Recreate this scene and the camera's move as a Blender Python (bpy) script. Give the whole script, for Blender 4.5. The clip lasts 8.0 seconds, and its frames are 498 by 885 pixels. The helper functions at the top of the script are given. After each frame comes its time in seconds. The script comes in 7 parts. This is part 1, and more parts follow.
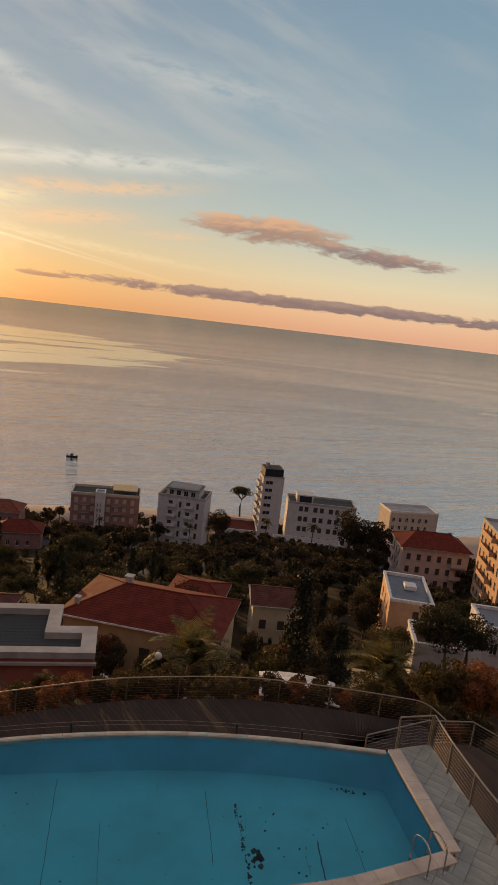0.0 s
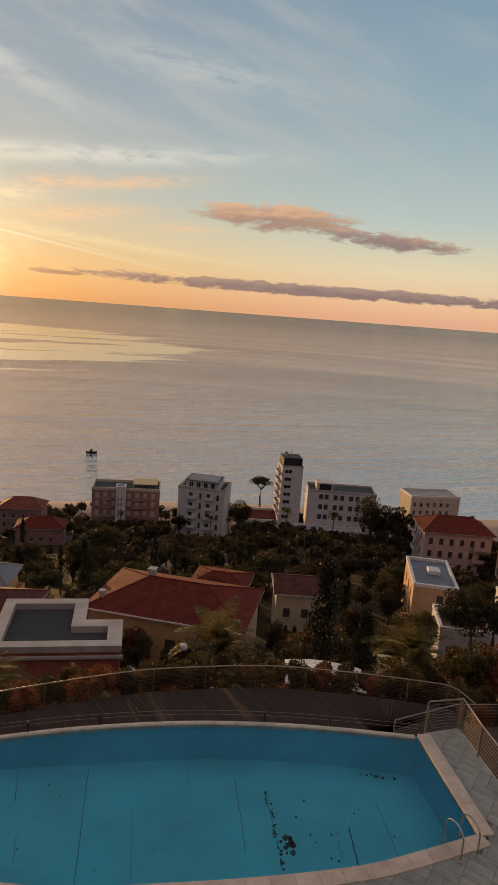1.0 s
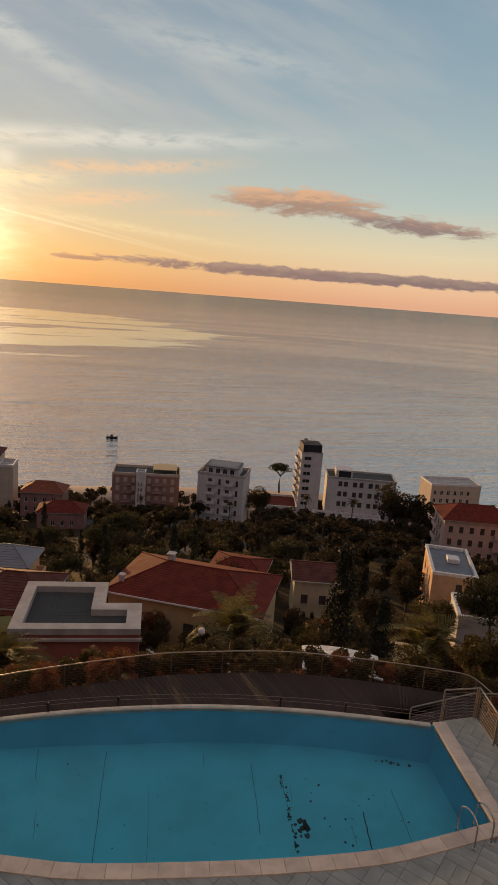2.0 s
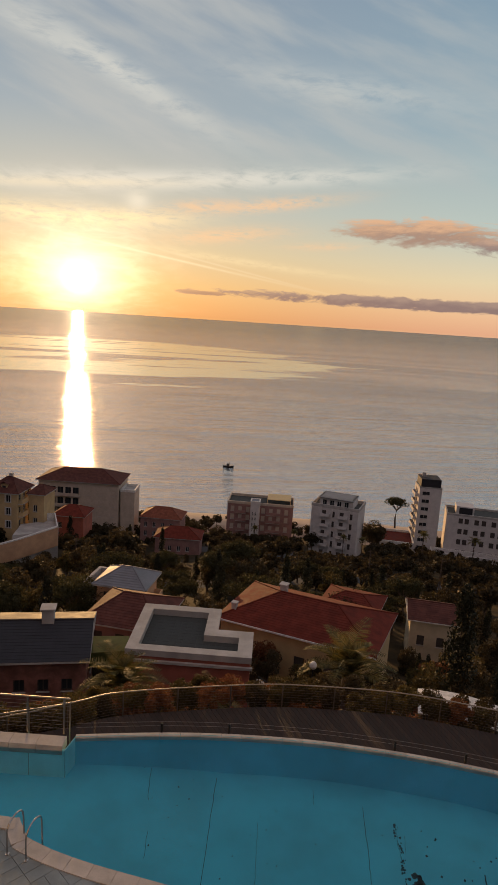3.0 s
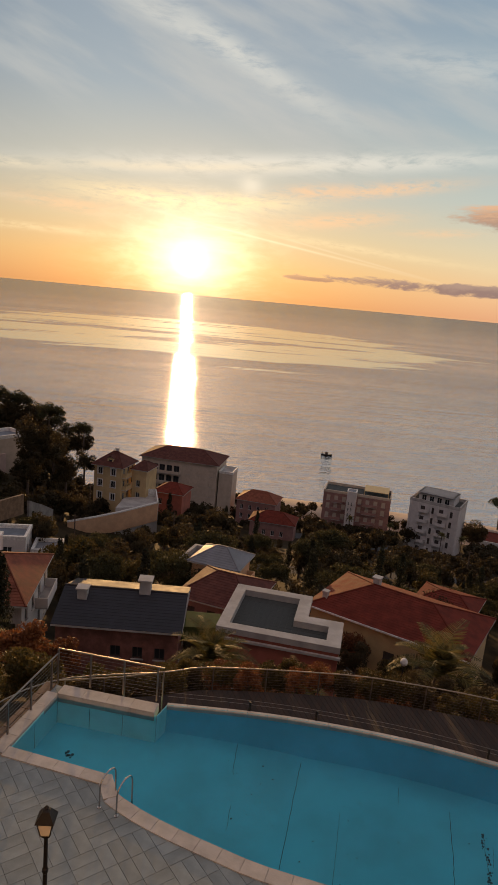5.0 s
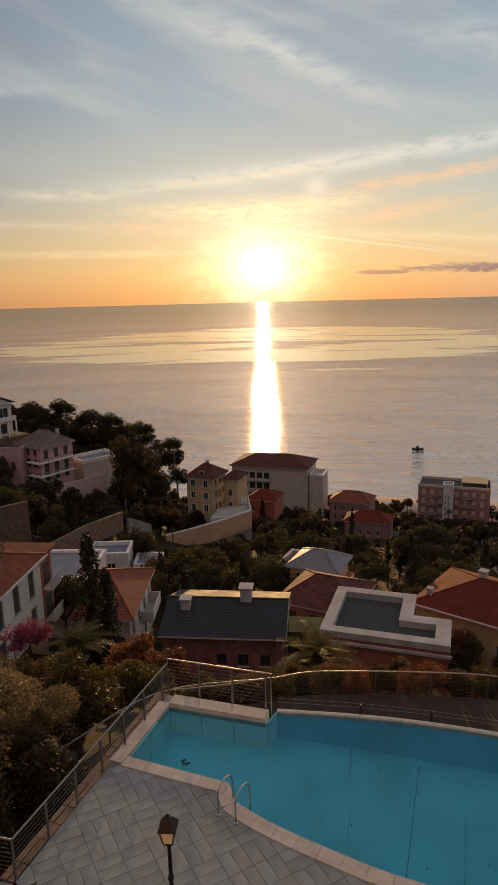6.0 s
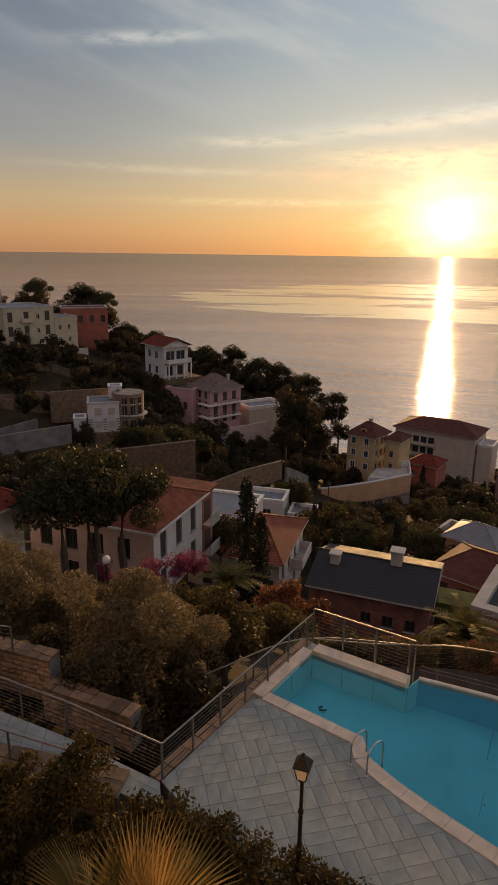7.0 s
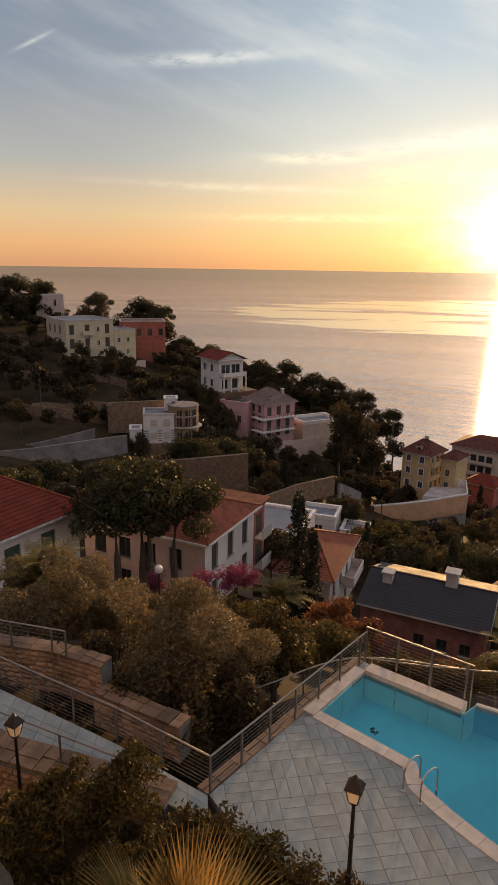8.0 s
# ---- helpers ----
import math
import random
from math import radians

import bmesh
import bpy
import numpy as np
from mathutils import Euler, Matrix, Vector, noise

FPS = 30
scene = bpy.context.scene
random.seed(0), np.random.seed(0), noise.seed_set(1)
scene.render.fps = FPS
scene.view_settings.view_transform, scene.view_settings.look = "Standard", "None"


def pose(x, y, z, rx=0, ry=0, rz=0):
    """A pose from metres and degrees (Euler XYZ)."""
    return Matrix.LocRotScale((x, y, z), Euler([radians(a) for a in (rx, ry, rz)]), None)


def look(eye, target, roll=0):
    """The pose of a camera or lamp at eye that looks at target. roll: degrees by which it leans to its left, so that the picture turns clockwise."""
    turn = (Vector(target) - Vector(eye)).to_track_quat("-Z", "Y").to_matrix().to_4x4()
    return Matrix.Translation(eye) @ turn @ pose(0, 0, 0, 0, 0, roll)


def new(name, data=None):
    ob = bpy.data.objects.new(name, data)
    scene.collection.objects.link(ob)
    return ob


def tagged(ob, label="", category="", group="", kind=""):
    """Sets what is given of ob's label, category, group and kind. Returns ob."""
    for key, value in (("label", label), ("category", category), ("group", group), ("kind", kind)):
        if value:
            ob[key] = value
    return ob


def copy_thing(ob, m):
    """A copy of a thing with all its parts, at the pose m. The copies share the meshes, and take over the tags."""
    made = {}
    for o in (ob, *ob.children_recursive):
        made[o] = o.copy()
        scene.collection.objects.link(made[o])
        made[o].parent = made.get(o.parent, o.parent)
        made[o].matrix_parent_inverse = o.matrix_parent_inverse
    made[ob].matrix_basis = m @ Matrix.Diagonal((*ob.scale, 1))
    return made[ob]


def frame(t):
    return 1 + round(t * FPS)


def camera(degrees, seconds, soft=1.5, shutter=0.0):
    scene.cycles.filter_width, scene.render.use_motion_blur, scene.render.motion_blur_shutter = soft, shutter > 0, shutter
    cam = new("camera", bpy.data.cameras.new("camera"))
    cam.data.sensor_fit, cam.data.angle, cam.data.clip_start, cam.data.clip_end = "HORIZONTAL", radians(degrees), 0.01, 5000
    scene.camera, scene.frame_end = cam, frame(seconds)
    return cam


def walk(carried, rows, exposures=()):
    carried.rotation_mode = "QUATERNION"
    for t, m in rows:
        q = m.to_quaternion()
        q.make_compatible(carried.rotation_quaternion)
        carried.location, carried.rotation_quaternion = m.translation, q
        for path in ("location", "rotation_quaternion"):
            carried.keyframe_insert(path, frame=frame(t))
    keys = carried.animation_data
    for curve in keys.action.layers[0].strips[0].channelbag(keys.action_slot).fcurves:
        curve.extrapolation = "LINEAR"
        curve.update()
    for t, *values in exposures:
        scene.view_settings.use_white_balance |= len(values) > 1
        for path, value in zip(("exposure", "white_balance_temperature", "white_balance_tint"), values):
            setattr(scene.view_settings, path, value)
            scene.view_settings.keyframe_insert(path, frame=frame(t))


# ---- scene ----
cam = camera(41.71, 8.0)
PATH = [
    (0, (0.085, -0.070, 12.149), (0.144, 9.767, 10.351), 6.65),
    (0.5, (0.112, -0.004, 12.094), (-0.037, 9.789, 10.075), 4.29),
    (1, (0.090, 0.021, 12.082), (-0.108, 9.822, 10.111), 4.37),
    (1.2, (0.060, -0.004, 12.062), (-0.174, 9.795, 10.080), 4.49),
    (2.3, (0.157, 0.027, 12.118), (-0.583, 9.744, 9.877), 3.62),
    (2.5, (0.159, 0.000, 12.105), (-1.000, 9.737, 10.144), 2.39),
    (3, (0.061, -0.008, 12.048), (-2.188, 9.558, 10.195), 3.68),
    (3.5, (0.023, 0.006, 12.025), (-2.376, 9.540, 10.197), 3.30),
    (4, (0.015, 0.022, 12.006), (-2.571, 9.469, 9.992), 3.25),
    (4.5, (-0.042, 0.036, 11.957), (-3.225, 9.308, 9.987), 4.62),
    (4.7, (-0.079, 0.023, 11.968), (-3.527, 9.180, 9.905), 5.73),
    (5.8, (-0.094, 0.077, 11.957), (-4.638, 8.715, 9.779), -0.04),
    (6, (-0.111, 0.131, 11.881), (-4.962, 8.609, 9.741), -1.45),
    (6.5, (-0.187, -0.029, 11.977), (-5.917, 7.818, 9.611), 2.48),
    (7, (-0.177, -0.028, 11.963), (-6.890, 6.833, 9.158), 0.82),
    (7.5, (-0.140, -0.132, 12.042), (-7.508, 6.031, 9.260), 0.23),
    (8, (-0.297, -0.052, 11.876), (-7.602, 6.261, 9.271), 0.93),
]
walk(cam, [(t, look(eye, target, roll)) for t, eye, target, roll in PATH], [(0, -0.15), (3.0, -0.12), (4.5, -0.06), (6.0, -0.05), (7.0, -0.02), (7.5, 0.25), (8.0, 0.5)])


# ---- world, sun, exposure ----
SUN_AZ, SUN_EL = 28.3, 2.5          # degrees left of straight ahead, above the horizon
sun_dir = Vector((-math.sin(radians(SUN_AZ)) * math.cos(radians(SUN_EL)), math.cos(radians(SUN_AZ)) * math.cos(radians(SUN_EL)), math.sin(radians(SUN_EL))))


class Nodes:
    """Short hand for node trees."""
    def __init__(self, tree):
        self.tree = tree
        tree.nodes.clear()

    def add(self, kind, **inputs):
        n = self.tree.nodes.new(kind)
        for key, v in inputs.items():
            if key == "_operation":
                n.operation = v
                continue
            k = int(key[1:]) if key[0] == "i" and key[1:].isdigit() else key.replace("__", " ")
            if isinstance(v, bpy.types.NodeSocket):
                self.tree.links.new(v, n.inputs[k])
            else:
                n.inputs[k].default_value = v
        return n

    def math(self, op, a, b=0.0, c=0.0):
        return self.add("ShaderNodeMath", _operation=op, i0=a, i1=b, i2=c).outputs[0]

    def span(self, v, a, b, lo=0.0, hi=1.0, smooth=True):
        n = self.add("ShaderNodeMapRange", i0=v, i1=a, i2=b, i3=lo, i4=hi)
        n.interpolation_type = "SMOOTHSTEP" if smooth else "LINEAR"
        return n.outputs[0]

    def mix(self, f, a, b, blend="MIX"):
        n = self.tree.nodes.new("ShaderNodeMix")
        n.data_type, n.blend_type = "RGBA", blend
        for s, v in ((n.inputs[0], f), (n.inputs[6], a), (n.inputs[7], b)):
            if isinstance(v, bpy.types.NodeSocket):
                self.tree.links.new(v, s)
            else:
                s.default_value = (*v, 1) if isinstance(v, tuple) and len(v) == 3 else v
        return n.outputs[2]

    def ramp(self, f, stops):
        n = self.add("ShaderNodeValToRGB", Fac=f)
        e = n.color_ramp.elements
        while len(e) < len(stops):
            e.new(0.5)
        for s, (p, c) in zip(e, stops):
            s.position, s.color = p, (*c, 1)
        return n.outputs[0]

    def noise(self, vec, scale, detail=4.0, rough=0.55):
        return self.add("ShaderNodeTexNoise", Vector=vec, Scale=scale, Detail=detail, Roughness=rough).outputs[0]


def make_world():
    w = bpy.data.worlds.new("sunset_sky")
    scene.world = w
    w.use_nodes = True
    g = Nodes(w.node_tree)
    co = g.add("ShaderNodeTexCoord").outputs["Generated"]
    xyz = g.add("ShaderNodeSeparateXYZ", Vector=co)
    x, y, z = xyz.outputs
    el = g.math("MULTIPLY", g.math("ARCSINE", z), 57.2958)
    az = g.math("MULTIPLY", g.math("ARCTAN2", g.math("MULTIPLY", x, -1.0), y), 57.2958)
    daz = g.math("SUBTRACT", az, SUN_AZ)
    away = g.math("ABSOLUTE", daz)
    sky = g.add("ShaderNodeTexSky")
    sky.sky_type, sky.sun_disc = "NISHITA", False
    sky.sun_elevation, sky.sun_rotation = radians(SUN_EL), radians(-SUN_AZ)
    # clear air from the horizon upwards, near the sun and away from it
    h = g.span(el, 0.0, 40.0, smooth=False)
    near = g.ramp(h, [(0.0, (0.74, 0.37, 0.15)), (0.06, (0.82, 0.52, 0.23)), (0.13, (0.74, 0.59, 0.36)), (0.22, (0.56, 0.56, 0.48)), (0.38, (0.365, 0.44, 0.49)), (0.6, (0.28, 0.35, 0.43)), (1.0, (0.32, 0.31, 0.33))])
    right = g.ramp(h, [(0.0, (0.86, 0.46, 0.29)), (0.035, (0.92, 0.57, 0.35)), (0.10, (0.86, 0.72, 0.47)), (0.2, (0.53, 0.62, 0.58)), (0.38, (0.34, 0.46, 0.52)), (0.6, (0.24, 0.36, 0.46)), (1.0, (0.32, 0.31, 0.34))])
    left = g.ramp(h, [(0.0, (0.50, 0.25, 0.125)), (0.04, (0.58, 0.32, 0.15)), (0.10, (0.53, 0.38, 0.22)), (0.2, (0.32, 0.315, 0.30)), (0.36, (0.195, 0.225, 0.275)), (0.6, (0.14, 0.175, 0.235)), (1.0, (0.31, 0.30, 0.33))])
    clear = g.mix(g.span(daz, -5.0, -42.0), near, right)
    clear = g.mix(g.span(daz, 5.0, 36.0), clear, left)
    clear = g.mix(g.span(away, 50.0, 120.0), clear, g.mix(1.0, clear, (1.45, 1.12, 1.06), "MULTIPLY"))
    flat = g.add("ShaderNodeCombineXYZ", X=g.math("MULTIPLY", az, 0.16), Y=g.math("MULTIPLY", el, 0.55), Z=0.0).outputs[0]
    warp = g.add("ShaderNodeVectorMath", _operation="ADD", i0=flat, i1=g.add("ShaderNodeTexNoise", Vector=flat, Scale=0.6, Detail=3.0).outputs[1]).outputs[0]
    # high veil of cirrus, brushed along one slant
    slant = g.add("ShaderNodeCombineXYZ", X=g.math("MULTIPLY", az, 0.05), Y=g.math("SUBTRACT", g.math("MULTIPLY", el, 0.22), g.math("MULTIPLY", az, 0.07)), Z=3.0).outputs[0]
    veil = g.span(g.noise(slant, 1.6, 5.0, 0.52), 0.40, 0.70)
    veil = g.math("MULTIPLY", veil, g.span(el, 7.0, 15.0))
    veil = g.math("MULTIPLY", veil, g.math("MULTIPLY", g.span(az, -24.0, 18.0, 0.15, 0.62), g.span(az, 60.0, 40.0, 0.3, 1.0)))
    c = g.mix(veil, clear, (0.54, 0.55, 0.53))

    def wisp(c, a0, e0, half_a, half_e, tilt, k, colour, grain=2.4, low=0.26, high=0.60):
        """A soft brushed streak of cloud."""
        da = g.math("SUBTRACT", az, a0)
        de = g.math("SUBTRACT", el, g.math("ADD", e0, g.math("MULTIPLY", da, tilt)))
        body = g.math("ADD", g.math("POWER", g.math("DIVIDE", da, half_a), 2.0), g.math("POWER", g.math("DIVIDE", de, half_e), 2.0))
        m = g.math("MULTIPLY", g.math("POWER", 2.718, g.math("MULTIPLY", body, -1.0)), g.span(g.noise(warp, grain, 8.0, 0.64), low, high))
        return g.mix(g.math("MULTIPLY", m, k), c, colour)
    pale, cream, peach, gold = (0.78, 0.76, 0.68), (0.90, 0.77, 0.55), (0.98, 0.62, 0.36), (1.08, 0.84, 0.48)
    for a0, e0, half_a, half_e, tilt, k, colour in (
            (25.5, 18.0, 8.0, 1.0, 0.43, 0.62, pale), (31.0, 19.4, 5.0, 0.6, 0.30, 0.4, pale), (8.0, 18.0, 9.0, 1.1, 0.10, 0.35, pale), (52.5, 15.3, 5.5, 0.42, -0.07, 0.55, pale), (66.0, 15.6, 1.2, 0.14, -0.5, 0.35, pale),
            (22.0, 10.6, 16.0, 0.75, -0.083, 0.85, pale), (30.0, 9.7, 12.0, 0.4, -0.09, 0.6, cream), (12.0, 11.4, 8.0, 0.5, -0.06, 0.6, pale), (44.0, 8.4, 4.0, 0.35, 0.0, 0.6, cream),
            (31.0, 7.1, 7.0, 0.75, 0.02, 0.9, gold), (24.0, 7.6, 4.5, 0.6, -0.05, 0.85, gold), (37.5, 5.9, 5.0, 0.5, 0.03, 0.7, peach), (16.5, 6.7, 4.5, 0.55, -0.12, 0.85, peach), (13.0, 9.3, 5.5, 0.5, -0.13, 0.8, peach), (18.5, 8.9, 2.6, 0.45, -0.1, 0.75, peach), (8.0, 6.3, 3.0, 0.3, -0.05, 0.55, peach),
            (50.0, 6.2, 9.0, 0.3, 0.02, 0.35, cream), (41.0, 3.9, 9.0, 0.28, 0.0, 0.5, gold), (15.0, 4.7, 9.0, 0.3, 0.08, 0.45, gold)):
        c = wisp(c, a0, e0, half_a, half_e, tilt, k, colour, 5.5 if colour in (peach, gold) else 2.4)
    c = wisp(c, 23.7, 8.9, 0.95, 0.75, 0.0, 0.7, (0.92, 0.84, 0.68), 1.5, 0.1, 0.4)
    # old vapour trail sinking towards the right
    c = wisp(c, 22.0, 4.75, 9.5, 0.09, 0.155, 0.75, (1.0, 0.80, 0.50), 0.5, 0.2, 0.5)
    c = wisp(c, 16.0, 4.15, 6.5, 0.07, 0.19, 0.5, (0.95, 0.75, 0.48), 0.5, 0.2, 0.5)

    def cloud(c, a0, e0, half_a, half_e, tilt, low, high, dark, lit, k):
        """A long low cloud: lumpy top, flat underside."""
        da = g.math("SUBTRACT", az, a0)
        de = g.math("SUBTRACT", el, g.math("ADD", e0, g.math("MULTIPLY", da, tilt)))
        n = g.noise(warp, k, 7.0, 0.6)
        body = g.math("ADD", g.math("POWER", g.math("DIVIDE", da, half_a), 2.0), g.math("POWER", g.math("DIVIDE", de, half_e), 2.0))
        m = g.span(g.math("SUBTRACT", g.math("MULTIPLY", n, 2.2), body), low, high)
        tone = g.mix(g.span(g.math("ADD", de, g.math("MULTIPLY", g.math("SUBTRACT", n, 0.5), 3.0 * half_e)), -0.5 * half_e, 0.9 * half_e), dark, lit)
        return g.mix(m, c, tone)
    c = cloud(c, -4.5, 2.06, 27.0, 0.62, 0.002, 0.28, 0.74, (0.27, 0.19, 0.19), (0.40, 0.28, 0.24), 3.2)
    c = cloud(c, 18.3, 1.95, 3.2, 0.24, 0.0, 0.3, 0.8, (0.34, 0.22, 0.18), (0.50, 0.31, 0.20), 3.6)
    c = cloud(c, 0.0, 7.75, 9.0, 1.4, 0.01, 0.34, 0.95, (0.42, 0.27, 0.21), (0.80, 0.47, 0.28), 2.6)
    c = cloud(c, -9.0, 6.5, 8.5, 0.95, 0.08, 0.34, 0.92, (0.30, 0.21, 0.20), (0.58, 0.37, 0.27), 3.0)
    # glow round the sun, and its disc
    way = g.add("ShaderNodeVectorMath", _operation="DOT_PRODUCT", i0=co, i1=tuple(sun_dir)).outputs["Value"]
    ang = g.math("MULTIPLY", g.math("ARCCOSINE", way), 57.2958)
    wide = g.math("SQRT", g.math("ADD", g.math("POWER", g.math("MULTIPLY", daz, 0.74), 2.0), g.math("POWER", g.math("SUBTRACT", el, SUN_EL), 2.0)))
    wide = g.math("MULTIPLY", wide, g.span(g.noise(warp, 2.2, 4.0, 0.6), 0.3, 0.7, 1.15, 0.88))
    halo = g.math("POWER", 2.718, g.math("MULTIPLY", g.math("POWER", g.math("DIVIDE", wide, 2.8), 1.7), -1.0))
    veil_glow = g.math("POWER", 2.718, g.math("MULTIPLY", g.math("DIVIDE", ang, 5.0), -1.0))
    core = g.math("POWER", 2.718, g.math("MULTIPLY", g.math("POWER", g.math("DIVIDE", ang, 0.75), 2.0), -1.0))
    c = g.mix(1.0, c, g.mix(veil_glow, (0.0, 0.0, 0.0), (0.24, 0.19, 0.12)), "ADD")
    c = g.mix(1.0, c, g.mix(halo, (0.0, 0.0, 0.0), (1.5, 1.22, 0.86)), "ADD")
    c = g.mix(1.0, c, g.mix(core, (0.0, 0.0, 0.0), (7.0, 5.2, 3.0)), "ADD")
    c = g.mix(1.0, c, g.mix(g.span(ang, 0.36, 0.26), (0.0, 0.0, 0.0), (60.0, 40.0, 20.0)), "ADD")
    c = g.mix(g.span(el, -0.31, -0.27), (0.20, 0.16, 0.15), c)
    air = g.add("ShaderNodeBackground", Color=c, Strength=0.97)
    blue = g.add("ShaderNodeBackground", Color=sky.outputs[0], Strength=0.010)
    both = g.add("ShaderNodeAddShader", i0=air.outputs[0], i1=blue.outputs[0])
    g.add("ShaderNodeOutputWorld", Surface=both.outputs[0])


make_world()
sun = new("sun", bpy.data.lights.new("sun", "SUN"))
sun.data.energy, sun.data.angle, sun.data.color = 5.0, radians(0.53), (1.0, 0.56, 0.22)
sun.matrix_world = look(sun_dir * 100, (0, 0, 0))
scene.view_settings.exposure = 0.0


# ---- materials ----
def material(name, colour, rough=0.8, metal=0.0, vary=0.25, scale=3.0, bump=0.3, fine=40.0, colour2=None, island=0.0, obj=0.0, stretch=(1, 1, 1), spec=0.4):
    m = bpy.data.materials.new(name)
    m.use_nodes = True
    g = Nodes(m.node_tree)
    co = g.add("ShaderNodeTexCoord").outputs["Object"]
    co = g.add("ShaderNodeMapping", Vector=co, Scale=stretch).outputs[0]
    big, small = g.noise(co, scale, 5.0, 0.6), g.noise(co, fine, 3.0, 0.6)
    dark = tuple(v * (1 - vary) for v in colour)
    lite = colour2 or tuple(min(1.0, v * (1 + vary)) for v in colour)
    c = g.mix(g.span(big, 0.3, 0.7), dark, lite)
    c = g.mix(g.span(small, 0.35, 0.75, 0.0, 0.35), c, tuple(v * 0.6 for v in colour))
    if island:
        r = g.add("ShaderNodeNewGeometry").outputs["Random Per Island"]
        c = g.mix(1.0, c, g.mix(r, (1 - island,) * 3, (1 + island,) * 3), "MULTIPLY")
    if obj:
        r = g.add("ShaderNodeObjectInfo").outputs["Random"]
        c = g.mix(1.0, c, g.mix(r, (1 - obj,) * 3, (1 + obj,) * 3), "MULTIPLY")
    b = g.add("ShaderNodeBump", Strength=bump, Distance=0.02, Height=small)
    p = g.add("ShaderNodeBsdfPrincipled", Base__Color=c, Roughness=g.span(big, 0.2, 0.8, max(0.02, rough - 0.1), min(1.0, rough + 0.1)), Metallic=metal, Normal=b.outputs[0])
    p.inputs["Specular IOR Level"].default_value = spec
    g.add("ShaderNodeOutputMaterial", Surface=p.outputs[0])
    return m


def leaf_material(name, colour, colour2, through_light=0.35):
    m = bpy.data.materials.new(name)
    m.use_nodes = True
    g = Nodes(m.node_tree)
    r = g.add("ShaderNodeNewGeometry").outputs["Random Per Island"]
    o = g.add("ShaderNodeObjectInfo").outputs["Random"]
    c = g.mix(r, colour, colour2)
    c = g.mix(1.0, c, g.mix(o, (0.7, 0.7, 0.7), (1.3, 1.3, 1.3)), "MULTIPLY")
    d = g.add("ShaderNodeBsdfPrincipled", Base__Color=c, Roughness=0.65)
    d.inputs["Specular IOR Level"].default_value = 0.25
    t = g.add("ShaderNodeBsdfTranslucent", Color=c)
    g.add("ShaderNodeOutputMaterial", Surface=g.add("ShaderNodeMixShader", i0=through_light, i1=d.outputs[0], i2=t.outputs[0]).outputs[0])
    return m


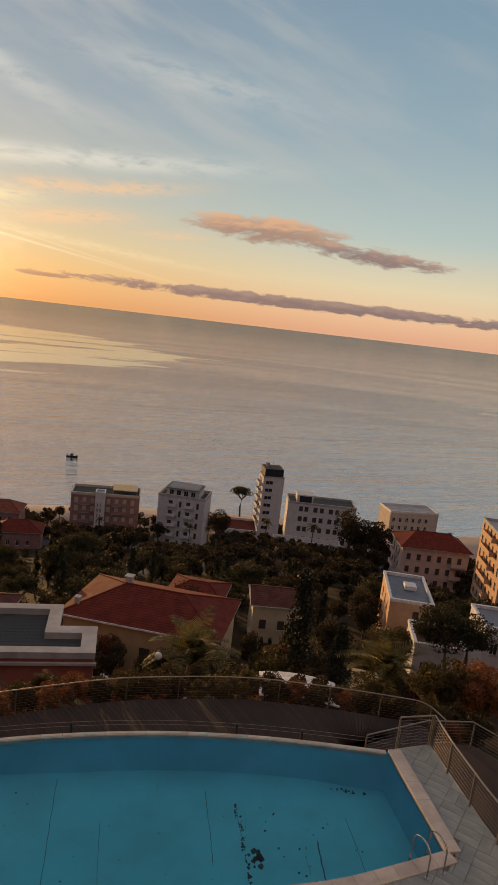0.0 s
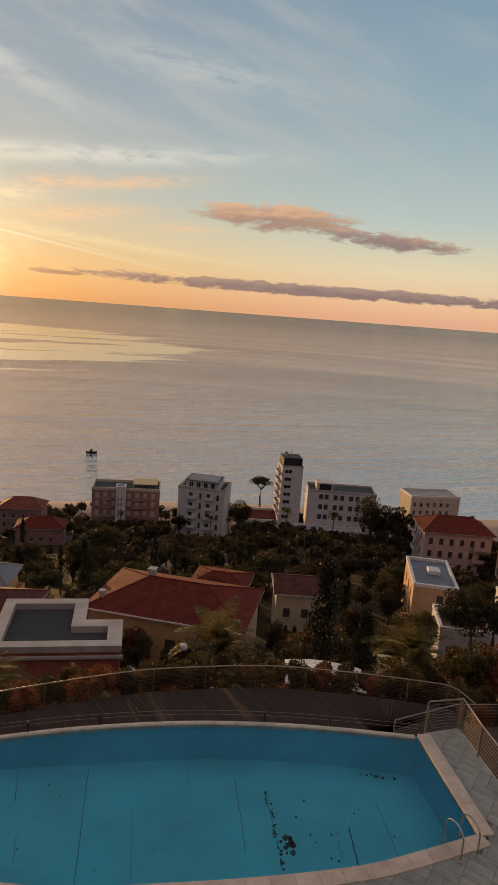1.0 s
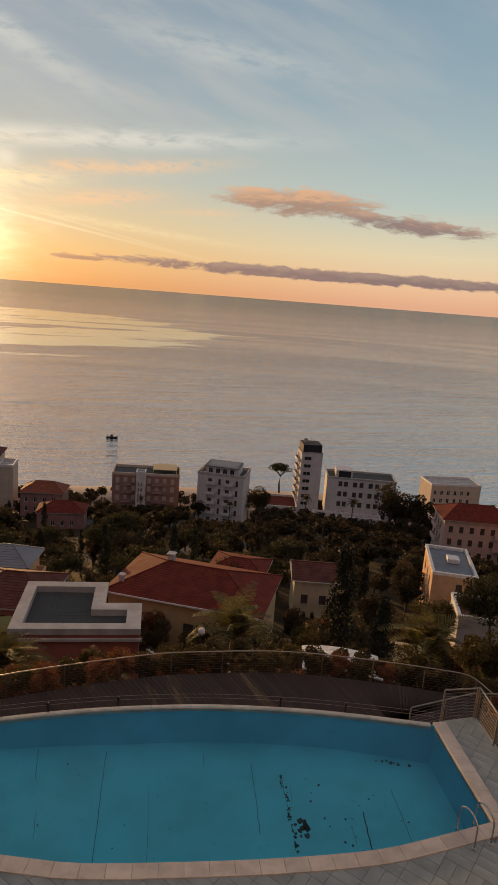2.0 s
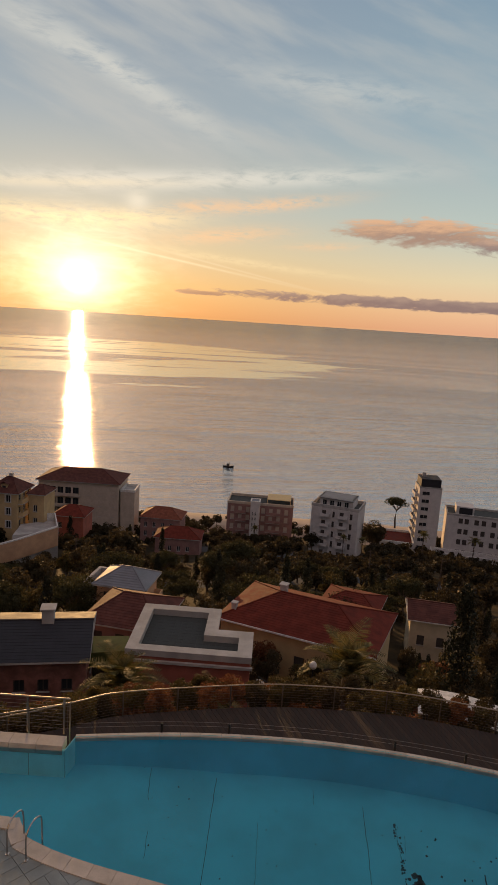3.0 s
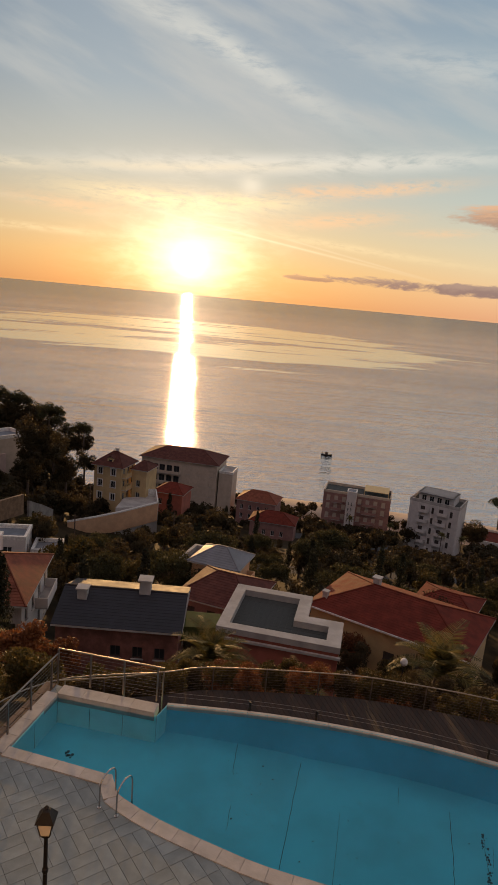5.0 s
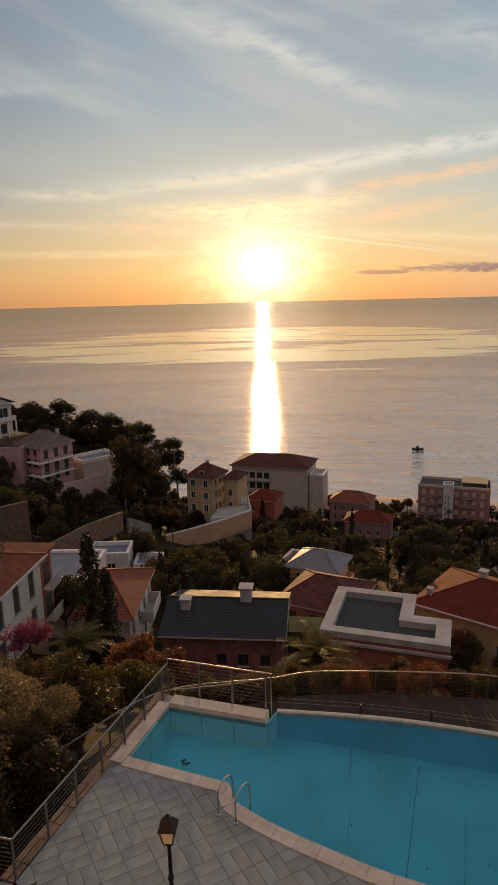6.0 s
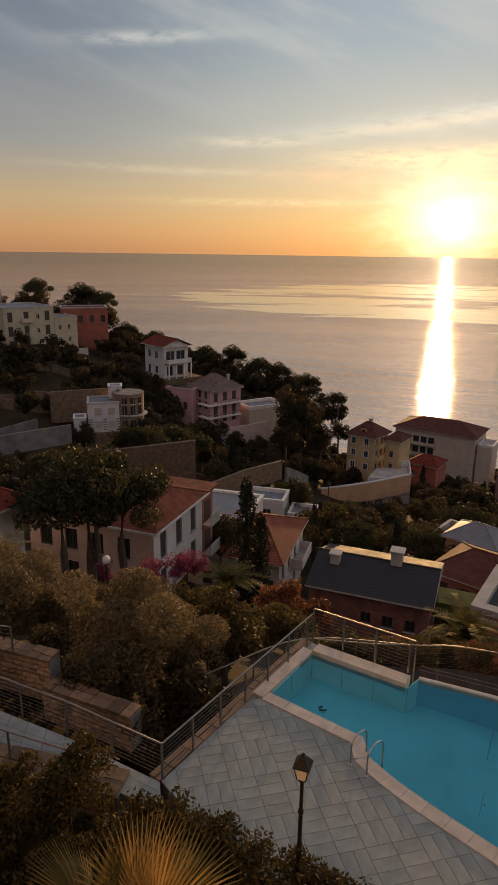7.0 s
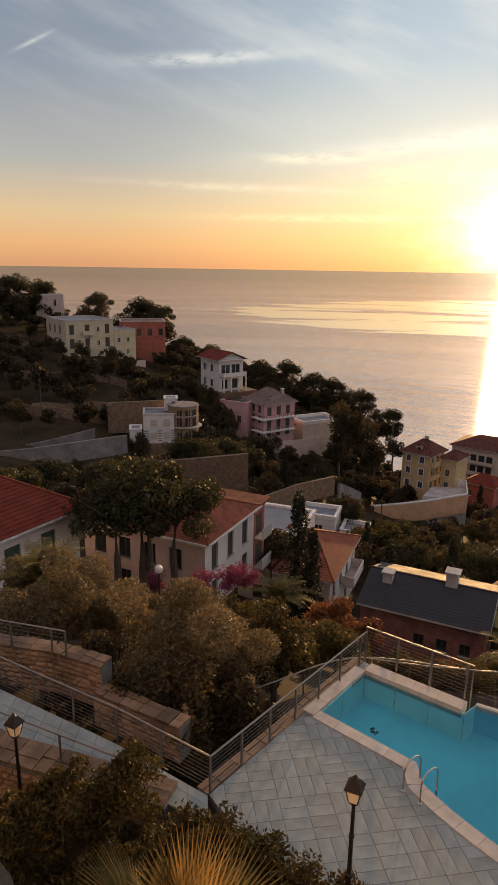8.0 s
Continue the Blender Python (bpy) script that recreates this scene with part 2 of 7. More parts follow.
M = {
    "white_wall": material("white_render", (0.60, 0.565, 0.545), 0.85, vary=0.1, scale=0.6),
    "cream_wall": material("cream_render", (0.50, 0.43, 0.30), 0.85, vary=0.12, scale=0.6),
    "yellow_wall": material("yellow_render", (0.50, 0.36, 0.19), 0.85, vary=0.12, scale=0.6),
    "orange_wall": material("orange_render", (0.55, 0.34, 0.20), 0.85, vary=0.14, scale=0.6),
    "pink_wall": material("pink_render", (0.52, 0.30, 0.30), 0.85, vary=0.12, scale=0.6),
    "pale_pink_wall": material("pale_pink_render", (0.55, 0.42, 0.38), 0.85, vary=0.12, scale=0.6),
    "red_wall": material("red_render", (0.32, 0.10, 0.07), 0.85, vary=0.2, scale=0.6),
    "rose_wall": material("rose_brown_render", (0.30, 0.17, 0.15), 0.85, vary=0.2, scale=0.5),
    "beige_wall": material("beige_render", (0.50, 0.42, 0.34), 0.85, vary=0.12, scale=0.5),
    "brick": material("old_brick_wall", (0.20, 0.09, 0.07), 0.9, vary=0.4, scale=0.9, bump=0.8, fine=6.0),
    "stone": material("rubble_stone", (0.19, 0.125, 0.08), 0.9, vary=0.35, scale=1.5, bump=0.8, fine=8.0, island=0.35, obj=0.3),
    "red_roof": material("terracotta_roof", (0.135, 0.03, 0.02), 0.85, vary=0.25, scale=1.0, bump=0.6, fine=12.0, island=0.12, spec=0.1),
    "brown_roof": material("brown_tile_roof", (0.10, 0.04, 0.032), 0.8, vary=0.3, scale=1.0, bump=0.6, fine=12.0, island=0.15, spec=0.12),
    "orange_roof": material("weathered_orange_roof", (0.19, 0.065, 0.04), 0.8, vary=0.3, scale=1.2, bump=0.6, fine=12.0, island=0.2, spec=0.12),
    "grey_tile_roof": material("grey_brown_tile_roof", (0.15, 0.11, 0.10), 0.75, vary=0.25, scale=1.0, bump=0.6, fine=12.0, island=0.15, spec=0.2),
    "slate_roof": material("dark_slate_roof", (0.024, 0.024, 0.03), 0.78, vary=0.3, scale=1.0, bump=0.4, fine=12.0, island=0.12),
    "metal_roof": material("grey_metal_roof", (0.20, 0.205, 0.225), 0.6, 0.1, vary=0.15, scale=0.6),
    "blue_roof": material("blue_grey_roof_felt", (0.16, 0.18, 0.21), 0.7, vary=0.25, scale=0.5),
    "dark_steel": material("weathered_dark_steel", (0.13, 0.11, 0.10), 0.5, 0.7, vary=0.15, scale=3.0),
    "concrete": material("pale_concrete", (0.42, 0.40, 0.38), 0.85, vary=0.25, scale=0.5, colour2=(0.5, 0.47, 0.44)),
    "lane_concrete": material("weathered_lane_concrete", (0.20, 0.18, 0.17), 0.9, vary=0.3, scale=0.6, bump=0.5, fine=8.0),
    "dark_concrete": material("dark_roof_gravel", (0.062, 0.066, 0.062), 0.9, vary=0.3, scale=0.7),
    "coping": material("pale_stone_coping", (0.46, 0.42, 0.38), 0.7, vary=0.16, scale=2.0, bump=0.2, obj=0.08),
    "tile": material("grey_slate_tile", (0.25, 0.285, 0.285), 0.8, vary=0.16, scale=1.6, bump=0.35, obj=0.09, spec=0.25),
    "grout": material("dark_joint", (0.15, 0.155, 0.155), 0.9),
    "pool": material("blue_pool_paint", (0.085, 0.58, 0.75), 0.7, vary=0.12, scale=0.5, bump=0.1),
    "pool_lining": material("sky_lit_pool_paint", (0.40, 0.84, 0.86), 0.7, vary=0.10, scale=0.8, bump=0.1),
    "stain": material("black_algae_stain", (0.02, 0.07, 0.085), 0.8),
    "plank": material("dark_wood_plank", (0.034, 0.019, 0.013), 0.8, vary=0.4, scale=2.0, fine=30.0, obj=0.25, stretch=(6, 0.6, 6)),
    "steel": material("brushed_steel", (0.25, 0.235, 0.225), 0.42, 0.85, vary=0.1, scale=3.0),
    "chrome": material("polished_steel", (0.48, 0.46, 0.45), 0.2, 1.0, vary=0.05),
    "iron": material("black_iron", (0.018, 0.016, 0.016), 0.5, 0.3, vary=0.2),
    "lantern_glass": leaf_material("frosted_lantern_glass", (0.75, 0.68, 0.6), (0.78, 0.7, 0.62), 0.75),
    "glass": material("dark_window_glass", (0.03, 0.035, 0.04), 0.12, vary=0.2, scale=1.0, bump=0.0),
    "shutter": material("dark_shutter", (0.06, 0.05, 0.045), 0.7),
    "green_shutter": material("green_shutter", (0.05, 0.08, 0.06), 0.7),
    "frame": material("white_painted_frame", (0.65, 0.63, 0.6), 0.6),
    "bark": material("brown_bark", (0.09, 0.065, 0.05), 0.95, vary=0.35, scale=4.0, bump=0.9, fine=20.0),
    "soil": material("dry_grass_and_earth", (0.04, 0.03, 0.018), 0.95, vary=0.45, scale=0.15, fine=2.0, colour2=(0.06, 0.045, 0.026), spec=0.05),
    "lawn": material("mown_lawn", (0.06, 0.09, 0.025), 0.9, vary=0.3, scale=1.0, fine=20.0),
    "asphalt": material("asphalt", (0.055, 0.055, 0.058), 0.85, vary=0.2, scale=0.5),
    "sand": material("beach_sand", (0.46, 0.35, 0.26), 0.95, vary=0.15, scale=0.1),
    "red_paint": material("red_car_paint", (0.35, 0.03, 0.02), 0.3, 0.2),
    "white_paint": material("white_car_paint", (0.7, 0.7, 0.7), 0.3),
    "grey_paint": material("grey_car_paint", (0.2, 0.21, 0.22), 0.3, 0.3),
    "rubber": material("black_rubber", (0.02, 0.02, 0.02), 0.8),
    "clay_awning": material("sunlit_canvas", (0.55, 0.42, 0.22), 0.8, vary=0.15),
    "leaf_dark": leaf_material("dark_green_leaf", (0.032, 0.026, 0.013), (0.075, 0.054, 0.023)),
    "leaf_pine": leaf_material("pine_needles", (0.024, 0.026, 0.010), (0.066, 0.057, 0.020)),
    "leaf_cypress": leaf_material("cypress_foliage", (0.011, 0.015, 0.008), (0.029, 0.030, 0.014), 0.2),
    "leaf_olive": leaf_material("olive_leaf", (0.081, 0.064, 0.035), (0.182, 0.135, 0.069)),
    "leaf_hedge": leaf_material("hedge_leaf", (0.031, 0.032, 0.009), (0.105, 0.071, 0.021)),
    "leaf_rust": leaf_material("rusty_leaf", (0.124, 0.044, 0.018), (0.223, 0.094, 0.037)),
    "leaf_palm": leaf_material("palm_leaflet", (0.064, 0.065, 0.020), (0.192, 0.152, 0.048)),
    "leaf_sunlit": leaf_material("sunlit_palm_leaflet", (0.160, 0.104, 0.034), (0.340, 0.209, 0.068)),
    "flower": leaf_material("magenta_flower", (0.13, 0.025, 0.055), (0.24, 0.05, 0.10)),
}


def sea_material():
    m = bpy.data.materials.new("calm_sea")
    m.use_nodes = True
    g = Nodes(m.node_tree)
    co = g.add("ShaderNodeTexCoord").outputs["Object"]
    xyz = g.add("ShaderNodeSeparateXYZ", Vector=co)
    # a broad field of smooth slicks off the headland; ruffled water farther out is only a darker tone
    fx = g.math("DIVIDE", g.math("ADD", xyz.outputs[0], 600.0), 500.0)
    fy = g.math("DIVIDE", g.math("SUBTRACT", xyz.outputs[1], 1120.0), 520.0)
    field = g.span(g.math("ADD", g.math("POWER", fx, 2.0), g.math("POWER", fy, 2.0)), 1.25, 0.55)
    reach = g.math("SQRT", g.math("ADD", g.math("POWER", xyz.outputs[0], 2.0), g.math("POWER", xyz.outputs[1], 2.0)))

    def turned(angle, sx, sy):
        """Coordinates turned, then stretched, so that crests lie across the given direction."""
        r = g.add("ShaderNodeMapping", Vector=co, Rotation=(0, 0, radians(angle))).outputs[0]
        return g.add("ShaderNodeMapping", Vector=r, Scale=(sx, sy, 1)).outputs[0]
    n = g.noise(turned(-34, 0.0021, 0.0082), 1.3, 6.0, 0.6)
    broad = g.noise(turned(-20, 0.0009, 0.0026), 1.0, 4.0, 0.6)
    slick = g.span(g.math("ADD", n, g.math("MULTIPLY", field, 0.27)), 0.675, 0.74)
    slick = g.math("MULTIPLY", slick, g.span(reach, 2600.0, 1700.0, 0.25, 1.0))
    far_dim = g.span(g.math("ADD", reach, g.math("MULTIPLY", broad, 1500.0)), 1800.0, 4300.0)
    swell = g.noise(turned(-27, 0.0042, 0.17), 1.0, 4.0, 0.6)
    chop = g.noise(turned(-28, 0.013, 0.75), 1.0, 4.0, 0.65)
    roll = g.noise(turned(-22, 0.0022, 0.05), 1.0, 2.0, 0.5)
    hgt = g.math("ADD", g.math("MULTIPLY", roll, 2.8), g.math("ADD", swell, g.math("MULTIPLY", chop, 0.45)))
    b = g.add("ShaderNodeBump", Strength=g.math("SUBTRACT", 0.78, g.math("MULTIPLY", slick, 0.66)), Distance=0.85, Height=hgt)
    # reflected sky put into the tint: dimmer far out, brighter on slicks
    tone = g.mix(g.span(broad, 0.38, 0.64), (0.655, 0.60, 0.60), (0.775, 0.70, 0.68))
    tone = g.mix(far_dim, tone, (0.50, 0.49, 0.50))
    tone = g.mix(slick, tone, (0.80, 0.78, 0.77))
    s = g.add("ShaderNodeBsdfGlossy", Color=tone, Roughness=g.math("SUBTRACT", 0.06, g.math("MULTIPLY", slick, 0.03)), Normal=b.outputs[0])
    d = g.add("ShaderNodeBsdfDiffuse", Color=(0.05, 0.07, 0.08, 1))
    g.add("ShaderNodeOutputMaterial", Surface=g.add("ShaderNodeMixShader", i0=0.9, i1=d.outputs[0], i2=s.outputs[0]).outputs[0])
    return m


def water_material():
    m = bpy.data.materials.new("clear_pool_water")
    m.use_nodes = True
    g = Nodes(m.node_tree)
    co = g.add("ShaderNodeTexCoord").outputs["Object"]
    b = g.add("ShaderNodeBump", Strength=0.05, Distance=0.02, Height=g.noise(co, 2.5, 2.0))
    t = g.add("ShaderNodeBsdfTransparent", Color=(0.80, 0.95, 0.96, 1))
    s = g.add("ShaderNodeBsdfGlossy", Roughness=0.03, Normal=b.outputs[0])
    f = g.add("ShaderNodeFresnel", IOR=1.33)
    g.add("ShaderNodeOutputMaterial", Surface=g.add("ShaderNodeMixShader", i0=f.outputs[0], i1=t.outputs[0], i2=s.outputs[0]).outputs[0])
    return m


M["sea"], M["water"] = sea_material(), water_material()


# ---- mesh helpers ----
def mesh_of(bm, mat, name="mesh", smooth=False):
    bmesh.ops.recalc_face_normals(bm, faces=bm.faces)
    me = bpy.data.meshes.new(name)
    bm.to_mesh(me)
    bm.free()
    for m in (mat if isinstance(mat, (list, tuple)) else [mat]):
        me.materials.append(M[m] if isinstance(m, str) else m)
    if smooth:
        me.shade_smooth()
    return me


def part(name, bm, mat, parent, label="", at=None):
    """Links a bmesh, or a mesh made before, as one object under parent."""
    me = bm if isinstance(bm, bpy.types.Mesh) else mesh_of(bm, mat, name)
    ob = new(name, me)
    ob.parent = parent
    if at is not None:
        ob.matrix_basis = at
    return tagged(ob, label)


def thing(name, m, label, category, group="", kind=""):
    ob = new(name)
    ob.matrix_basis = m
    return tagged(ob, label, category, group, kind)


def solid(name, bm, mat, label, category, group="", kind="", m=None, smooth=False):
    ob = new(name, mesh_of(bm, mat, name, smooth))
    if m is not None:
        ob.matrix_basis = m
    return tagged(ob, label, category, group, kind)


def box(bm, x0, x1, y0, y1, z0, z1, bevel=0.0):
    v = [bm.verts.new(p) for p in ((x0, y0, z0), (x1, y0, z0), (x1, y1, z0), (x0, y1, z0), (x0, y0, z1), (x1, y0, z1), (x1, y1, z1), (x0, y1, z1))]
    f = [bm.faces.new([v[i] for i in q]) for q in ((3, 2, 1, 0), (4, 5, 6, 7), (0, 1, 5, 4), (1, 2, 6, 5), (2, 3, 7, 6), (3, 0, 4, 7))]
    if bevel:
        bmesh.ops.bevel(bm, geom=list({e for q in f for e in q.edges}), offset=bevel, segments=2, affect="EDGES", profile=0.5)
    return bm


def boxes(*all_boxes, bevel=0.0):
    bm = bmesh.new()
    for b in all_boxes:
        box(bm, *b, bevel=bevel)
    return bm


def tube(bm, pts, radii, sides=8, caps=True):
    """A round bar along a line of points."""
    pts = [Vector(p) for p in pts]
    if not isinstance(radii, (list, tuple)):
        radii = [radii] * len(pts)
    rings = []
    for i, p in enumerate(pts):
        d = (pts[min(i + 1, len(pts) - 1)] - pts[max(i - 1, 0)]).normalized()
        side = d.cross(Vector((0, 0, 1)))
        side = side.normalized() if side.length > 0.05 else Vector((1, 0, 0))
        up = side.cross(d)
        rings.append([bm.verts.new(p + radii[i] * (math.cos(a) * side + math.sin(a) * up)) for a in (math.tau * k / sides for k in range(sides))])
    for a, b in zip(rings, rings[1:]):
        for k in range(sides):
            bm.faces.new((a[k], a[(k + 1) % sides], b[(k + 1) % sides], b[k]))
    if caps:
        bm.faces.new(rings[0][::-1])
        bm.faces.new(rings[-1])
    return bm


def prism(bm, outline, z0, z1):
    """A flat plate with the given outline."""
    lo, hi = [bm.verts.new((x, y, z0)) for x, y in outline], [bm.verts.new((x, y, z1)) for x, y in outline]
    bm.faces.new(lo[::-1])
    bm.faces.new(hi)
    n = len(lo)
    for i in range(n):
        bm.faces.new((lo[i], lo[(i + 1) % n], hi[(i + 1) % n], hi[i]))
    return bm


def spline(pts, n):
    """A smooth line through points, n steps between two."""
    P = [Vector(p) for p in pts]
    P = [2 * P[0] - P[1]] + P + [2 * P[-1] - P[-2]]
    out = []
    for i in range(1, len(P) - 2):
        for k in range(n):
            t = k / n
            a, b, c, d = P[i - 1:i + 3]
            out.append(0.5 * (2 * b + (c - a) * t + (2 * a - 5 * b + 4 * c - d) * t * t + (3 * b - a - 3 * c + d) * t ** 3))
    return out + [P[-2]]


def along(pts, step):
    """Points at even steps along a line."""
    out, left = [Vector(pts[0])], step
    for a, b in zip(pts, pts[1:]):
        a, b = Vector(a), Vector(b)
        d = (b - a).length
        while left <= d:
            out.append(a.lerp(b, left / d))
            left += step
        left -= d
    return out


# ---- ground, beach and sea ----
SEA = -70.0
RANGES = (14, 22, 35, 45, 60, 80, 100, 125, 150, 180, 210, 240, 275, 320)
SLOPES = {
    -30: (-3, -5, -14, -18, -23, -29, -34, -40, -46, -52, -60, -67.5, -70.8, -75),
    20: (-3, -5, -14, -18, -23, -29, -34, -41, -48, -56, -64, -68.3, -70.8, -75),
    36: (-3, -5, -13, -17, -23, -29, -33, -39, -43, -52, -59, -67, -71, -76),
    40: (-3, -5, -12, -16, -22, -27, -30, -35, -40, -40, -38, -55, -72, -80),
    45: (-3, -5, -11, -16, -21, -26, -29, -32, -34, -31, -28, -45, -72, -80),
    53: (-2, -5, -10, -14, -19, -24, -25, -25, -24, -20, -20, -36, -72, -80),
    62: (-2, -4, -9, -12, -17, -20, -21, -20, -15, -11, -9, -14, -36, -80),
    75: (-2, -4, -7, -9, -12, -15, -16, -15, -11, -6, -1, 1, -6, -45),
}


def ground_z(x, y):
    """Height of the hillside."""
    r, a = math.hypot(x, y), math.degrees(math.atan2(-x, y))
    keys = sorted(SLOPES)
    cols = [float(np.interp(r, RANGES, SLOPES[k])) for k in keys]
    z = float(np.interp(a, keys, cols))
    if r > 26:
        z += 0.5 * noise.noise((x * 0.06, y * 0.06, 0.3)) * min(1.0, (r - 26) / 20) * (0.3 if z < -64 else 1.0)
    return z


def build_ground():
    bm = bmesh.new()
    rr = [0.02, 7, 12, 16, 20, 24, 28, 32, 36, 40, 45, 50, 56, 62, 68, 75, 82, 90, 100, 110, 120, 130, 140, 150, 160, 170, 180, 190, 200, 210, 220, 230, 240, 250, 262, 275, 300, 330, 420, 900]
    angles = list(range(-180, 180, 6))
    angles = sorted(set(angles) | set(range(-36, 92, 2)))
    rows = []
    for r in rr:
        row = []
        for a in angles:
            x, y = -r * math.sin(radians(a)), r * math.cos(radians(a))
            # behind the view the hill climbs
            back = max(0.0, (abs(a - 20) - 75) / 105)
            z = ground_z(x, y) if back == 0 else ground_z(x, y) * (1 - min(1, back * 4)) + min(1, back * 4) * (-6 + 0.25 * r)
            if r < 13:
                z = min(z, -3.0)
            if r > 330:
                z = -90 if back == 0 else z
            row.append(bm.verts.new((x, y, z)))
        rows.append(row)
    n = len(angles)
    for a, b in zip(rows, rows[1:]):
        for k in range(n):
            bm.faces.new((a[k], a[(k + 1) % n], b[(k + 1) % n], b[k]))
    solid("ground", bm, "soil", "dark overgrown hillside of dry grass and earth falling to the sea", "ground", kind="structure", smooth=True)
    # beach: a low strip of sand along the water
    bm = bmesh.new()
    strip = []
    for x in range(-120, 200, 6):
        y = math.sqrt(max(1.0, 268 ** 2 - x * x)) + 6 * math.sin(x * 0.02)
        if x > 60:
            y = 261 + (x - 60) * 0.30
        strip.append([bm.verts.new((x, y + d, z)) for d, z in ((-46, -70.5), (-44, -66.6), (0, -69.1), (9, -70.6))])
    for a, b in zip(strip, strip[1:]):
        for k in range(3):
            bm.faces.new((a[k], a[k + 1], b[k + 1], b[k]))
    solid("beach", bm, "sand", "pale strip of sandy beach at the water's edge", "beach", kind="structure", smooth=True)
    # sea, lifted far out to the true dip of the horizon
    bm = bmesh.new()
    rr = [100, 200, 300, 450, 700, 1000, 1400, 1900, 2500, 3200, 4000, 4850]
    rows = []
    for r in rr:
        z = SEA + max(0.0, (r - 700) / 4150) ** 1.6 * (SEA * -1 + 12 - 4850 * math.tan(radians(0.27)))
        rows.append([bm.verts.new((-r * math.sin(radians(a)), r * math.cos(radians(a)), z)) for a in range(-100, 161, 4)])
    for a, b in zip(rows, rows[1:]):
        for k in range(len(a) - 1):
            bm.faces.new((a[k], a[k + 1], b[k + 1], b[k]))
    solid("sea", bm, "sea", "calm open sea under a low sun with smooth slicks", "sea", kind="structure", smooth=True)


build_ground()


# ---- pool terrace ----
FAR = [(-8.1, 15.35), (-5.9, 16.2), (-3.97, 16.8), (-1.5, 17.35), (0.8, 17.62), (2.8, 17.7), (5.47, 17.65)]
NEAR = [(6.19, 14.0), (4.35, 13.18), (3.06, 12.68), (0.92, 12.16), (-1.2, 11.76), (-3.32, 11.43), (-4.6, 11.40), (-5.8, 11.42), (-6.8, 11.52), (-7.4, 11.66)]
BAY = [(-7.82, 12.08), (-10.68, 11.66), (-11.1, 14.1), (-8.1, 14.76)]
far_line = [(p.x, p.y) for p in spline([(*p, 0) for p in FAR], 6)]
near_line = [(p.x, p.y) for p in spline([(*p, 0) for p in NEAR], 6)]
basin = far_line + near_line + BAY      # clockwise from the far left


def grown(line, d):
    """An open line shifted sideways by d."""
    out = []
    for i, (x, y) in enumerate(line):
        a, b = line[max(i - 1, 0)], line[min(i + 1, len(line) - 1)]
        n = Vector((-(b[1] - a[1]), b[0] - a[0])).normalized()
        out.append((x + n.x * d, y + n.y * d))
    return out


def strip(bm, a, b, z0, z1):
    """A slab between two lines of as many points."""
    A0, A1 = [bm.verts.new((x, y, z0)) for x, y in a], [bm.verts.new((x, y, z1)) for x, y in a]
    B0, B1 = [bm.verts.new((x, y, z0)) for x, y in b], [bm.verts.new((x, y, z1)) for x, y in b]
    for i in range(len(a) - 1):
        for q in ((A1[i], A1[i + 1], B1[i + 1], B1[i]), (A0[i], B0[i], B0[i + 1], A0[i + 1]), (A0[i], A0[i + 1], A1[i + 1], A1[i]), (B0[i], B1[i], B1[i + 1], B0[i + 1])):
            bm.faces.new(q)
    for i in (0, -1):
        bm.faces.new((A0[i], A1[i], B1[i], B0[i]))
    return bm


def floor_z(x):
    """Depth of the pool: shallow in the side bay, deeper towards the far corner."""
    return float(np.interp(x, (-8.0, -4.0, 3.0, 6.0), (-0.92, -1.25, -1.25, -1.38)))


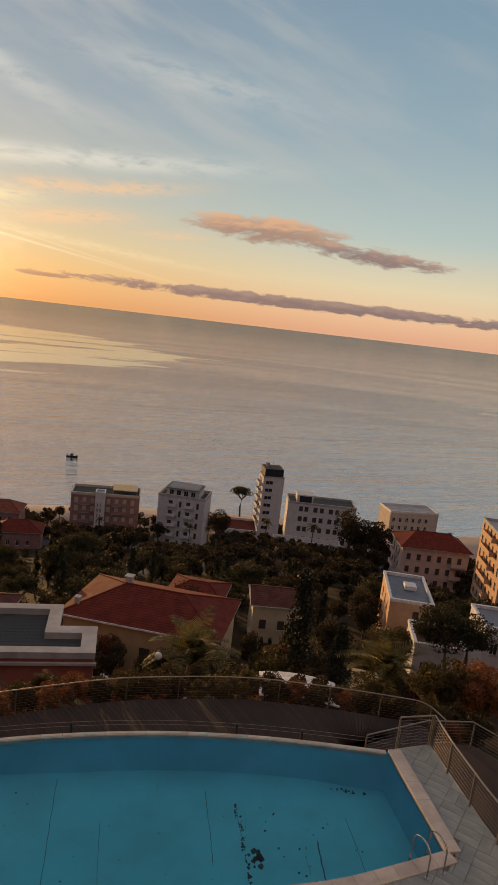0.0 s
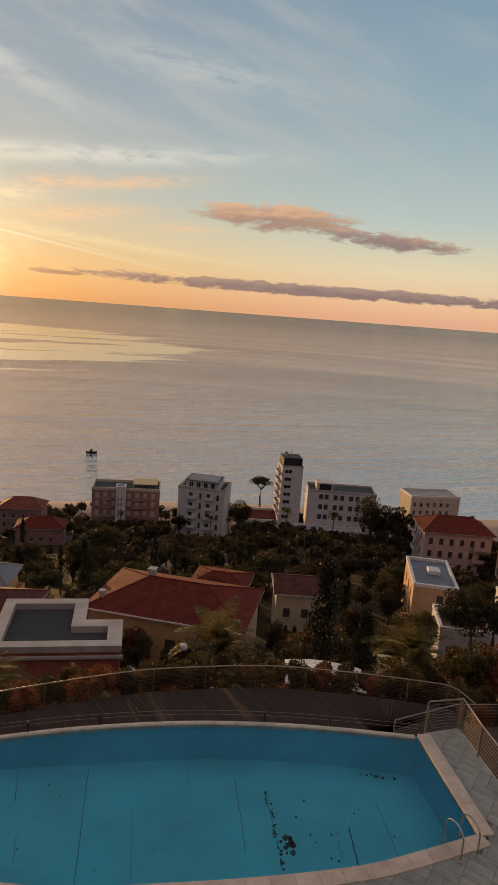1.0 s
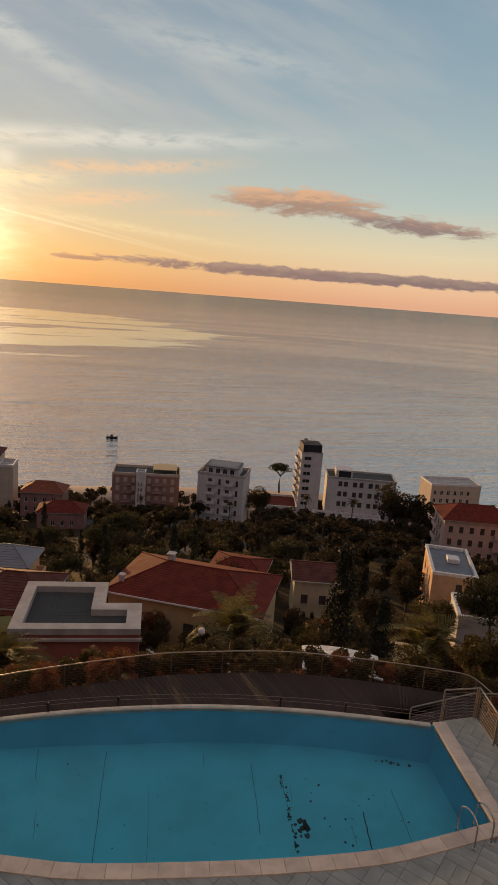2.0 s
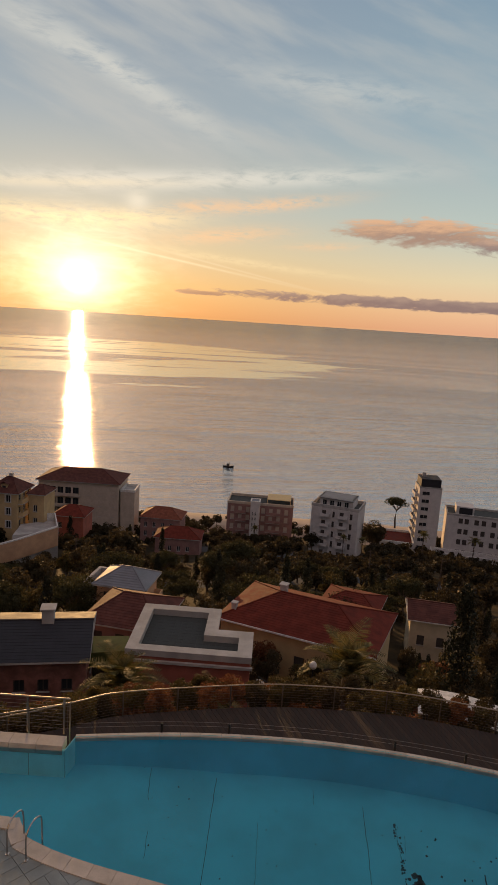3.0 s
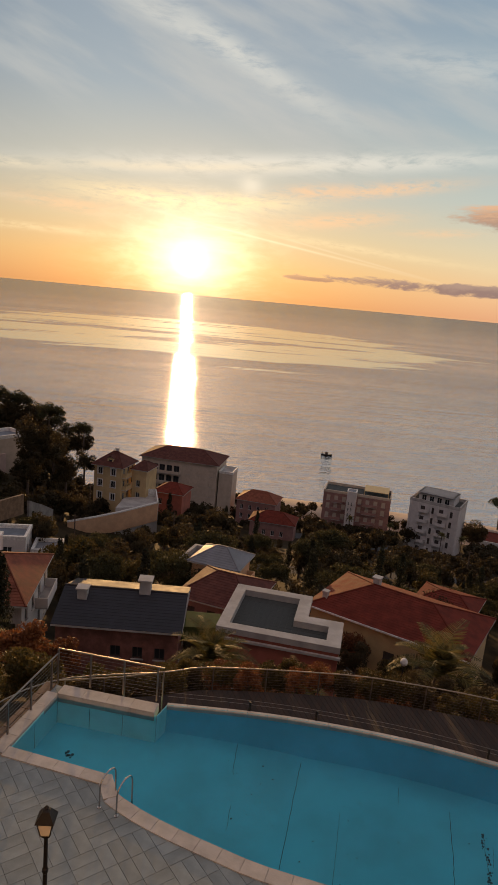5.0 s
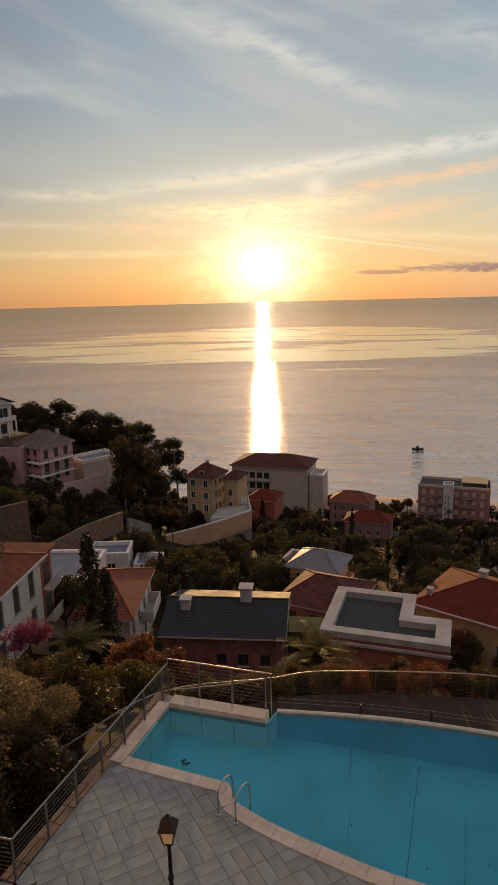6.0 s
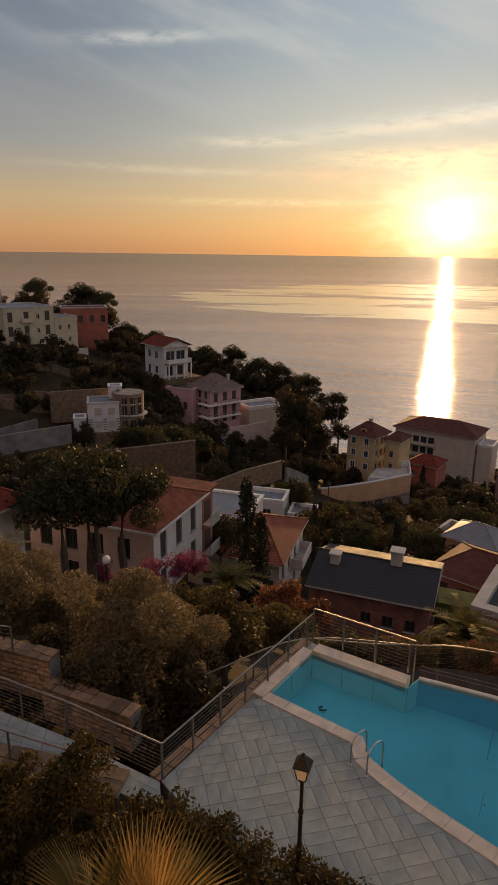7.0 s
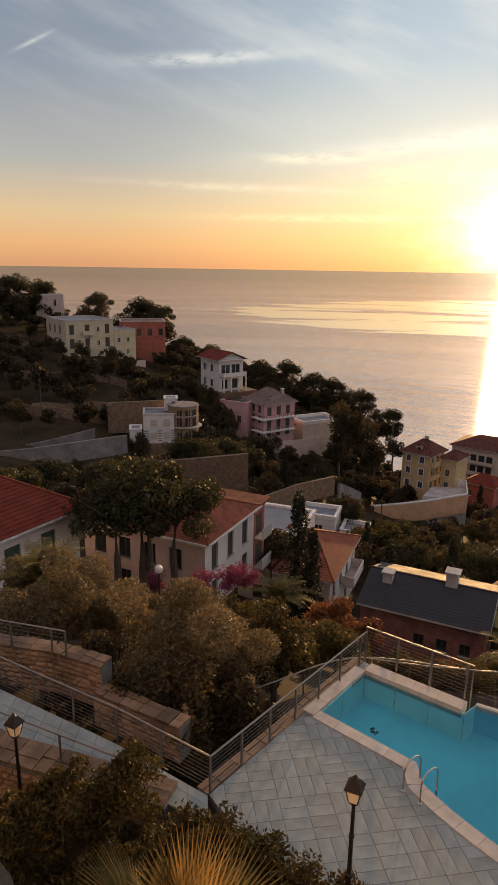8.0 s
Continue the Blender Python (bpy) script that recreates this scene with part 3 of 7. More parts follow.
def build_pool():
    pool = thing("swimming_pool", pose(0, 0, 0), "curved blue swimming pool with pale stone coping and stained floor", "swimming pool", kind="structure")
    n = len(basin)
    bm = bmesh.new()
    bm.faces.new([bm.verts.new((x, y, 0)) for x, y in basin])
    for cut in (-8.0, -6.0, -4.0, 3.0):
        bmesh.ops.bisect_plane(bm, geom=bm.verts[:] + bm.edges[:] + bm.faces[:], plane_co=(cut, 0, 0), plane_no=(1, 0, 0))
    for v in bm.verts:
        v.co.z = floor_z(v.co.x)
    bmesh.ops.triangulate(bm, faces=bm.faces[:])
    part("basin_floor", bm, "pool", pool, "stained blue basin floor")
    bm = bmesh.new()
    top = [bm.verts.new((x, y, -0.02)) for x, y in basin]
    low = [bm.verts.new((x, y, floor_z(x))) for x, y in basin]
    for i in range(n - 5):
        bm.faces.new((top[i], top[i + 1], low[i + 1], low[i]))
    part("basin_wall", bm, "pool", pool, "blue painted basin wall")
    # side bay walls in panels; the paler aqua puts skylight into their colour
    ring = basin[-5:] + basin[:1]
    for a, b in zip(ring, ring[1:]):
        a, b = Vector(a), Vector(b)
        k = max(1, round((b - a).length / 1.05))
        for i in range(k):
            p, q = a.lerp(b, (i + 0.006) / k), a.lerp(b, (i + 0.994) / k)
            bm = bmesh.new()
            bm.faces.new([bm.verts.new(v) for v in ((*p, -0.02), (*q, -0.02), (*q, floor_z(q.x)), (*p, floor_z(p.x)))])
            part("lining_panel", bm, "pool_lining", pool, "bay wall panel in sky-lit pale aqua")
    bm = bmesh.new()
    bm.faces.new([bm.verts.new((x, y, -0.07)) for x, y in basin][::-1])
    surface = mesh_of(bm, "water", "water")
    if surface.polygons[0].normal.z < 0:
        surface.flip_normals()
    part("water", surface, None, pool, "clear still water")

    def edge(line, d, step, z0=-0.16, z1=0.02):
        pts = along([Vector((*p, 0)) for p in line], step)
        pts = [(p.x, p.y) for p in pts]
        if (Vector(pts[-1]) - Vector(line[-1])).length > 0.12:
            pts.append(line[-1])
        out = grown(pts, d)
        pts = grown(pts, -0.03)
        for i in range(len(pts) - 1):
            a = [Vector(p) for p in (pts[i], pts[i + 1])]
            gap = (a[1] - a[0]).normalized() * 0.004
            o = [Vector(p) for p in (out[i], out[i + 1])]
            bm = bmesh.new()
            strip(bm, [tuple(a[0] + gap), tuple(a[1] - gap)], [tuple(o[0] + gap), tuple(o[1] - gap)], z0, z1)
            part("coping_stone", bm, "coping", pool)
    edge(far_line, 0.12, 0.6, -0.16, -0.03)
    edge(near_line, 0.36, 0.55, -0.16, 0.024)
    edge([(5.47, 17.75), (6.17, 13.95)], 0.36, 0.7, -0.16, 0.028)
    edge([(-7.3, 11.6), (-7.86, 12.12)], 0.34, 0.9, -0.16, 0.032)
    edge([(-7.78, 12.08), (-10.7, 11.66)], 0.33, 0.75, -0.16, 0.036)
    edge([(-10.7, 11.4), (-11.12, 14.12)], 0.34, 0.7, -0.16, 0.040)
    edge([(-11.1, 14.1), (-8.08, 14.77)], 0.42, 0.75, -0.2, 0.08)
    # retaining wall under the far edge
    part("outer_wall", strip(bmesh.new(), grown(far_line, 0.02), grown(far_line, 0.15), -3.4, -0.17), "concrete", pool, "grey concrete outer wall")
    # cracks and algae on the floor
    rnd = random.Random(4)

    def seam(line, w):
        pts = [(p.x + rnd.uniform(-0.012, 0.012), p.y) for p in spline([(*p, 0) for p in line], 8)]
        bm = bmesh.new()
        a, b = pts, grown(pts, w)
        verts = [[bm.verts.new((x, y, floor_z(x) + 0.005)) for x, y in row] for row in (a, b)]
        for i in range(len(pts) - 1):
            bm.faces.new((verts[0][i], verts[0][i + 1], verts[1][i + 1], verts[1][i]))
        part("crack", bm, "stain", pool, "dark crack")
    for line, w in (([(-6.03, 16.1), (-5.81, 15.34), (-5.65, 14.9)], 0.02), ([(-5.25, 13.9), (-5.01, 13.09)], 0.015), ([(-4.15, 16.5), (-3.92, 15.23), (-3.41, 12.6)], 0.022), ([(-2.6, 15.2), (-2.35, 13.9), (-2.12, 12.7)], 0.012), ([(-1.35, 16.9), (-1.25, 16.35)], 0.014), ([(0.09, 16.7), (0.35, 15.08), (0.49, 14.13)], 0.022), ([(3.22, 15.3), (3.27, 14.7), (3.33, 14.05)], 0.05), ([(4.13, 16.3), (4.27, 15.5), (4.42, 14.45)], 0.02), ([(2.87, 14.75), (2.97, 14.15)], 0.014), ([(1.0, 16.3), (1.12, 15.5), (1.26, 14.8)], 0.015), ([(1.25, 16.0), (1.3, 15.3)], 0.01)):
        seam(line, w * 0.65)

    def blot(x, y, s):
        out = [(x + s * rnd.uniform(0.5, 1.2) * math.cos(a), y + s * rnd.uniform(0.6, 1.6) * math.sin(a)) for a in (math.tau * i / 7 for i in range(7))]
        part("stain", prism(bmesh.new(), out, floor_z(x) + 0.001, floor_z(x) + 0.007), "stain", pool, "black algae stain")
    for k in range(56):
        t = rnd.random()
        blot(0.98 + 0.5 * t + rnd.gauss(0, 0.04), 16.3 - 2.6 * t, rnd.uniform(0.012, 0.045))
    for k in range(16):
        blot(1.56 + rnd.gauss(0, 0.1), 14.55 + rnd.gauss(0, 0.18), rnd.uniform(0.04, 0.1))
    for k in range(18):
        blot(rnd.uniform(3.7, 4.9), 17.45 + rnd.gauss(0, 0.04), rnd.uniform(0.02, 0.05))
    for k in range(26):
        blot(rnd.uniform(1.7, 4.6), rnd.uniform(13.6, 16.4), rnd.uniform(0.012, 0.04))
    for k in range(30):
        blot(rnd.uniform(-6.8, 1.0), rnd.uniform(12.8, 16.2), rnd.uniform(0.01, 0.028))
    for k in range(7):
        blot(-9.9 + rnd.gauss(0, 0.12), 13.1 + rnd.gauss(0, 0.08), rnd.uniform(0.03, 0.07))
    return pool


pool = build_pool()


def railing(name, line, height, spacing, label, wires=8, z=0.0, group="terrace railings", mat="steel", drop=0.06):
    """Steel railing along a line: posts, a round top bar and thin wires."""
    pts = [Vector((p[0], p[1], p[2] if len(p) > 2 else z)) for p in line]
    root = thing(name, pose(*pts[0]), label, "railing", group)
    inv = -pts[0]
    up = Vector((0, 0, height))
    part("top_bar", tube(bmesh.new(), [p + up + inv for p in pts], 0.026), "steel", root)
    spots = along(pts, spacing)
    if (spots[-1] - pts[-1]).length > 0.3:
        spots.append(pts[-1])
    post = mesh_of(boxes((-0.022, 0.022, -0.022, 0.022, -drop, height - 0.02)), mat, "post")
    for p in spots:
        part("post", post, mat, root, at=Matrix.Translation(p + inv))
    for k in range(wires):
        h = height * (0.1 + 0.78 * k / max(1, wires - 1))
        part("wire", tube(bmesh.new(), [p + Vector((0, 0, h)) + inv for p in pts], 0.0045, 4), mat, root)
    return root


# the terrace is flush with the coping; its corner lies at the lamp side
C0, C1, C2 = (-10.33, 7.6), (-11.5, 14.6), (-8.2, 15.2)
railing("railing", [C0, C1], 1.0, 1.12, "brushed steel wire railing along the edge of the terrace")
railing("railing", [C1, (-8.25, 15.32)], 1.05, 1.05, "brushed steel wire railing beside the pool bay", z=0.1)
railing("railing", [C0, (-13.16, 6.81), (-17.45, 5.29), (-24.0, 2.9)], 1.0, 1.5, "brushed steel wire railing along the garden walk")
railing("railing", [(5.72, 17.95), (6.85, 18.25)], 1.0, 1.1, "short brushed steel railing beside the pool corner")
railing("railing", [(6.85, 18.25), (7.0, 17.0), (7.35, 15.2), (8.0, 12.6), (8.6, 10.0)], 1.0, 1.3, "brushed steel wire railing along the paved strip")
brace = thing("stair_handrail", pose(0, 0, 0), "slanting steel handrail behind the pool bay", "handrail")
part("bar", tube(bmesh.new(), [(-11.6, 14.75, -0.05), (-9.6, 15.35, 0.42), (-8.35, 15.6, 0.86)], 0.022), "steel", brace)
for hx, hy, hz in ((-11.4, 14.82, 0.0), (-9.6, 15.35, 0.42), (-8.4, 15.58, 0.84)):
    part("post", boxes((hx - 0.018, hx + 0.018, hy - 0.018, hy + 0.018, -2.6, hz)), "steel", brace)
LOW = -2.5
outer = [(p.x, p.y, LOW) for p in spline([(-14.2, 12.4, 0), (-13.3, 16.3, 0), (-10.2, 18.9, 0), (-8.75, 20.15, 0), (-4.5, 22.2, 0), (-2.15, 22.95, 0), (1.1, 23.6, 0), (4.15, 23.65, 0), (7.0, 23.45, 0), (8.2, 23.2, 0), (8.75, 22.2, 0)], 5)]
railing("railing", outer, 0.95, 2.0, "curved steel wire railing round the lower deck", wires=8, mat="dark_steel")
railing("railing", [(5.3, 19.9), (7.7, 21.15), (9.4, 21.4), (10.3, 20.4), (11.6, 17.0)], 0.95, 1.5, "steel wire railing round the lower landing", z=-1.95, wires=7)
solid("landing", prism(bmesh.new(), [(5.2, 18.4), (5.2, 19.85), (7.7, 21.25), (9.5, 21.5), (10.45, 20.4), (11.8, 16.9), (8.0, 15.0), (7.2, 18.4)], -4.5, -1.97), "plank", "dark timber landing below the paved strip", "deck", kind="structure")


def build_terrace():
    deck = thing("terrace_floor", pose(0, 0, 0), "grey slate paved terrace beside the pool", "paving", kind="structure")
    near = grown(near_line, 0.2)
    slab = [(-10.3, 7.55), (-11.5, 14.5), (-11.2, 14.5), (-10.88, 11.48), (-7.9, 11.92), (-7.62, 11.6)] + near[::-1][1:] + [(6.35, 13.95), (5.66, 17.85), (6.85, 18.28), (7.45, 15.2), (8.1, 12.6), (8.7, 9.6), (8.6, 6.0), (-4.0, 6.0), (-7.5, 7.2)]
    part("slab", prism(bmesh.new(), slab, -0.6, -0.022), "grout", deck)
    n = len(slab)

    def inside(x, y):
        hit = False
        for i in range(n):
            (x0, y0), (x1, y1) = slab[i], slab[(i + 1) % n]
            if (y0 > y) != (y1 > y) and x < x0 + (y - y0) * (x1 - x0) / (y1 - y0):
                hit = not hit
        return hit

    def to_edge(p, a, b):
        d = b - a
        t = max(0.0, min(1.0, (p - a).dot(d) / d.length_squared))
        return (p - a - d * t).length

    # slabs of 60 x 30 cm in square groups, laid alternately along and across
    tw, th = 0.6, 0.3
    base = mesh_of(boxes((-tw / 2 + 0.005, tw / 2 - 0.005, -th / 2 + 0.005, th / 2 - 0.005, -0.02, 0.0)), "tile", "tile")
    turn = Matrix.Translation((-8.26, 8.48, 0)) @ Matrix.Rotation(radians(58), 4, "Z")
    rest = bmesh.new()
    area = sum(slab[i][0] * slab[(i + 1) % n][1] - slab[(i + 1) % n][0] * slab[i][1] for i in range(n))
    for i in range(-30, 30):
        for j in range(-30, 30):
            flip = (i // 2 + j // 2) % 2 == 0
            for s in (-0.15, 0.15):
                m = turn @ (Matrix.Translation((i * 0.6, j * 0.6 + s, 0)) if flip else Matrix.Translation((i * 0.6 + s, j * 0.6, 0)) @ Matrix.Rotation(radians(90), 4, "Z"))
                p = m.translation.to_2d()
                cuts = [k for k in range(n) if to_edge(p, Vector(slab[k]), Vector(slab[(k + 1) % n])) < 0.34]
                if not cuts and not inside(*p):
                    continue
                if cuts:
                    c = boxes((-tw / 2 + 0.005, tw / 2 - 0.005, -th / 2 + 0.005, th / 2 - 0.005, -0.02, 0.0))
                    c.transform(m)
                    for k in cuts:
                        a, b = Vector(slab[k]), Vector(slab[(k + 1) % n])
                        out = Vector((b.y - a.y, a.x - b.x, 0)) * (1 if area > 0 else -1)
                        bmesh.ops.bisect_plane(c, geom=c.verts[:] + c.edges[:] + c.faces[:], plane_co=(*a, 0), plane_no=out.normalized(), clear_outer=True)
                    if not c.faces:
                        c.free()
                        continue
                    part("tile", c, "tile", deck)
                elif p.x < -2.5 or p.x > 4.5:
                    part("tile", base, "tile", deck, at=m)
                else:
                    box(rest, -tw / 2 + 0.005, tw / 2 - 0.005, -th / 2 + 0.005, th / 2 - 0.005, -0.02, 0.0)
                    rest.verts.ensure_lookup_table()
                    for v in rest.verts[-8:]:
                        v.co = m @ v.co
    tagged(part("far_tiles", rest, "tile", deck), kind="stuff")


build_terrace()


def build_lower_deck():
    deck = thing("lower_deck", pose(0, 0, 0), "dark brown timber deck below the far pool edge", "deck", kind="structure")
    inner = [(p[0], p[1]) for p in grown([(q[0], q[1]) for q in outer], -5.6)]
    rim = [(q[0], q[1]) for q in outer]
    part("base", strip(bmesh.new(), inner, grown(rim, 0.1), LOW - 0.6, LOW - 0.06), "plank", deck)
    a, b = along([Vector((*p, 0)) for p in inner], 0.145), None
    cum = [0.0]
    for p, q in zip(rim, rim[1:]):
        cum.append(cum[-1] + math.hypot(q[0] - p[0], q[1] - p[1]))
    total, n = cum[-1], 150
    rx, ry = [p[0] for p in rim], [p[1] for p in rim]
    cin = [0.0]
    for p, q in zip(inner, inner[1:]):
        cin.append(cin[-1] + math.hypot(q[0] - p[0], q[1] - p[1]))
    for k in range(n):
        q = []
        for s, (cx, px, py) in ((0, (cin, [p[0] for p in inner], [p[1] for p in inner])), (1, (cum, rx, ry))):
            for e in (k + 0.03, k + 0.97):
                d = e / n * cx[-1]
                q.append((float(np.interp(d, cx, px)), float(np.interp(d, cx, py))))
        part("plank", prism(bmesh.new(), [q[0], q[2], q[3], q[1]], LOW - 0.05, LOW), "plank", deck)


build_lower_deck()


# ---- houses ----
FOOT = []          # footprints, to keep the planting off them


def facade(bm, o, u, n, w, h, holes, depth=0.18):
    """A wall with rectangular openings and their reveals. holes: (u, z, width, height)."""
    xs = sorted({0.0, w, *[v for a, _, c, _ in holes for v in (a, a + c)]})
    zs = sorted({0.0, h, *[v for _, b, _, d in holes for v in (b, b + d)]})
    def P(a, b, d=0.0):
        return bm.verts.new(o + u * a + Vector((0, 0, b)) - n * d)
    for x0, x1 in zip(xs, xs[1:]):
        for z0, z1 in zip(zs, zs[1:]):
            mx, mz = (x0 + x1) / 2, (z0 + z1) / 2
            if not any(a < mx < a + c and b < mz < b + d for a, b, c, d in holes):
                bm.faces.new((P(x0, z0), P(x1, z0), P(x1, z1), P(x0, z1)))
    for a, b, c, d in holes:
        ring = ((a, b), (a + c, b), (a + c, b + d), (a, b + d))
        for (p, q), (r, s) in zip(ring, ring[1:] + ring[:1]):
            bm.faces.new((P(p, q), P(r, s), P(r, s, depth), P(p, q, depth)))


def slope(e0, e1, r0, r1, courses, lift=0.035):
    """A tiled roof plane from the eaves e0, e1 up to r0, r1, in overlapping courses."""
    bm = bmesh.new()
    e0, e1, r0, r1 = (Vector(p) for p in (e0, e1, r0, r1))
    n = (e1 - e0).cross(r0 - e0)
    n = n.normalized() if n.z > 0 else -n.normalized()
    last = [bm.verts.new(k - n * 0.03) for k in (e0, e1)]
    for i in range(courses):
        a, b = i / courses, (i + 1) / courses
        low = [bm.verts.new(k) for k in (e0.lerp(r0, a) + n * lift, e1.lerp(r1, a) + n * lift)]
        bm.faces.new((last[0], last[1], low[1], low[0]))
        s, t = e0.lerp(r0, b), e1.lerp(r1, b)
        if (t - s).length < 1e-4:
            bm.faces.new((low[0], low[1], bm.verts.new(s)))
            break
        last = [bm.verts.new(s), bm.verts.new(t)]
        bm.faces.new((low[0], low[1], last[1], last[0]))
    return bm


WINDOWS = {}


def window_parts(parent, m, w, h, kind):
    """A window: frame, pane and, by kind, shutters or a sill."""
    key = (round(w, 2), round(h, 2), kind)
    if key not in WINDOWS:
        t = 0.07
        bm = boxes((0, w, 0, 0.06, 0, t), (0, w, 0, 0.06, h - t, h), (0, t, 0, 0.06, t, h - t), (w - t, w, 0, 0.06, t, h - t), (w / 2 - t / 2, w / 2 + t / 2, 0.005, 0.05, t, h - t))
        fr = mesh_of(bm, "shutter" if "dark" in kind else "frame", "window_frame")
        gl = mesh_of(boxes((t / 2, w - t / 2, 0.025, 0.035, t / 2, h - t / 2)), "glass", "pane")
        sill = mesh_of(boxes((-0.08, w + 0.08, -0.26, 0.0, -0.08, 0.0)), "concrete", "sill")
        sh = None
        if "shut" in kind:
            bm = boxes((0, w, -0.03, 0.02, 0, h))
            sh = mesh_of(bm, "green_shutter" if "green" in kind else "beige_wall" if "pale" in kind else "shutter", "shutter")
        WINDOWS[key] = (fr, gl, sill, sh)
    fr, gl, sill, sh = WINDOWS[key]
    win = part("window", fr, None, parent, at=m)
    part("pane", gl, None, win)
    part("sill", sill, None, win)
    if sh:
        part("shutter", sh, None, win)


def ridge_cap(a, b, r=0.11):
    return tube(bmesh.new(), [a, b], r, 6)


def house(name, label, x, y, turn, L, W, z0, z1, wall, roof=("flat",), windows=(), mats=None, chimneys=(), balconies=(), category="house", group="", root=None, foot=True, other=None):
    """A house whose front runs L metres from (x, y) at angle turn, W metres deep, from z0 to the eaves z1.
    windows: (side, first, pitch, count, heights, width, height, kind)."""
    H = z1 - z0
    own = root is None
    if own:
        root = thing(name, pose(x, y, z0, 0, 0, turn), label, category, group)
        base = Matrix.Identity(4)
    else:
        base = root.matrix_basis.inverted() @ pose(x, y, z0, 0, 0, turn)
    sides = {"front": (Vector((0, 0, 0)), Vector((1, 0, 0)), Vector((0, -1, 0)), L, 0), "right": (Vector((L, 0, 0)), Vector((0, 1, 0)), Vector((1, 0, 0)), W, 90),
             "back": (Vector((L, W, 0)), Vector((-1, 0, 0)), Vector((0, 1, 0)), L, 180), "left": (Vector((0, W, 0)), Vector((0, -1, 0)), Vector((-1, 0, 0)), W, 270)}
    bm = bmesh.new()
    for side, (o, u, n, w, ang) in sides.items():
        holes = []
        for s, first, pitch, count, heights, ww, wh, kind in windows:
            if s != side:
                continue
            for k in range(count):
                for z in heights:
                    a = first + k * pitch
                    if a + ww < w and z + wh < H:
                        holes.append((a, z, ww, wh))
                        window_parts(root, base @ Matrix.Translation(o + u * a + Vector((0, 0, z)) - n * 0.16) @ Matrix.Rotation(radians(ang), 4, "Z"), ww, wh, kind)
        if other and side in other:
            own_side = bmesh.new()
            facade(own_side, o, u, n, w, H, holes)
            part("wall", own_side, other[side], root, at=base)
        else:
            facade(bm, o, u, n, w, H, holes)
    part("wall", bm, wall, root, at=base)
    style = roof[0]
    if style == "flat":
        _, rim, floor_mat, rim_mat = (*roof, 0.5, "dark_concrete", "concrete")[:4] if len(roof) < 4 else roof
        p = 0.3
        part("roof", boxes((0.02, L - 0.02, 0.02, W - 0.02, H - 0.25, H - 0.02)), floor_mat, root, at=base)
        bm = bmesh.new()
        rings = [[bm.verts.new(q) for q in ((-d, -d, z), (L + d, -d, z), (L + d, W + d, z), (-d, W + d, z))] for d, z in ((0.1, H), (0.1, H + rim), (-p, H + rim), (-p, H))]
        for k in range(4):
            for r, s in zip(rings, rings[1:] + rings[:1]):
                bm.faces.new((r[k], r[(k + 1) % 4], s[(k + 1) % 4], s[k]))
        part("parapet", bm, rim_mat, root, at=base)
    else:
        _, rh, rmat, over, r0, r1 = roof
        courses = max(4, int(math.hypot(W / 2, rh) / 0.3))
        e = [(-over, -over, H), (L + over, -over, H), (L + over, W + over, H), (-over, W + over, H)]
        a, b = Vector((r0, W / 2, H + rh)), Vector((r1, W / 2, H + rh))
        planes = [(e[0], e[1], a, b), (e[2], e[3], b, a)]
        caps = [(a, b)]
        if r1 < L:
            planes.append((e[1], e[2], b, b))
            caps += [(e[1], b), (e[2], b)]
        if r0 > 0:
            planes.append((e[3], e[0], a, a))
            caps += [(e[0], a), (e[3], a)]
        for q in planes:
            part("roof", slope(*q, courses, 0.012 if rmat == "slate_roof" else 0.03), rmat, root, at=base)
        for q in caps:
            part("ridge", ridge_cap(*q), rmat, root, at=base)
        part("soffit", boxes((-over, L + over, -over, W + over, H - 0.18, H - 0.02)), "frame" if wall in ("white_wall", "cream_wall") else "concrete", root, at=base)
        if style == "gable":
            for gx in (0.0, L):
                bm = bmesh.new()
                bm.faces.new([bm.verts.new(p) for p in ((gx, 0, H - 0.02), (gx, W, H - 0.02), (gx, W / 2, H + rh - 0.08))])
                part("gable", bm, wall, root, at=base)
    for cx, cy, s, h in chimneys:
        rz = H + (0 if style == "flat" else roof[1] * (1 - abs(cy - W / 2) / (W / 2)))
        ch = part("chimney", boxes((cx - s / 2, cx + s / 2, cy - s / 2, cy + s / 2, rz - 0.3, rz + h)), "concrete", root, at=base)
        part("chimney_cap", boxes((cx - s * 0.65, cx + s * 0.65, cy - s * 0.65, cy + s * 0.65, rz + h, rz + h + 0.12)), "concrete", ch)
    for side, a, z, w, d in balconies:
        o, u, n, _, ang = sides[side]
        m = base @ Matrix.Translation(o + u * a + Vector((0, 0, z))) @ Matrix.Rotation(radians(ang), 4, "Z")
        bal = part("balcony", boxes((0, w, -d, -0.01, -0.15, 0.0)), "concrete", root, at=m)
        part("parapet", boxes((0, w, -d, -d + 0.08, 0.0, 0.95), (0, 0.08, -d + 0.08, -0.01, 0, 0.95), (w - 0.08, w, -d + 0.08, -0.01, 0, 0.95)), wall if wall != "brick" else "concrete", bal)
    if own and foot:
        ca, sa = math.cos(radians(turn)), math.sin(radians(turn))
        FOOT.append((x, y, ca, sa, L, W, z0, z1))
    return root


def floors(H, n, wh=1.4):
    return [H / n * k + (H / n - wh) * 0.55 for k in range(n)]


# near the terrace
ROOF_TILE = mesh_of(boxes((0.01, 0.5, 0.01, 0.5, 0.0, 0.03)), "dark_concrete", "roof_tile")


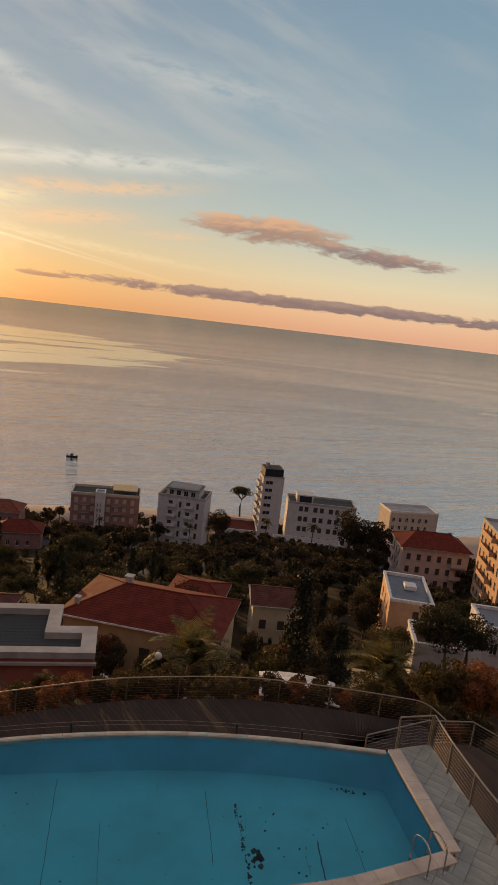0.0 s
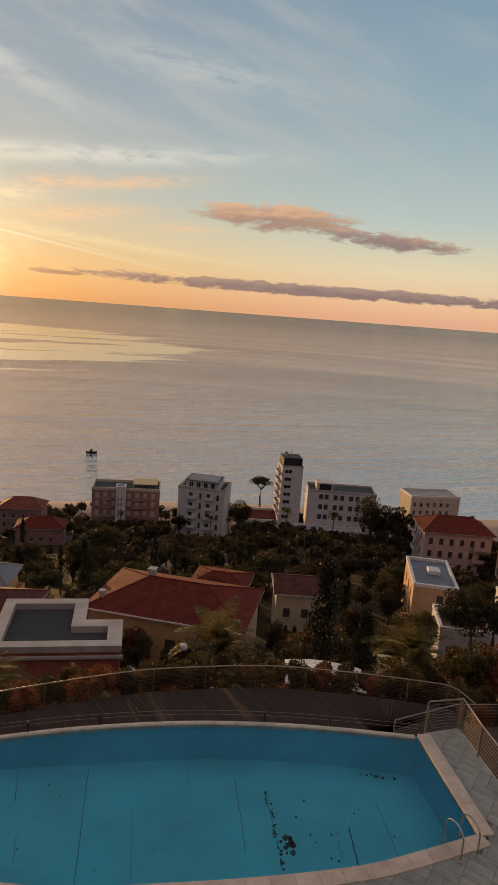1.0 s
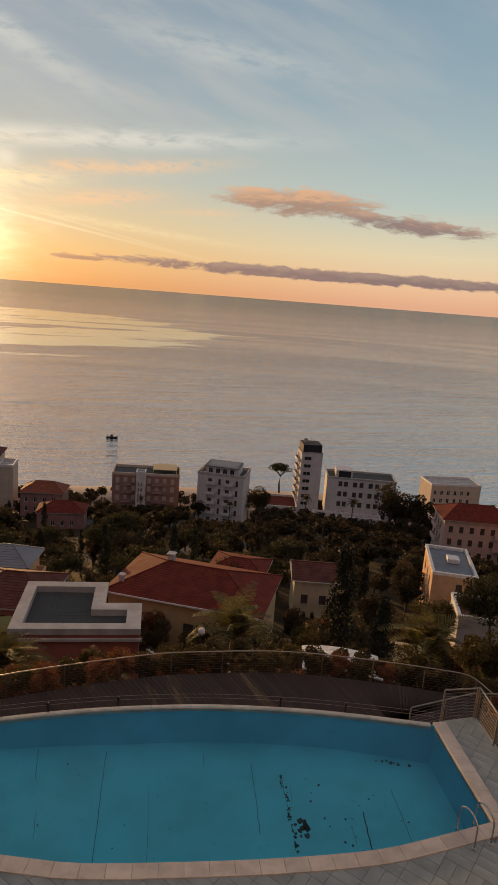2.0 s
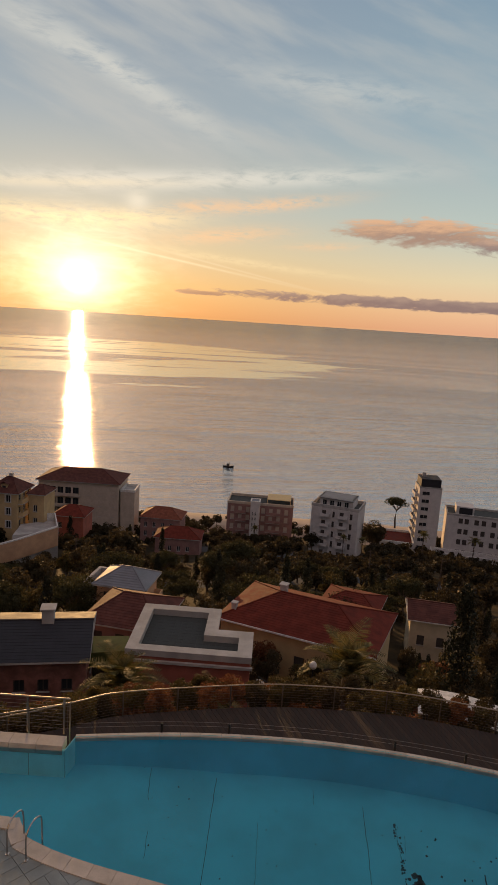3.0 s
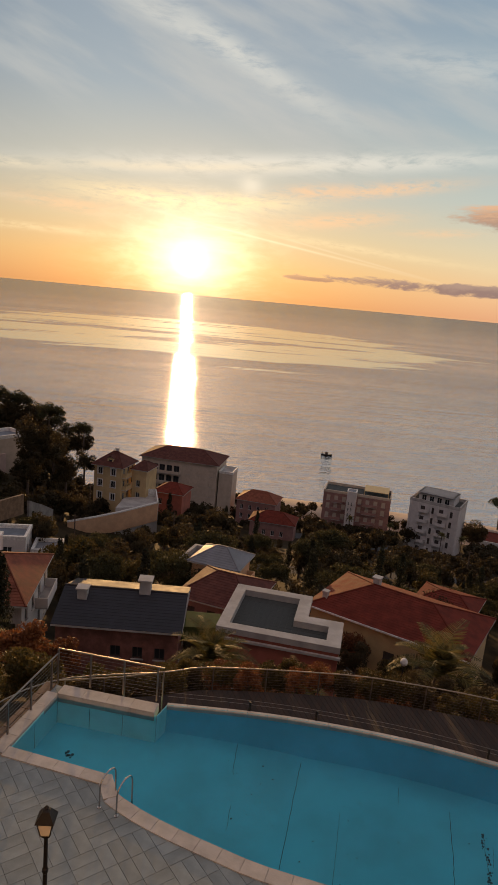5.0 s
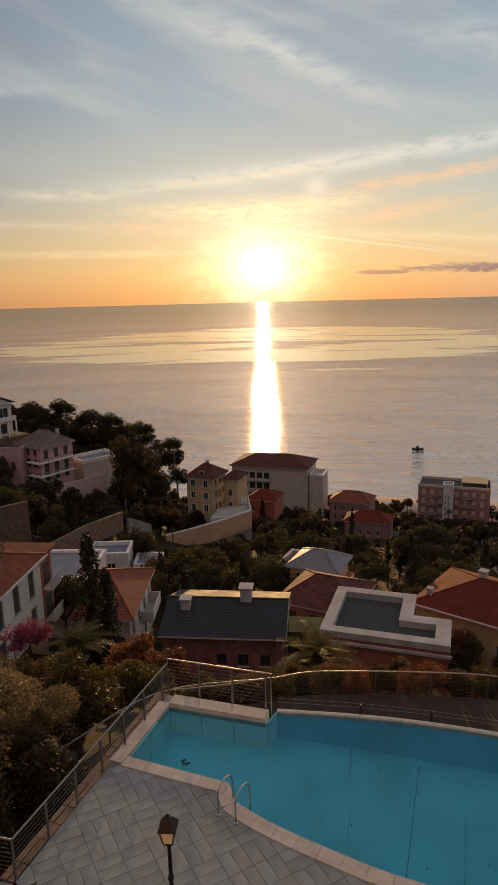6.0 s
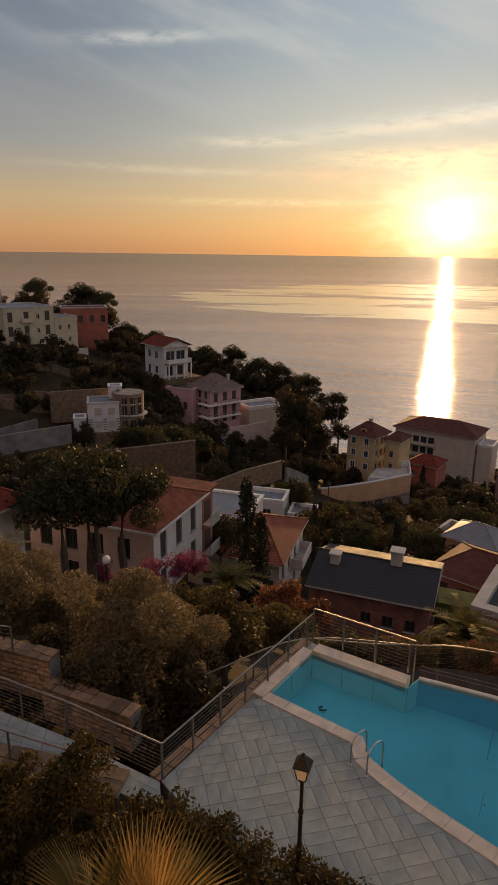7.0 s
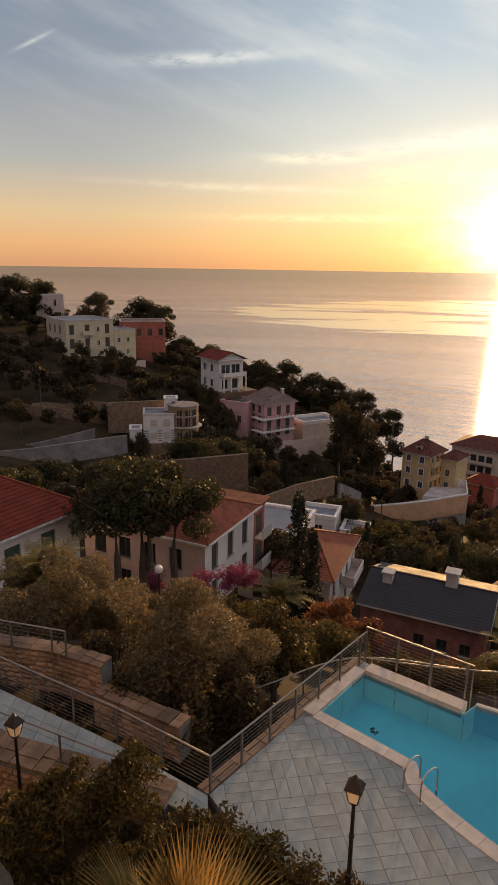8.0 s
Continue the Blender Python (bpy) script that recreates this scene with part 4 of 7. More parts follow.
def flat_house():
    """An L-shaped house with a broad pale parapet round its flat roof."""
    x, y, turn, z0, z1 = -18.25, 42.16, 11.4, -19.0, -13.2
    H = z1 - z0
    plan = [(0, 0), (9.3, 0), (9.3, 3.9), (6.4, 3.9), (6.4, 7.7), (0, 7.7)]
    inner = [(0.75, 0.75), (8.3, 0.75), (8.3, 2.9), (5.5, 2.9), (5.5, 6.9), (0.75, 6.9)]
    root = thing("flat_roofed_house", pose(x, y, z0, 0, 0, turn), "rust-red house with a white-rimmed flat roof", "house")
    bm = bmesh.new()
    for k in range(6):
        a, b = Vector((*plan[k], 0)), Vector((*plan[(k + 1) % 6], 0))
        u = (b - a).normalized()
        n = Vector((u.y, -u.x, 0))
        holes = [(1.2, 1.0, 1.3, 1.6), (4.6, 0.2, 3.4, 2.2)] if k == 0 else []
        facade(bm, a, u, n, (b - a).length, H, holes)
    part("wall", bm, "red_wall", root)
    window_parts(root, Matrix.Translation((1.2, 0.16, 1.0)), 1.3, 1.6, "plain")
    # a dark sheet closes the hole and stands for the shade inside
    part("garage_opening", boxes((4.6, 8.0, 0.2, 0.3, 0.2, 2.4)), "slate_roof", root, "dark panel for the shade inside the garage")
    part("roof", prism(bmesh.new(), [(px * 0.99 + 0.04, py * 0.99 + 0.04) for px, py in plan], H - 0.3, H - 0.05), "dark_concrete", root)
    bm = bmesh.new()
    out = [(-0.12, -0.12), (9.42, -0.12), (9.42, 4.02), (6.52, 4.02), (6.52, 7.82), (-0.12, 7.82)]
    rings = [[bm.verts.new((*p, z)) for p in r] for r, z in ((out, H), (out, H + 0.5), (inner, H + 0.5), (inner, H - 0.04))]
    for k in range(6):
        for r, s in zip(rings, rings[1:] + rings[:1]):
            bm.faces.new((r[k], r[(k + 1) % 6], s[(k + 1) % 6], s[k]))
    part("parapet", bm, "concrete", root, "stained white parapet")
    part("cornice", boxes((-0.2, 9.5, -0.22, -0.01, H - 0.5, H - 0.3)), "concrete", root)
    FOOT.append((x, y, math.cos(radians(turn)), math.sin(radians(turn)), 9.3, 7.7, z0, z1))
    for ix in range(14):
        for iy in range(12):
            px, py = 0.8 + 0.52 * ix, 0.8 + 0.52 * iy
            if px + 0.5 < (8.3 if py + 0.5 < 2.9 else 5.5) and py + 0.5 < 6.9:
                part("roof_tile", ROOF_TILE, None, root, at=Matrix.Translation((px, py, H - 0.05)))
    stairs = thing("garden_stairs", root.matrix_basis @ Matrix.Translation((9.9, 0.4, 0)), "pale concrete garden stairs with a dark rail beside the house", "stairs")
    for k in range(10):
        part("step", boxes((0.28 * k, 0.28 * k + 0.3, 0.0, 1.3, -0.6, 3.6 - 0.18 * k)), "concrete", stairs)
    part("rail", tube(bmesh.new(), [(0.1, -0.05, 4.6), (2.8, -0.05, 2.8)], 0.04, 6), "iron", stairs)
    for k in (0, 4, 9):
        part("post", boxes((0.28 * k + 0.1, 0.28 * k + 0.16, -0.08, -0.02, 1.4, 4.5 - 0.18 * k)), "iron", stairs)


flat_house()
dark = house("brick_house", "old brick house with a dark slate gable roof", -29.35, 36.88, 23.3, 9.35, 7.6, -19.0, -13.3, "brick", ("gable", 1.3, "slate_roof", 0.3, -0.3, 9.65), [("front", 4.2, 1.7, 3, [3.2], 0.8, 0.95, "dark"), ("right", 1.5, 3, 2, [2.0], 0.9, 1.3, "dark")], chimneys=[(1.4, 2.7, 0.75, 0.75), (6.2, 3.8, 0.9, 1.0)])
red = house("red_roofed_house", "yellow house with a broad terracotta hipped roof", -15.76, 59.92, -9.5, 15.5, 9.6, -24.0, -17.7, "yellow_wall", ("hip", 1.9, "red_roof", 0.5, 4.6, 10.8), [("front", 2.0, 3.0, 4, [2.6], 1.1, 1.5, "shut")], chimneys=[(4.6, 5.6, 0.7, 0.8), (0.9, 1.2, 0.5, 0.7)])
house("", "", -6.6, 69.3, -8, 6.0, 5.0, -25.0, -18.6, "yellow_wall", ("hip", 0.8, "red_roof", 0.4, 2.0, 4.0), root=red)
part("gutter", boxes((-0.5, 16.0, -0.6, -0.5, 6.14, 6.3)), "frame", red, "pale painted gutter")
grey = house("grey_roofed_house", "pale orange house with a grey metal pyramid roof", -32.0, 64.8, 4, 5.6, 4.9, -25.5, -18.7, "orange_wall", ("hip", 1.45, "metal_roof", 0.45, 2.2, 3.4), [("front", 0.8, 2.4, 2, [1.2, 4.4], 1.1, 1.5, "shut")], balconies=[("right", 0.6, 4.2, 3.6, 1.0)])
house("", "", -34.2, 65.6, 4, 2.2, 5.2, -25.5, -19.9, "white_wall", ("flat", 0.6, "metal_roof", "concrete"), root=grey)
house("brown_roofed_house", "house with a brown tiled hipped roof", -27.6, 53.3, 2, 7.2, 7.5, -22.0, -17.2, "rose_wall", ("hip", 1.7, "brown_roof", 0.4, 2.6, 4.6), [("front", 1.0, 2.2, 3, [2.6], 0.9, 1.3, "shut")])
orange = house("orange_roofed_house", "white house with a weathered orange tiled roof", -44.1, 36.7, 28, 9.0, 10.5, -21.5, -15.4, "white_wall", ("hip", 2.3, "orange_roof", 0.5, 3.4, 6.0), [("front", 1.5, 3, 3, [2.8], 1.0, 1.4, "shut"), ("right", 1.2, 2.6, 4, [0.6, 3.6], 1.0, 1.5, "shut")], balconies=[("right", 5.0, 3.2, 4.5, 1.2)])
house("", "", -49.5, 37.5, 28, 9.0, 7.0, -21.5, -13.2, "white_wall", ("flat", 0.25, "metal_roof", "frame"), root=orange)
pink = house("pink_house", "pink and white house with a terracotta gable roof", -45.5, 21.8, 24, 11.0, 8.4, -13.5, -7.5, "white_wall", ("hip", 1.9, "orange_roof", 0.45, 3.5, 9.0), [("right", 1.0, 2.6, 3, [0.3, 3.3], 1.0, 2.1, "shut"), ("front", 1.0, 2.3, 4, [0.6, 3.3], 1.1, 1.7, "dark")], other={"front": "pale_pink_wall", "left": "pale_pink_wall"})
part("air_conditioner", boxes((7.9, 8.7, -0.36, -0.02, 1.4, 2.0), bevel=0.03), "frame", pink, "white wall-mounted air conditioner")
for gx0, gx1, gy0, gy1 in ((-0.5, 11.5, -0.56, -0.46), (11.46, 11.56, -0.5, 8.9)):
    part("gutter", boxes((gx0, gx1, gy0, gy1, 5.86, 6.02)), "frame", pink, "white painted gutter")
loggia = part("loggia_wall", boxes((7.0, 11.0, 8.41, 10.6, 0.0, 5.9)), "red_wall", pink, "rust-red end wall")
part("loggia_roof", boxes((6.6, 11.45, 8.42, 11.0, 5.91, 6.1)), "orange_roof", loggia)
for lz in (0.5, 3.2):
    # dark sheet on the wall face, in place of a shaded recess
    part("loggia_opening", boxes((11.002, 11.02, 8.9, 10.1, lz, lz + 1.8)), "shutter", loggia)
    part("balcony", boxes((11.0, 11.8, 8.5, 10.5, lz - 0.25, lz - 0.1), (11.75, 11.8, 8.5, 10.5, lz - 0.1, lz + 0.8)), "concrete", loggia)
house("garden_house", "white house with a terracotta tiled roof and dark shutters", -35.2, 8.5, 108.7, 10.0, 8.0, -10.0, -3.6, "white_wall", ("hip", 2.2, "red_roof", 0.5, 3.0, 7.0), [("front", 1.2, 2.8, 3, [0.6, 3.6], 1.2, 1.9, "shut_green"), ("right", 1.5, 2.8, 2, [0.6, 3.6], 1.2, 1.9, "shut_green")])
terr = house("terrace_house", "small white house with a flat roof terrace", -67.0, 67.6, 31, 6.0, 5.0, -30.0, -25.2, "white_wall", ("flat", 0.6, "blue_roof", "frame"), [("front", 0.8, 2.0, 2, [2.2], 1.3, 1.5, "plain"), ("right", 1.0, 2.0, 2, [2.2], 1.1, 1.5, "plain")])
house("", "", -61.5, 71.5, 31, 4.0, 4.5, -30.0, -27.2, "white_wall", ("flat", 0.5, "metal_roof", "frame"), root=terr)
house("low_house", "beige house with a brown gable roof among trees", 3.6, 79.9, 3, 6.2, 6.0, -30.0, -23.6, "cream_wall", ("gable", 1.3, "brown_roof", 0.4, -0.4, 6.6), [("front", 1.0, 2.4, 2, [3.0], 0.9, 1.3, "shut")])
# up the hill
yellow = house("yellow_villa", "yellow villa with a brown hipped roof and dormer", -87.2, 122.2, 7.6, 6.9, 7.2, -43.0, -28.7, "yellow_wall", ("hip", 2.7, "brown_roof", 0.6, 3.0, 4.2), [("front", 1.0, 3.3, 2, [6.2, 9.2, 12.1], 1.1, 1.6, "plain"), ("right", 0.9, 2.2, 3, [6.2, 9.2, 12.1], 1.1, 1.7, "plain")], chimneys=[(3.6, 4.2, 0.7, 1.0)], balconies=[("right", 0.4, 8.9, 3.0, 1.1), ("right", 0.4, 11.8, 3.0, 1.1)])
for wx in (1.0, 4.3):
    for wz in (6.2, 9.2, 12.1):
        part("window_surround", boxes((wx - 0.2, wx, -0.05, -0.005, wz - 0.1, wz + 1.8), (wx + 1.1, wx + 1.3, -0.05, -0.005, wz - 0.1, wz + 1.8), (wx, wx + 1.1, -0.05, -0.005, wz + 1.6, wz + 1.8)), "frame", yellow, "white window surround")
dormer = part("dormer", boxes((2.9, 4.3, 0.75, 2.4, 14.5, 15.9)), "yellow_wall", yellow)
part("dormer_roof", slope((2.7, 0.6, 15.9), (2.7, 2.6, 15.9), (3.6, 0.6, 16.5), (3.6, 2.6, 16.5), 4), "brown_roof", dormer)
part("dormer_roof", slope((4.5, 0.6, 15.9), (4.5, 2.6, 15.9), (3.6, 0.6, 16.5), (3.6, 2.6, 16.5), 4), "brown_roof", dormer)
part("dormer_window", boxes((3.2, 4.0, 0.72, 0.748, 14.9, 15.6)), "glass", dormer)
house("", "", -79.9, 127.0, 7.6, 3.6, 6.0, -43.0, -29.6, "yellow_wall", ("hip", 1.6, "brown_roof", 0.4, 1.4, 2.2), [("front", 1.0, 2.0, 1, [6.2, 9.2], 1.0, 1.6, "plain")], root=yellow)
solid("garden_terrace", prism(bmesh.new(), [(-77.6, 117.2), (-70.7, 123.9), (-75.2, 130.2), (-80.2, 124.4)], -46.0, -36.1), "concrete", "pale paved garden terrace beside the yellow villa", "terrace")
villa2 = house("pink_villa", "pink villa with a grey-brown hipped roof and balconies", -117.3, 99.4, -6.0, 8.0, 9.0, -29.0, -18.8, "pink_wall", ("hip", 3.0, "grey_tile_roof", 0.6, 2.8, 5.0), [("front", 0.9, 2.4, 3, [2.4, 5.6, 8.0], 1.1, 1.7, "shut"), ("right", 1.0, 2.7, 3, [2.4, 4.4, 7.4], 1.2, 2.0, "shut")], chimneys=[(6.3, 6.5, 0.6, 1.2)])
for zb in (3.9, 6.9):
    slab = part("balcony", boxes((4.6, 9.2, -1.25, -0.01, zb - 0.2, zb), (8.01, 9.2, -0.01, 8.6, zb - 0.2, zb)), "frame", villa2, "white balcony slab round the corner")
    part("balcony_rail", boxes((4.6, 9.2, -1.22, -1.18, zb + 0.86, zb + 0.92), (9.13, 9.17, -1.18, 8.6, zb + 0.86, zb + 0.92)), "iron", slab)
    for bk in range(9):
        part("baluster", boxes((9.13, 9.17, -1.18 + 1.2 * bk, -1.14 + 1.2 * bk, zb, zb + 0.86)), "iron", slab)
for sx, sy in ((5.6, 2.2), (6.4, 2.2)):
    part("roof_light", boxes((sx, sx + 0.5, sy, sy + 0.7, 11.55, 11.75)), "glass", villa2)
house("", "", -119.6, 93.9, 20, 7.0, 6.2, -29.0, -19.0, "pink_wall", ("flat", 0.4, "dark_concrete", "pink_wall"), [("front", 4.6, 2.0, 1, [5.4], 1.1, 1.7, "shut")], root=villa2)
solid("garden_parapet", strip(bmesh.new(), [(-111.5, 93.5), (-106.9, 99.3), (-104.6, 105.5), (-103.6, 111.6)], grown([(-111.5, 93.5), (-106.9, 99.3), (-104.6, 105.5), (-103.6, 111.6)], 0.3), -32.0, -27.2), "pale_pink_wall", "pale parapet wall below the pink villa", "wall", kind="structure")
house("terrace", "concrete terrace with pale rim beside the pink villa", -107.0, 109.2, 76, 10.5, 7.0, -33.0, -24.6, "beige_wall", ("flat", 0.8, "blue_roof", "frame"), category="terrace")
stone = house("white_and_stone_house", "white and rubble-stone house with a flat roof", -98.5, 59.8, 56.9, 5.5, 5.5, -19.2, -14.1, "white_wall", ("flat", 0.3, "blue_roof", "concrete"), [("front", 1.2, 2.3, 2, [0.8, 3.2], 1.2, 1.15, "pale_shut")])
for bz in (0.35, 0.8, 1.25, 1.7, 2.15):
    for bx0, bx1 in ((0.02, 1.0), (2.6, 3.3), (4.9, 5.48)):
        part("band", boxes((bx0, bx1, -0.04, -0.004, bz, bz + 0.2)), "metal_roof", stone, "grey facade band")
part("plinth", boxes((-0.3, 8.6, -0.5, 5.6, -5.0, -0.01)), "stone", stone, "rubble stone plinth")
part("stone_bay", tube(bmesh.new(), [(7.2, 2.4, -0.02), (7.2, 2.4, 6.5)], 2.75, 20), "stone", stone, "rounded rubble stone bay")
part("bay_roof", tube(bmesh.new(), [(7.2, 2.4, 6.5), (7.2, 2.4, 6.65)], 2.85, 20), "lane_concrete", stone)
for bz in (0.1, 2.7):
    bal = part("balcony", tube(bmesh.new(), [(7.5, 2.3, bz), (7.5, 2.3, bz + 0.14)], 3.1, 20), "concrete", stone, "curved concrete balcony")
    part("balcony_rail", tube(bmesh.new(), [(7.6 + 3.3 * math.sin(a), 2.2 - 3.3 * math.cos(a), bz + 1.05) for a in (0.1 * q for q in range(-6, 17))], 0.03, 5), "iron", bal)
for turn in (-16, 14, 44):
    for wz in (0.35, 2.95, 4.9):
        d = Vector((math.sin(radians(turn)), -math.cos(radians(turn)), 0))
        u = Vector((math.cos(radians(turn)), math.sin(radians(turn)), 0))
        window_parts(stone, Matrix.Translation(Vector((7.2, 2.4, wz)) + d * 2.76 - u * 0.45) @ Matrix.Rotation(radians(turn), 4, "Z"), 0.9, 1.6 if wz < 4 else 1.1, "dark")
house("", "", -99.0, 64.6, 56, 2.4, 2.6, -14.0, -11.7, "white_wall", ("flat", 0.15, "metal_roof", "frame"), [("front", 1.3, 1, 1, [0.5], 0.7, 1.3, "plain")], root=stone)
house("", "", -98.9, 57.2, 58, 2.1, 3.2, -23.0, -16.4, "white_wall", ("flat", 0.2, "metal_roof", "frame"), root=stone)
apart = house("apartment_house", "cream apartment house with dark shutters and a flat roof", -156.0, 73.1, 85.5, 12.9, 14.0, -14.0, -2.3, "cream_wall", ("flat", 0.35, "metal_roof", "concrete"), [("front", a, 1.0, 1, [1.4, 4.9, 8.4], 1.25, 2.4, "shut") for a in (0.9, 5.0, 10.5)] + [("front", 8.3, 1.0, 1, [1.9, 5.4, 8.9], 0.8, 1.3, "plain"), ("left", 2.0, 3.6, 3, [1.4, 4.9, 8.4], 1.2, 2.2, "shut")], balconies=[("front", 4.2, 8.3, 2.9, 0.9), ("front", 4.2, 4.8, 2.9, 0.9)])
house("", "", -155.0, 86.1, 85.5, 6.2, 9.0, -14.0, -5.0, "cream_wall", ("flat", 0.25, "metal_roof", "concrete"), [("front", 1.0, 2.6, 2, [2.6, 5.8], 0.8, 1.3, "plain")], root=apart)
part("terrace_wall", boxes((-1.0, 20.5, -3.0, -2.5, -3.0, 1.0)), "beige_wall", apart, "pale garden wall")
villa = house("hill_villa", "white villa with a terracotta roof and pillared loggia", -130.8, 96.5, -6.0, 8.6, 6.8, -17.4, -9.8, "white_wall", ("gable", 1.7, "red_roof", 0.8, -0.8, 9.6), [("front", 1.2, 3.2, 2, [0.8, 4.4], 1.4, 1.8, "plain"), ("right", 0.6, 2.9, 2, [4.2], 2.5, 2.2, "plain"), ("right", 0.8, 2.9, 2, [0.6], 1.6, 2.2, "dark")], balconies=[("right", 0.1, 3.7, 6.6, 1.8)])
for py in (0.2, 2.3, 4.4, 6.5):
    part("loggia_pillar", boxes((10.1, 10.35, py, py + 0.25, 0.0, 3.5)), "frame", villa, "white square pillar")
part("plinth", boxes((-0.4, 11.0, -1.0, 9.5, -6.5, -0.01)), "stone", villa, "rubble stone plinth with a garage")
house("red_house", "dark red house among umbrella pines", -162.0, 92.0, 62, 12.4, 8.0, -15.0, -3.5, "red_wall", ("flat", 0.3, "orange_roof", "concrete"), [("front", 1.5, 3.0, 4, [7.6], 1.2, 2.0, "dark")])
house("hilltop_house", "small white house on the hilltop", -192.0, 81.0, 66, 8.0, 7.0, -4.0, 2.6, "pale_pink_wall", ("flat", 0.3, "metal_roof", "frame"), [("front", 5.0, 1.6, 1, [3.4], 0.9, 2.0, "plain")])
# along the shore
hotel = house("brown_roofed_hotel", "beige hotel with balconies and a brown hipped roof", -112.0, 183.6, 12, 26.0, 14.0, -60.0, -42.8, "beige_wall", ("hip", 3.1, "brown_roof", 0.8, 7.0, 19.0), [("front", 1.2, 2.5, 5, [2.4, 5.9, 9.4, 12.9], 1.9, 2.2, "dark"), ("front", 15.5, 4.0, 3, [5.9, 9.4, 12.9], 1.3, 1.7, "pale_shut"), ("right", 1.5, 3.2, 4, [5.9, 9.4, 12.9], 1.2, 1.7, "plain")], balconies=[("front", 0.8, h, 12.8, 1.3) for h in (5.5, 9.0, 12.5)] + [("right", 3.0, h, 6.0, 1.2) for h in (5.5, 9.0, 12.5)], category="hotel")
house("", "", -86.4, 190.4, 12, 4.6, 8.0, -60.0, -45.6, "beige_wall", ("flat", 0.8, "concrete", "frame"), root=hotel)
house("seaside_house", "low house with orange gable roofs by the beach", -79.0, 190.0, 8, 13.0, 9.0, -61.0, -52.8, "rose_wall", ("hip", 2.6, "orange_roof", 0.5, 4.0, 9.0), [("front", 1.2, 2.8, 4, [2.0, 5.0], 1.0, 1.6, "plain")])
house("red_cottage", "small red house with a terracotta roof", -87.0, 150.0, 10, 8.0, 8.0, -48.0, -42.0, "red_wall", ("hip", 2.0, "red_roof", 0.5, 3.0, 5.0), [("front", 1.2, 2.6, 2, [2.6], 1.0, 1.5, "plain")])
house("tiled_cottage", "cottage with a dull red tiled roof", -66.0, 170.0, 12, 13.0, 8.0, -58.0, -51.5, "rose_wall", ("hip", 2.4, "red_roof", 0.5, 4.0, 9.0), [("front", 1.2, 2.6, 4, [2.6], 1.0, 1.5, "plain")])
block = house("apartment_block", "brown apartment block with rooftop terrace and shutters", -57.6, 218.0, 9, 23.5, 11.0, -67.5, -52.8, "rose_wall", ("flat", 0.9, "dark_concrete", "beige_wall"), [("front", 1.2, 2.75, 8, [2.0, 5.5, 9.0, 11.9], 1.3, 1.9, "pale_shut")], balconies=[("front", 3.2, h, 3.6, 1.0) for h in (5.2, 8.7, 11.6)] + [("front", 14.0, h, 5.0, 1.0) for h in (5.2, 8.7, 11.6)], category="apartment block")
house("", "", -48.6, 215.6, 9, 3.2, 4.0, -67.5, -50.6, "white_wall", ("flat", 0.2, "metal_roof", "frame"), [("front", 0.6, 1.0, 2, [2, 4, 6, 8, 10, 12], 0.5, 1.2, "plain")], root=block)
part("pergola_roof", boxes((14.0, 22.5, 1.5, 9.5, 16.6, 16.8), (14.0, 14.15, 1.5, 1.65, 14.7, 16.6), (22.3, 22.45, 1.5, 1.65, 14.7, 16.6), (14.0, 14.15, 9.3, 9.45, 14.7, 16.6), (22.3, 22.45, 9.3, 9.45, 14.7, 16.6)), "clay_awning", block, "orange rooftop canopy")
white = house("white_apartment_block", "white apartment block with angled corners and rows of balconies", -25.9, 205.4, -7, 15.5, 11.0, -66.5, -46.2, "white_wall", ("flat", 1.0, "dark_concrete", "concrete"), [("front", 3.6, 2.9, 4, floors(20, 6, 1.9), 1.3, 1.9, "shut"), ("left", 2.0, 3.0, 3, floors(20, 6, 1.9), 1.2, 1.9, "shut")], balconies=[("front", a, 3.33 * k + 0.9, 3.0, 1.1) for k in range(1, 6) for a in (3.2, 9.0)], category="apartment block")
house("", "", -23.6, 207.0, -7, 11.0, 8.0, -46.2, -43.6, "white_wall", ("flat", 0.4, "metal_roof", "concrete"), [("front", 1.0, 2.4, 4, [0.4], 1.4, 1.7, "plain")], root=white)
for px in (0.1, 2.9, 6.6, 8.6, 12.3, 14.9):
    part("pilaster", boxes((px, px + 0.5, -0.35, -0.01, 0.0, 20.3)), "white_wall", white)
part("roof_canopy", boxes((2.0, 13.5, 1.0, 9.0, 23.1, 23.3)), "metal_roof", white)
tower = house("tower_block", "tall narrow white tower block beside the beach", 8.2, 227.8, 10, 7.6, 8.5, -70.0, -41.5, "white_wall", ("flat", 0.4, "dark_concrete", "concrete"), [("front", 1.0, 1.0, 1, floors(28, 10, 1.3), 2.6, 1.3, "plain"), ("left", 1.6, 2.6, 2, floors(28, 10, 1.5), 1.3, 1.5, "plain")], balconies=[("left", 1.0, 2.8 * k, 6.0, 1.1) for k in range(2, 10)], category="apartment block")
part("penthouse", boxes((0.4, 7.2, 0.5, 8.0, 28.9, 31.6)), "slate_roof", tower, "dark penthouse storey")
part("antenna", boxes((3.6, 3.66, 4, 4.06, 31.6, 34.0), (3.0, 4.3, 4.01, 4.04, 33.2, 33.24), (5.0, 5.05, 4, 4.05, 31.6, 33.4)), "iron", tower)
house("", "", -4.0, 221.0, 4, 12.0, 14.0, -69.0, -60.5, "white_wall", ("flat", 0.8, "red_roof", "frame"), [("front", 1.2, 3.4, 3, [1.0, 4.6], 2.2, 1.7, "plain")], root=tower)
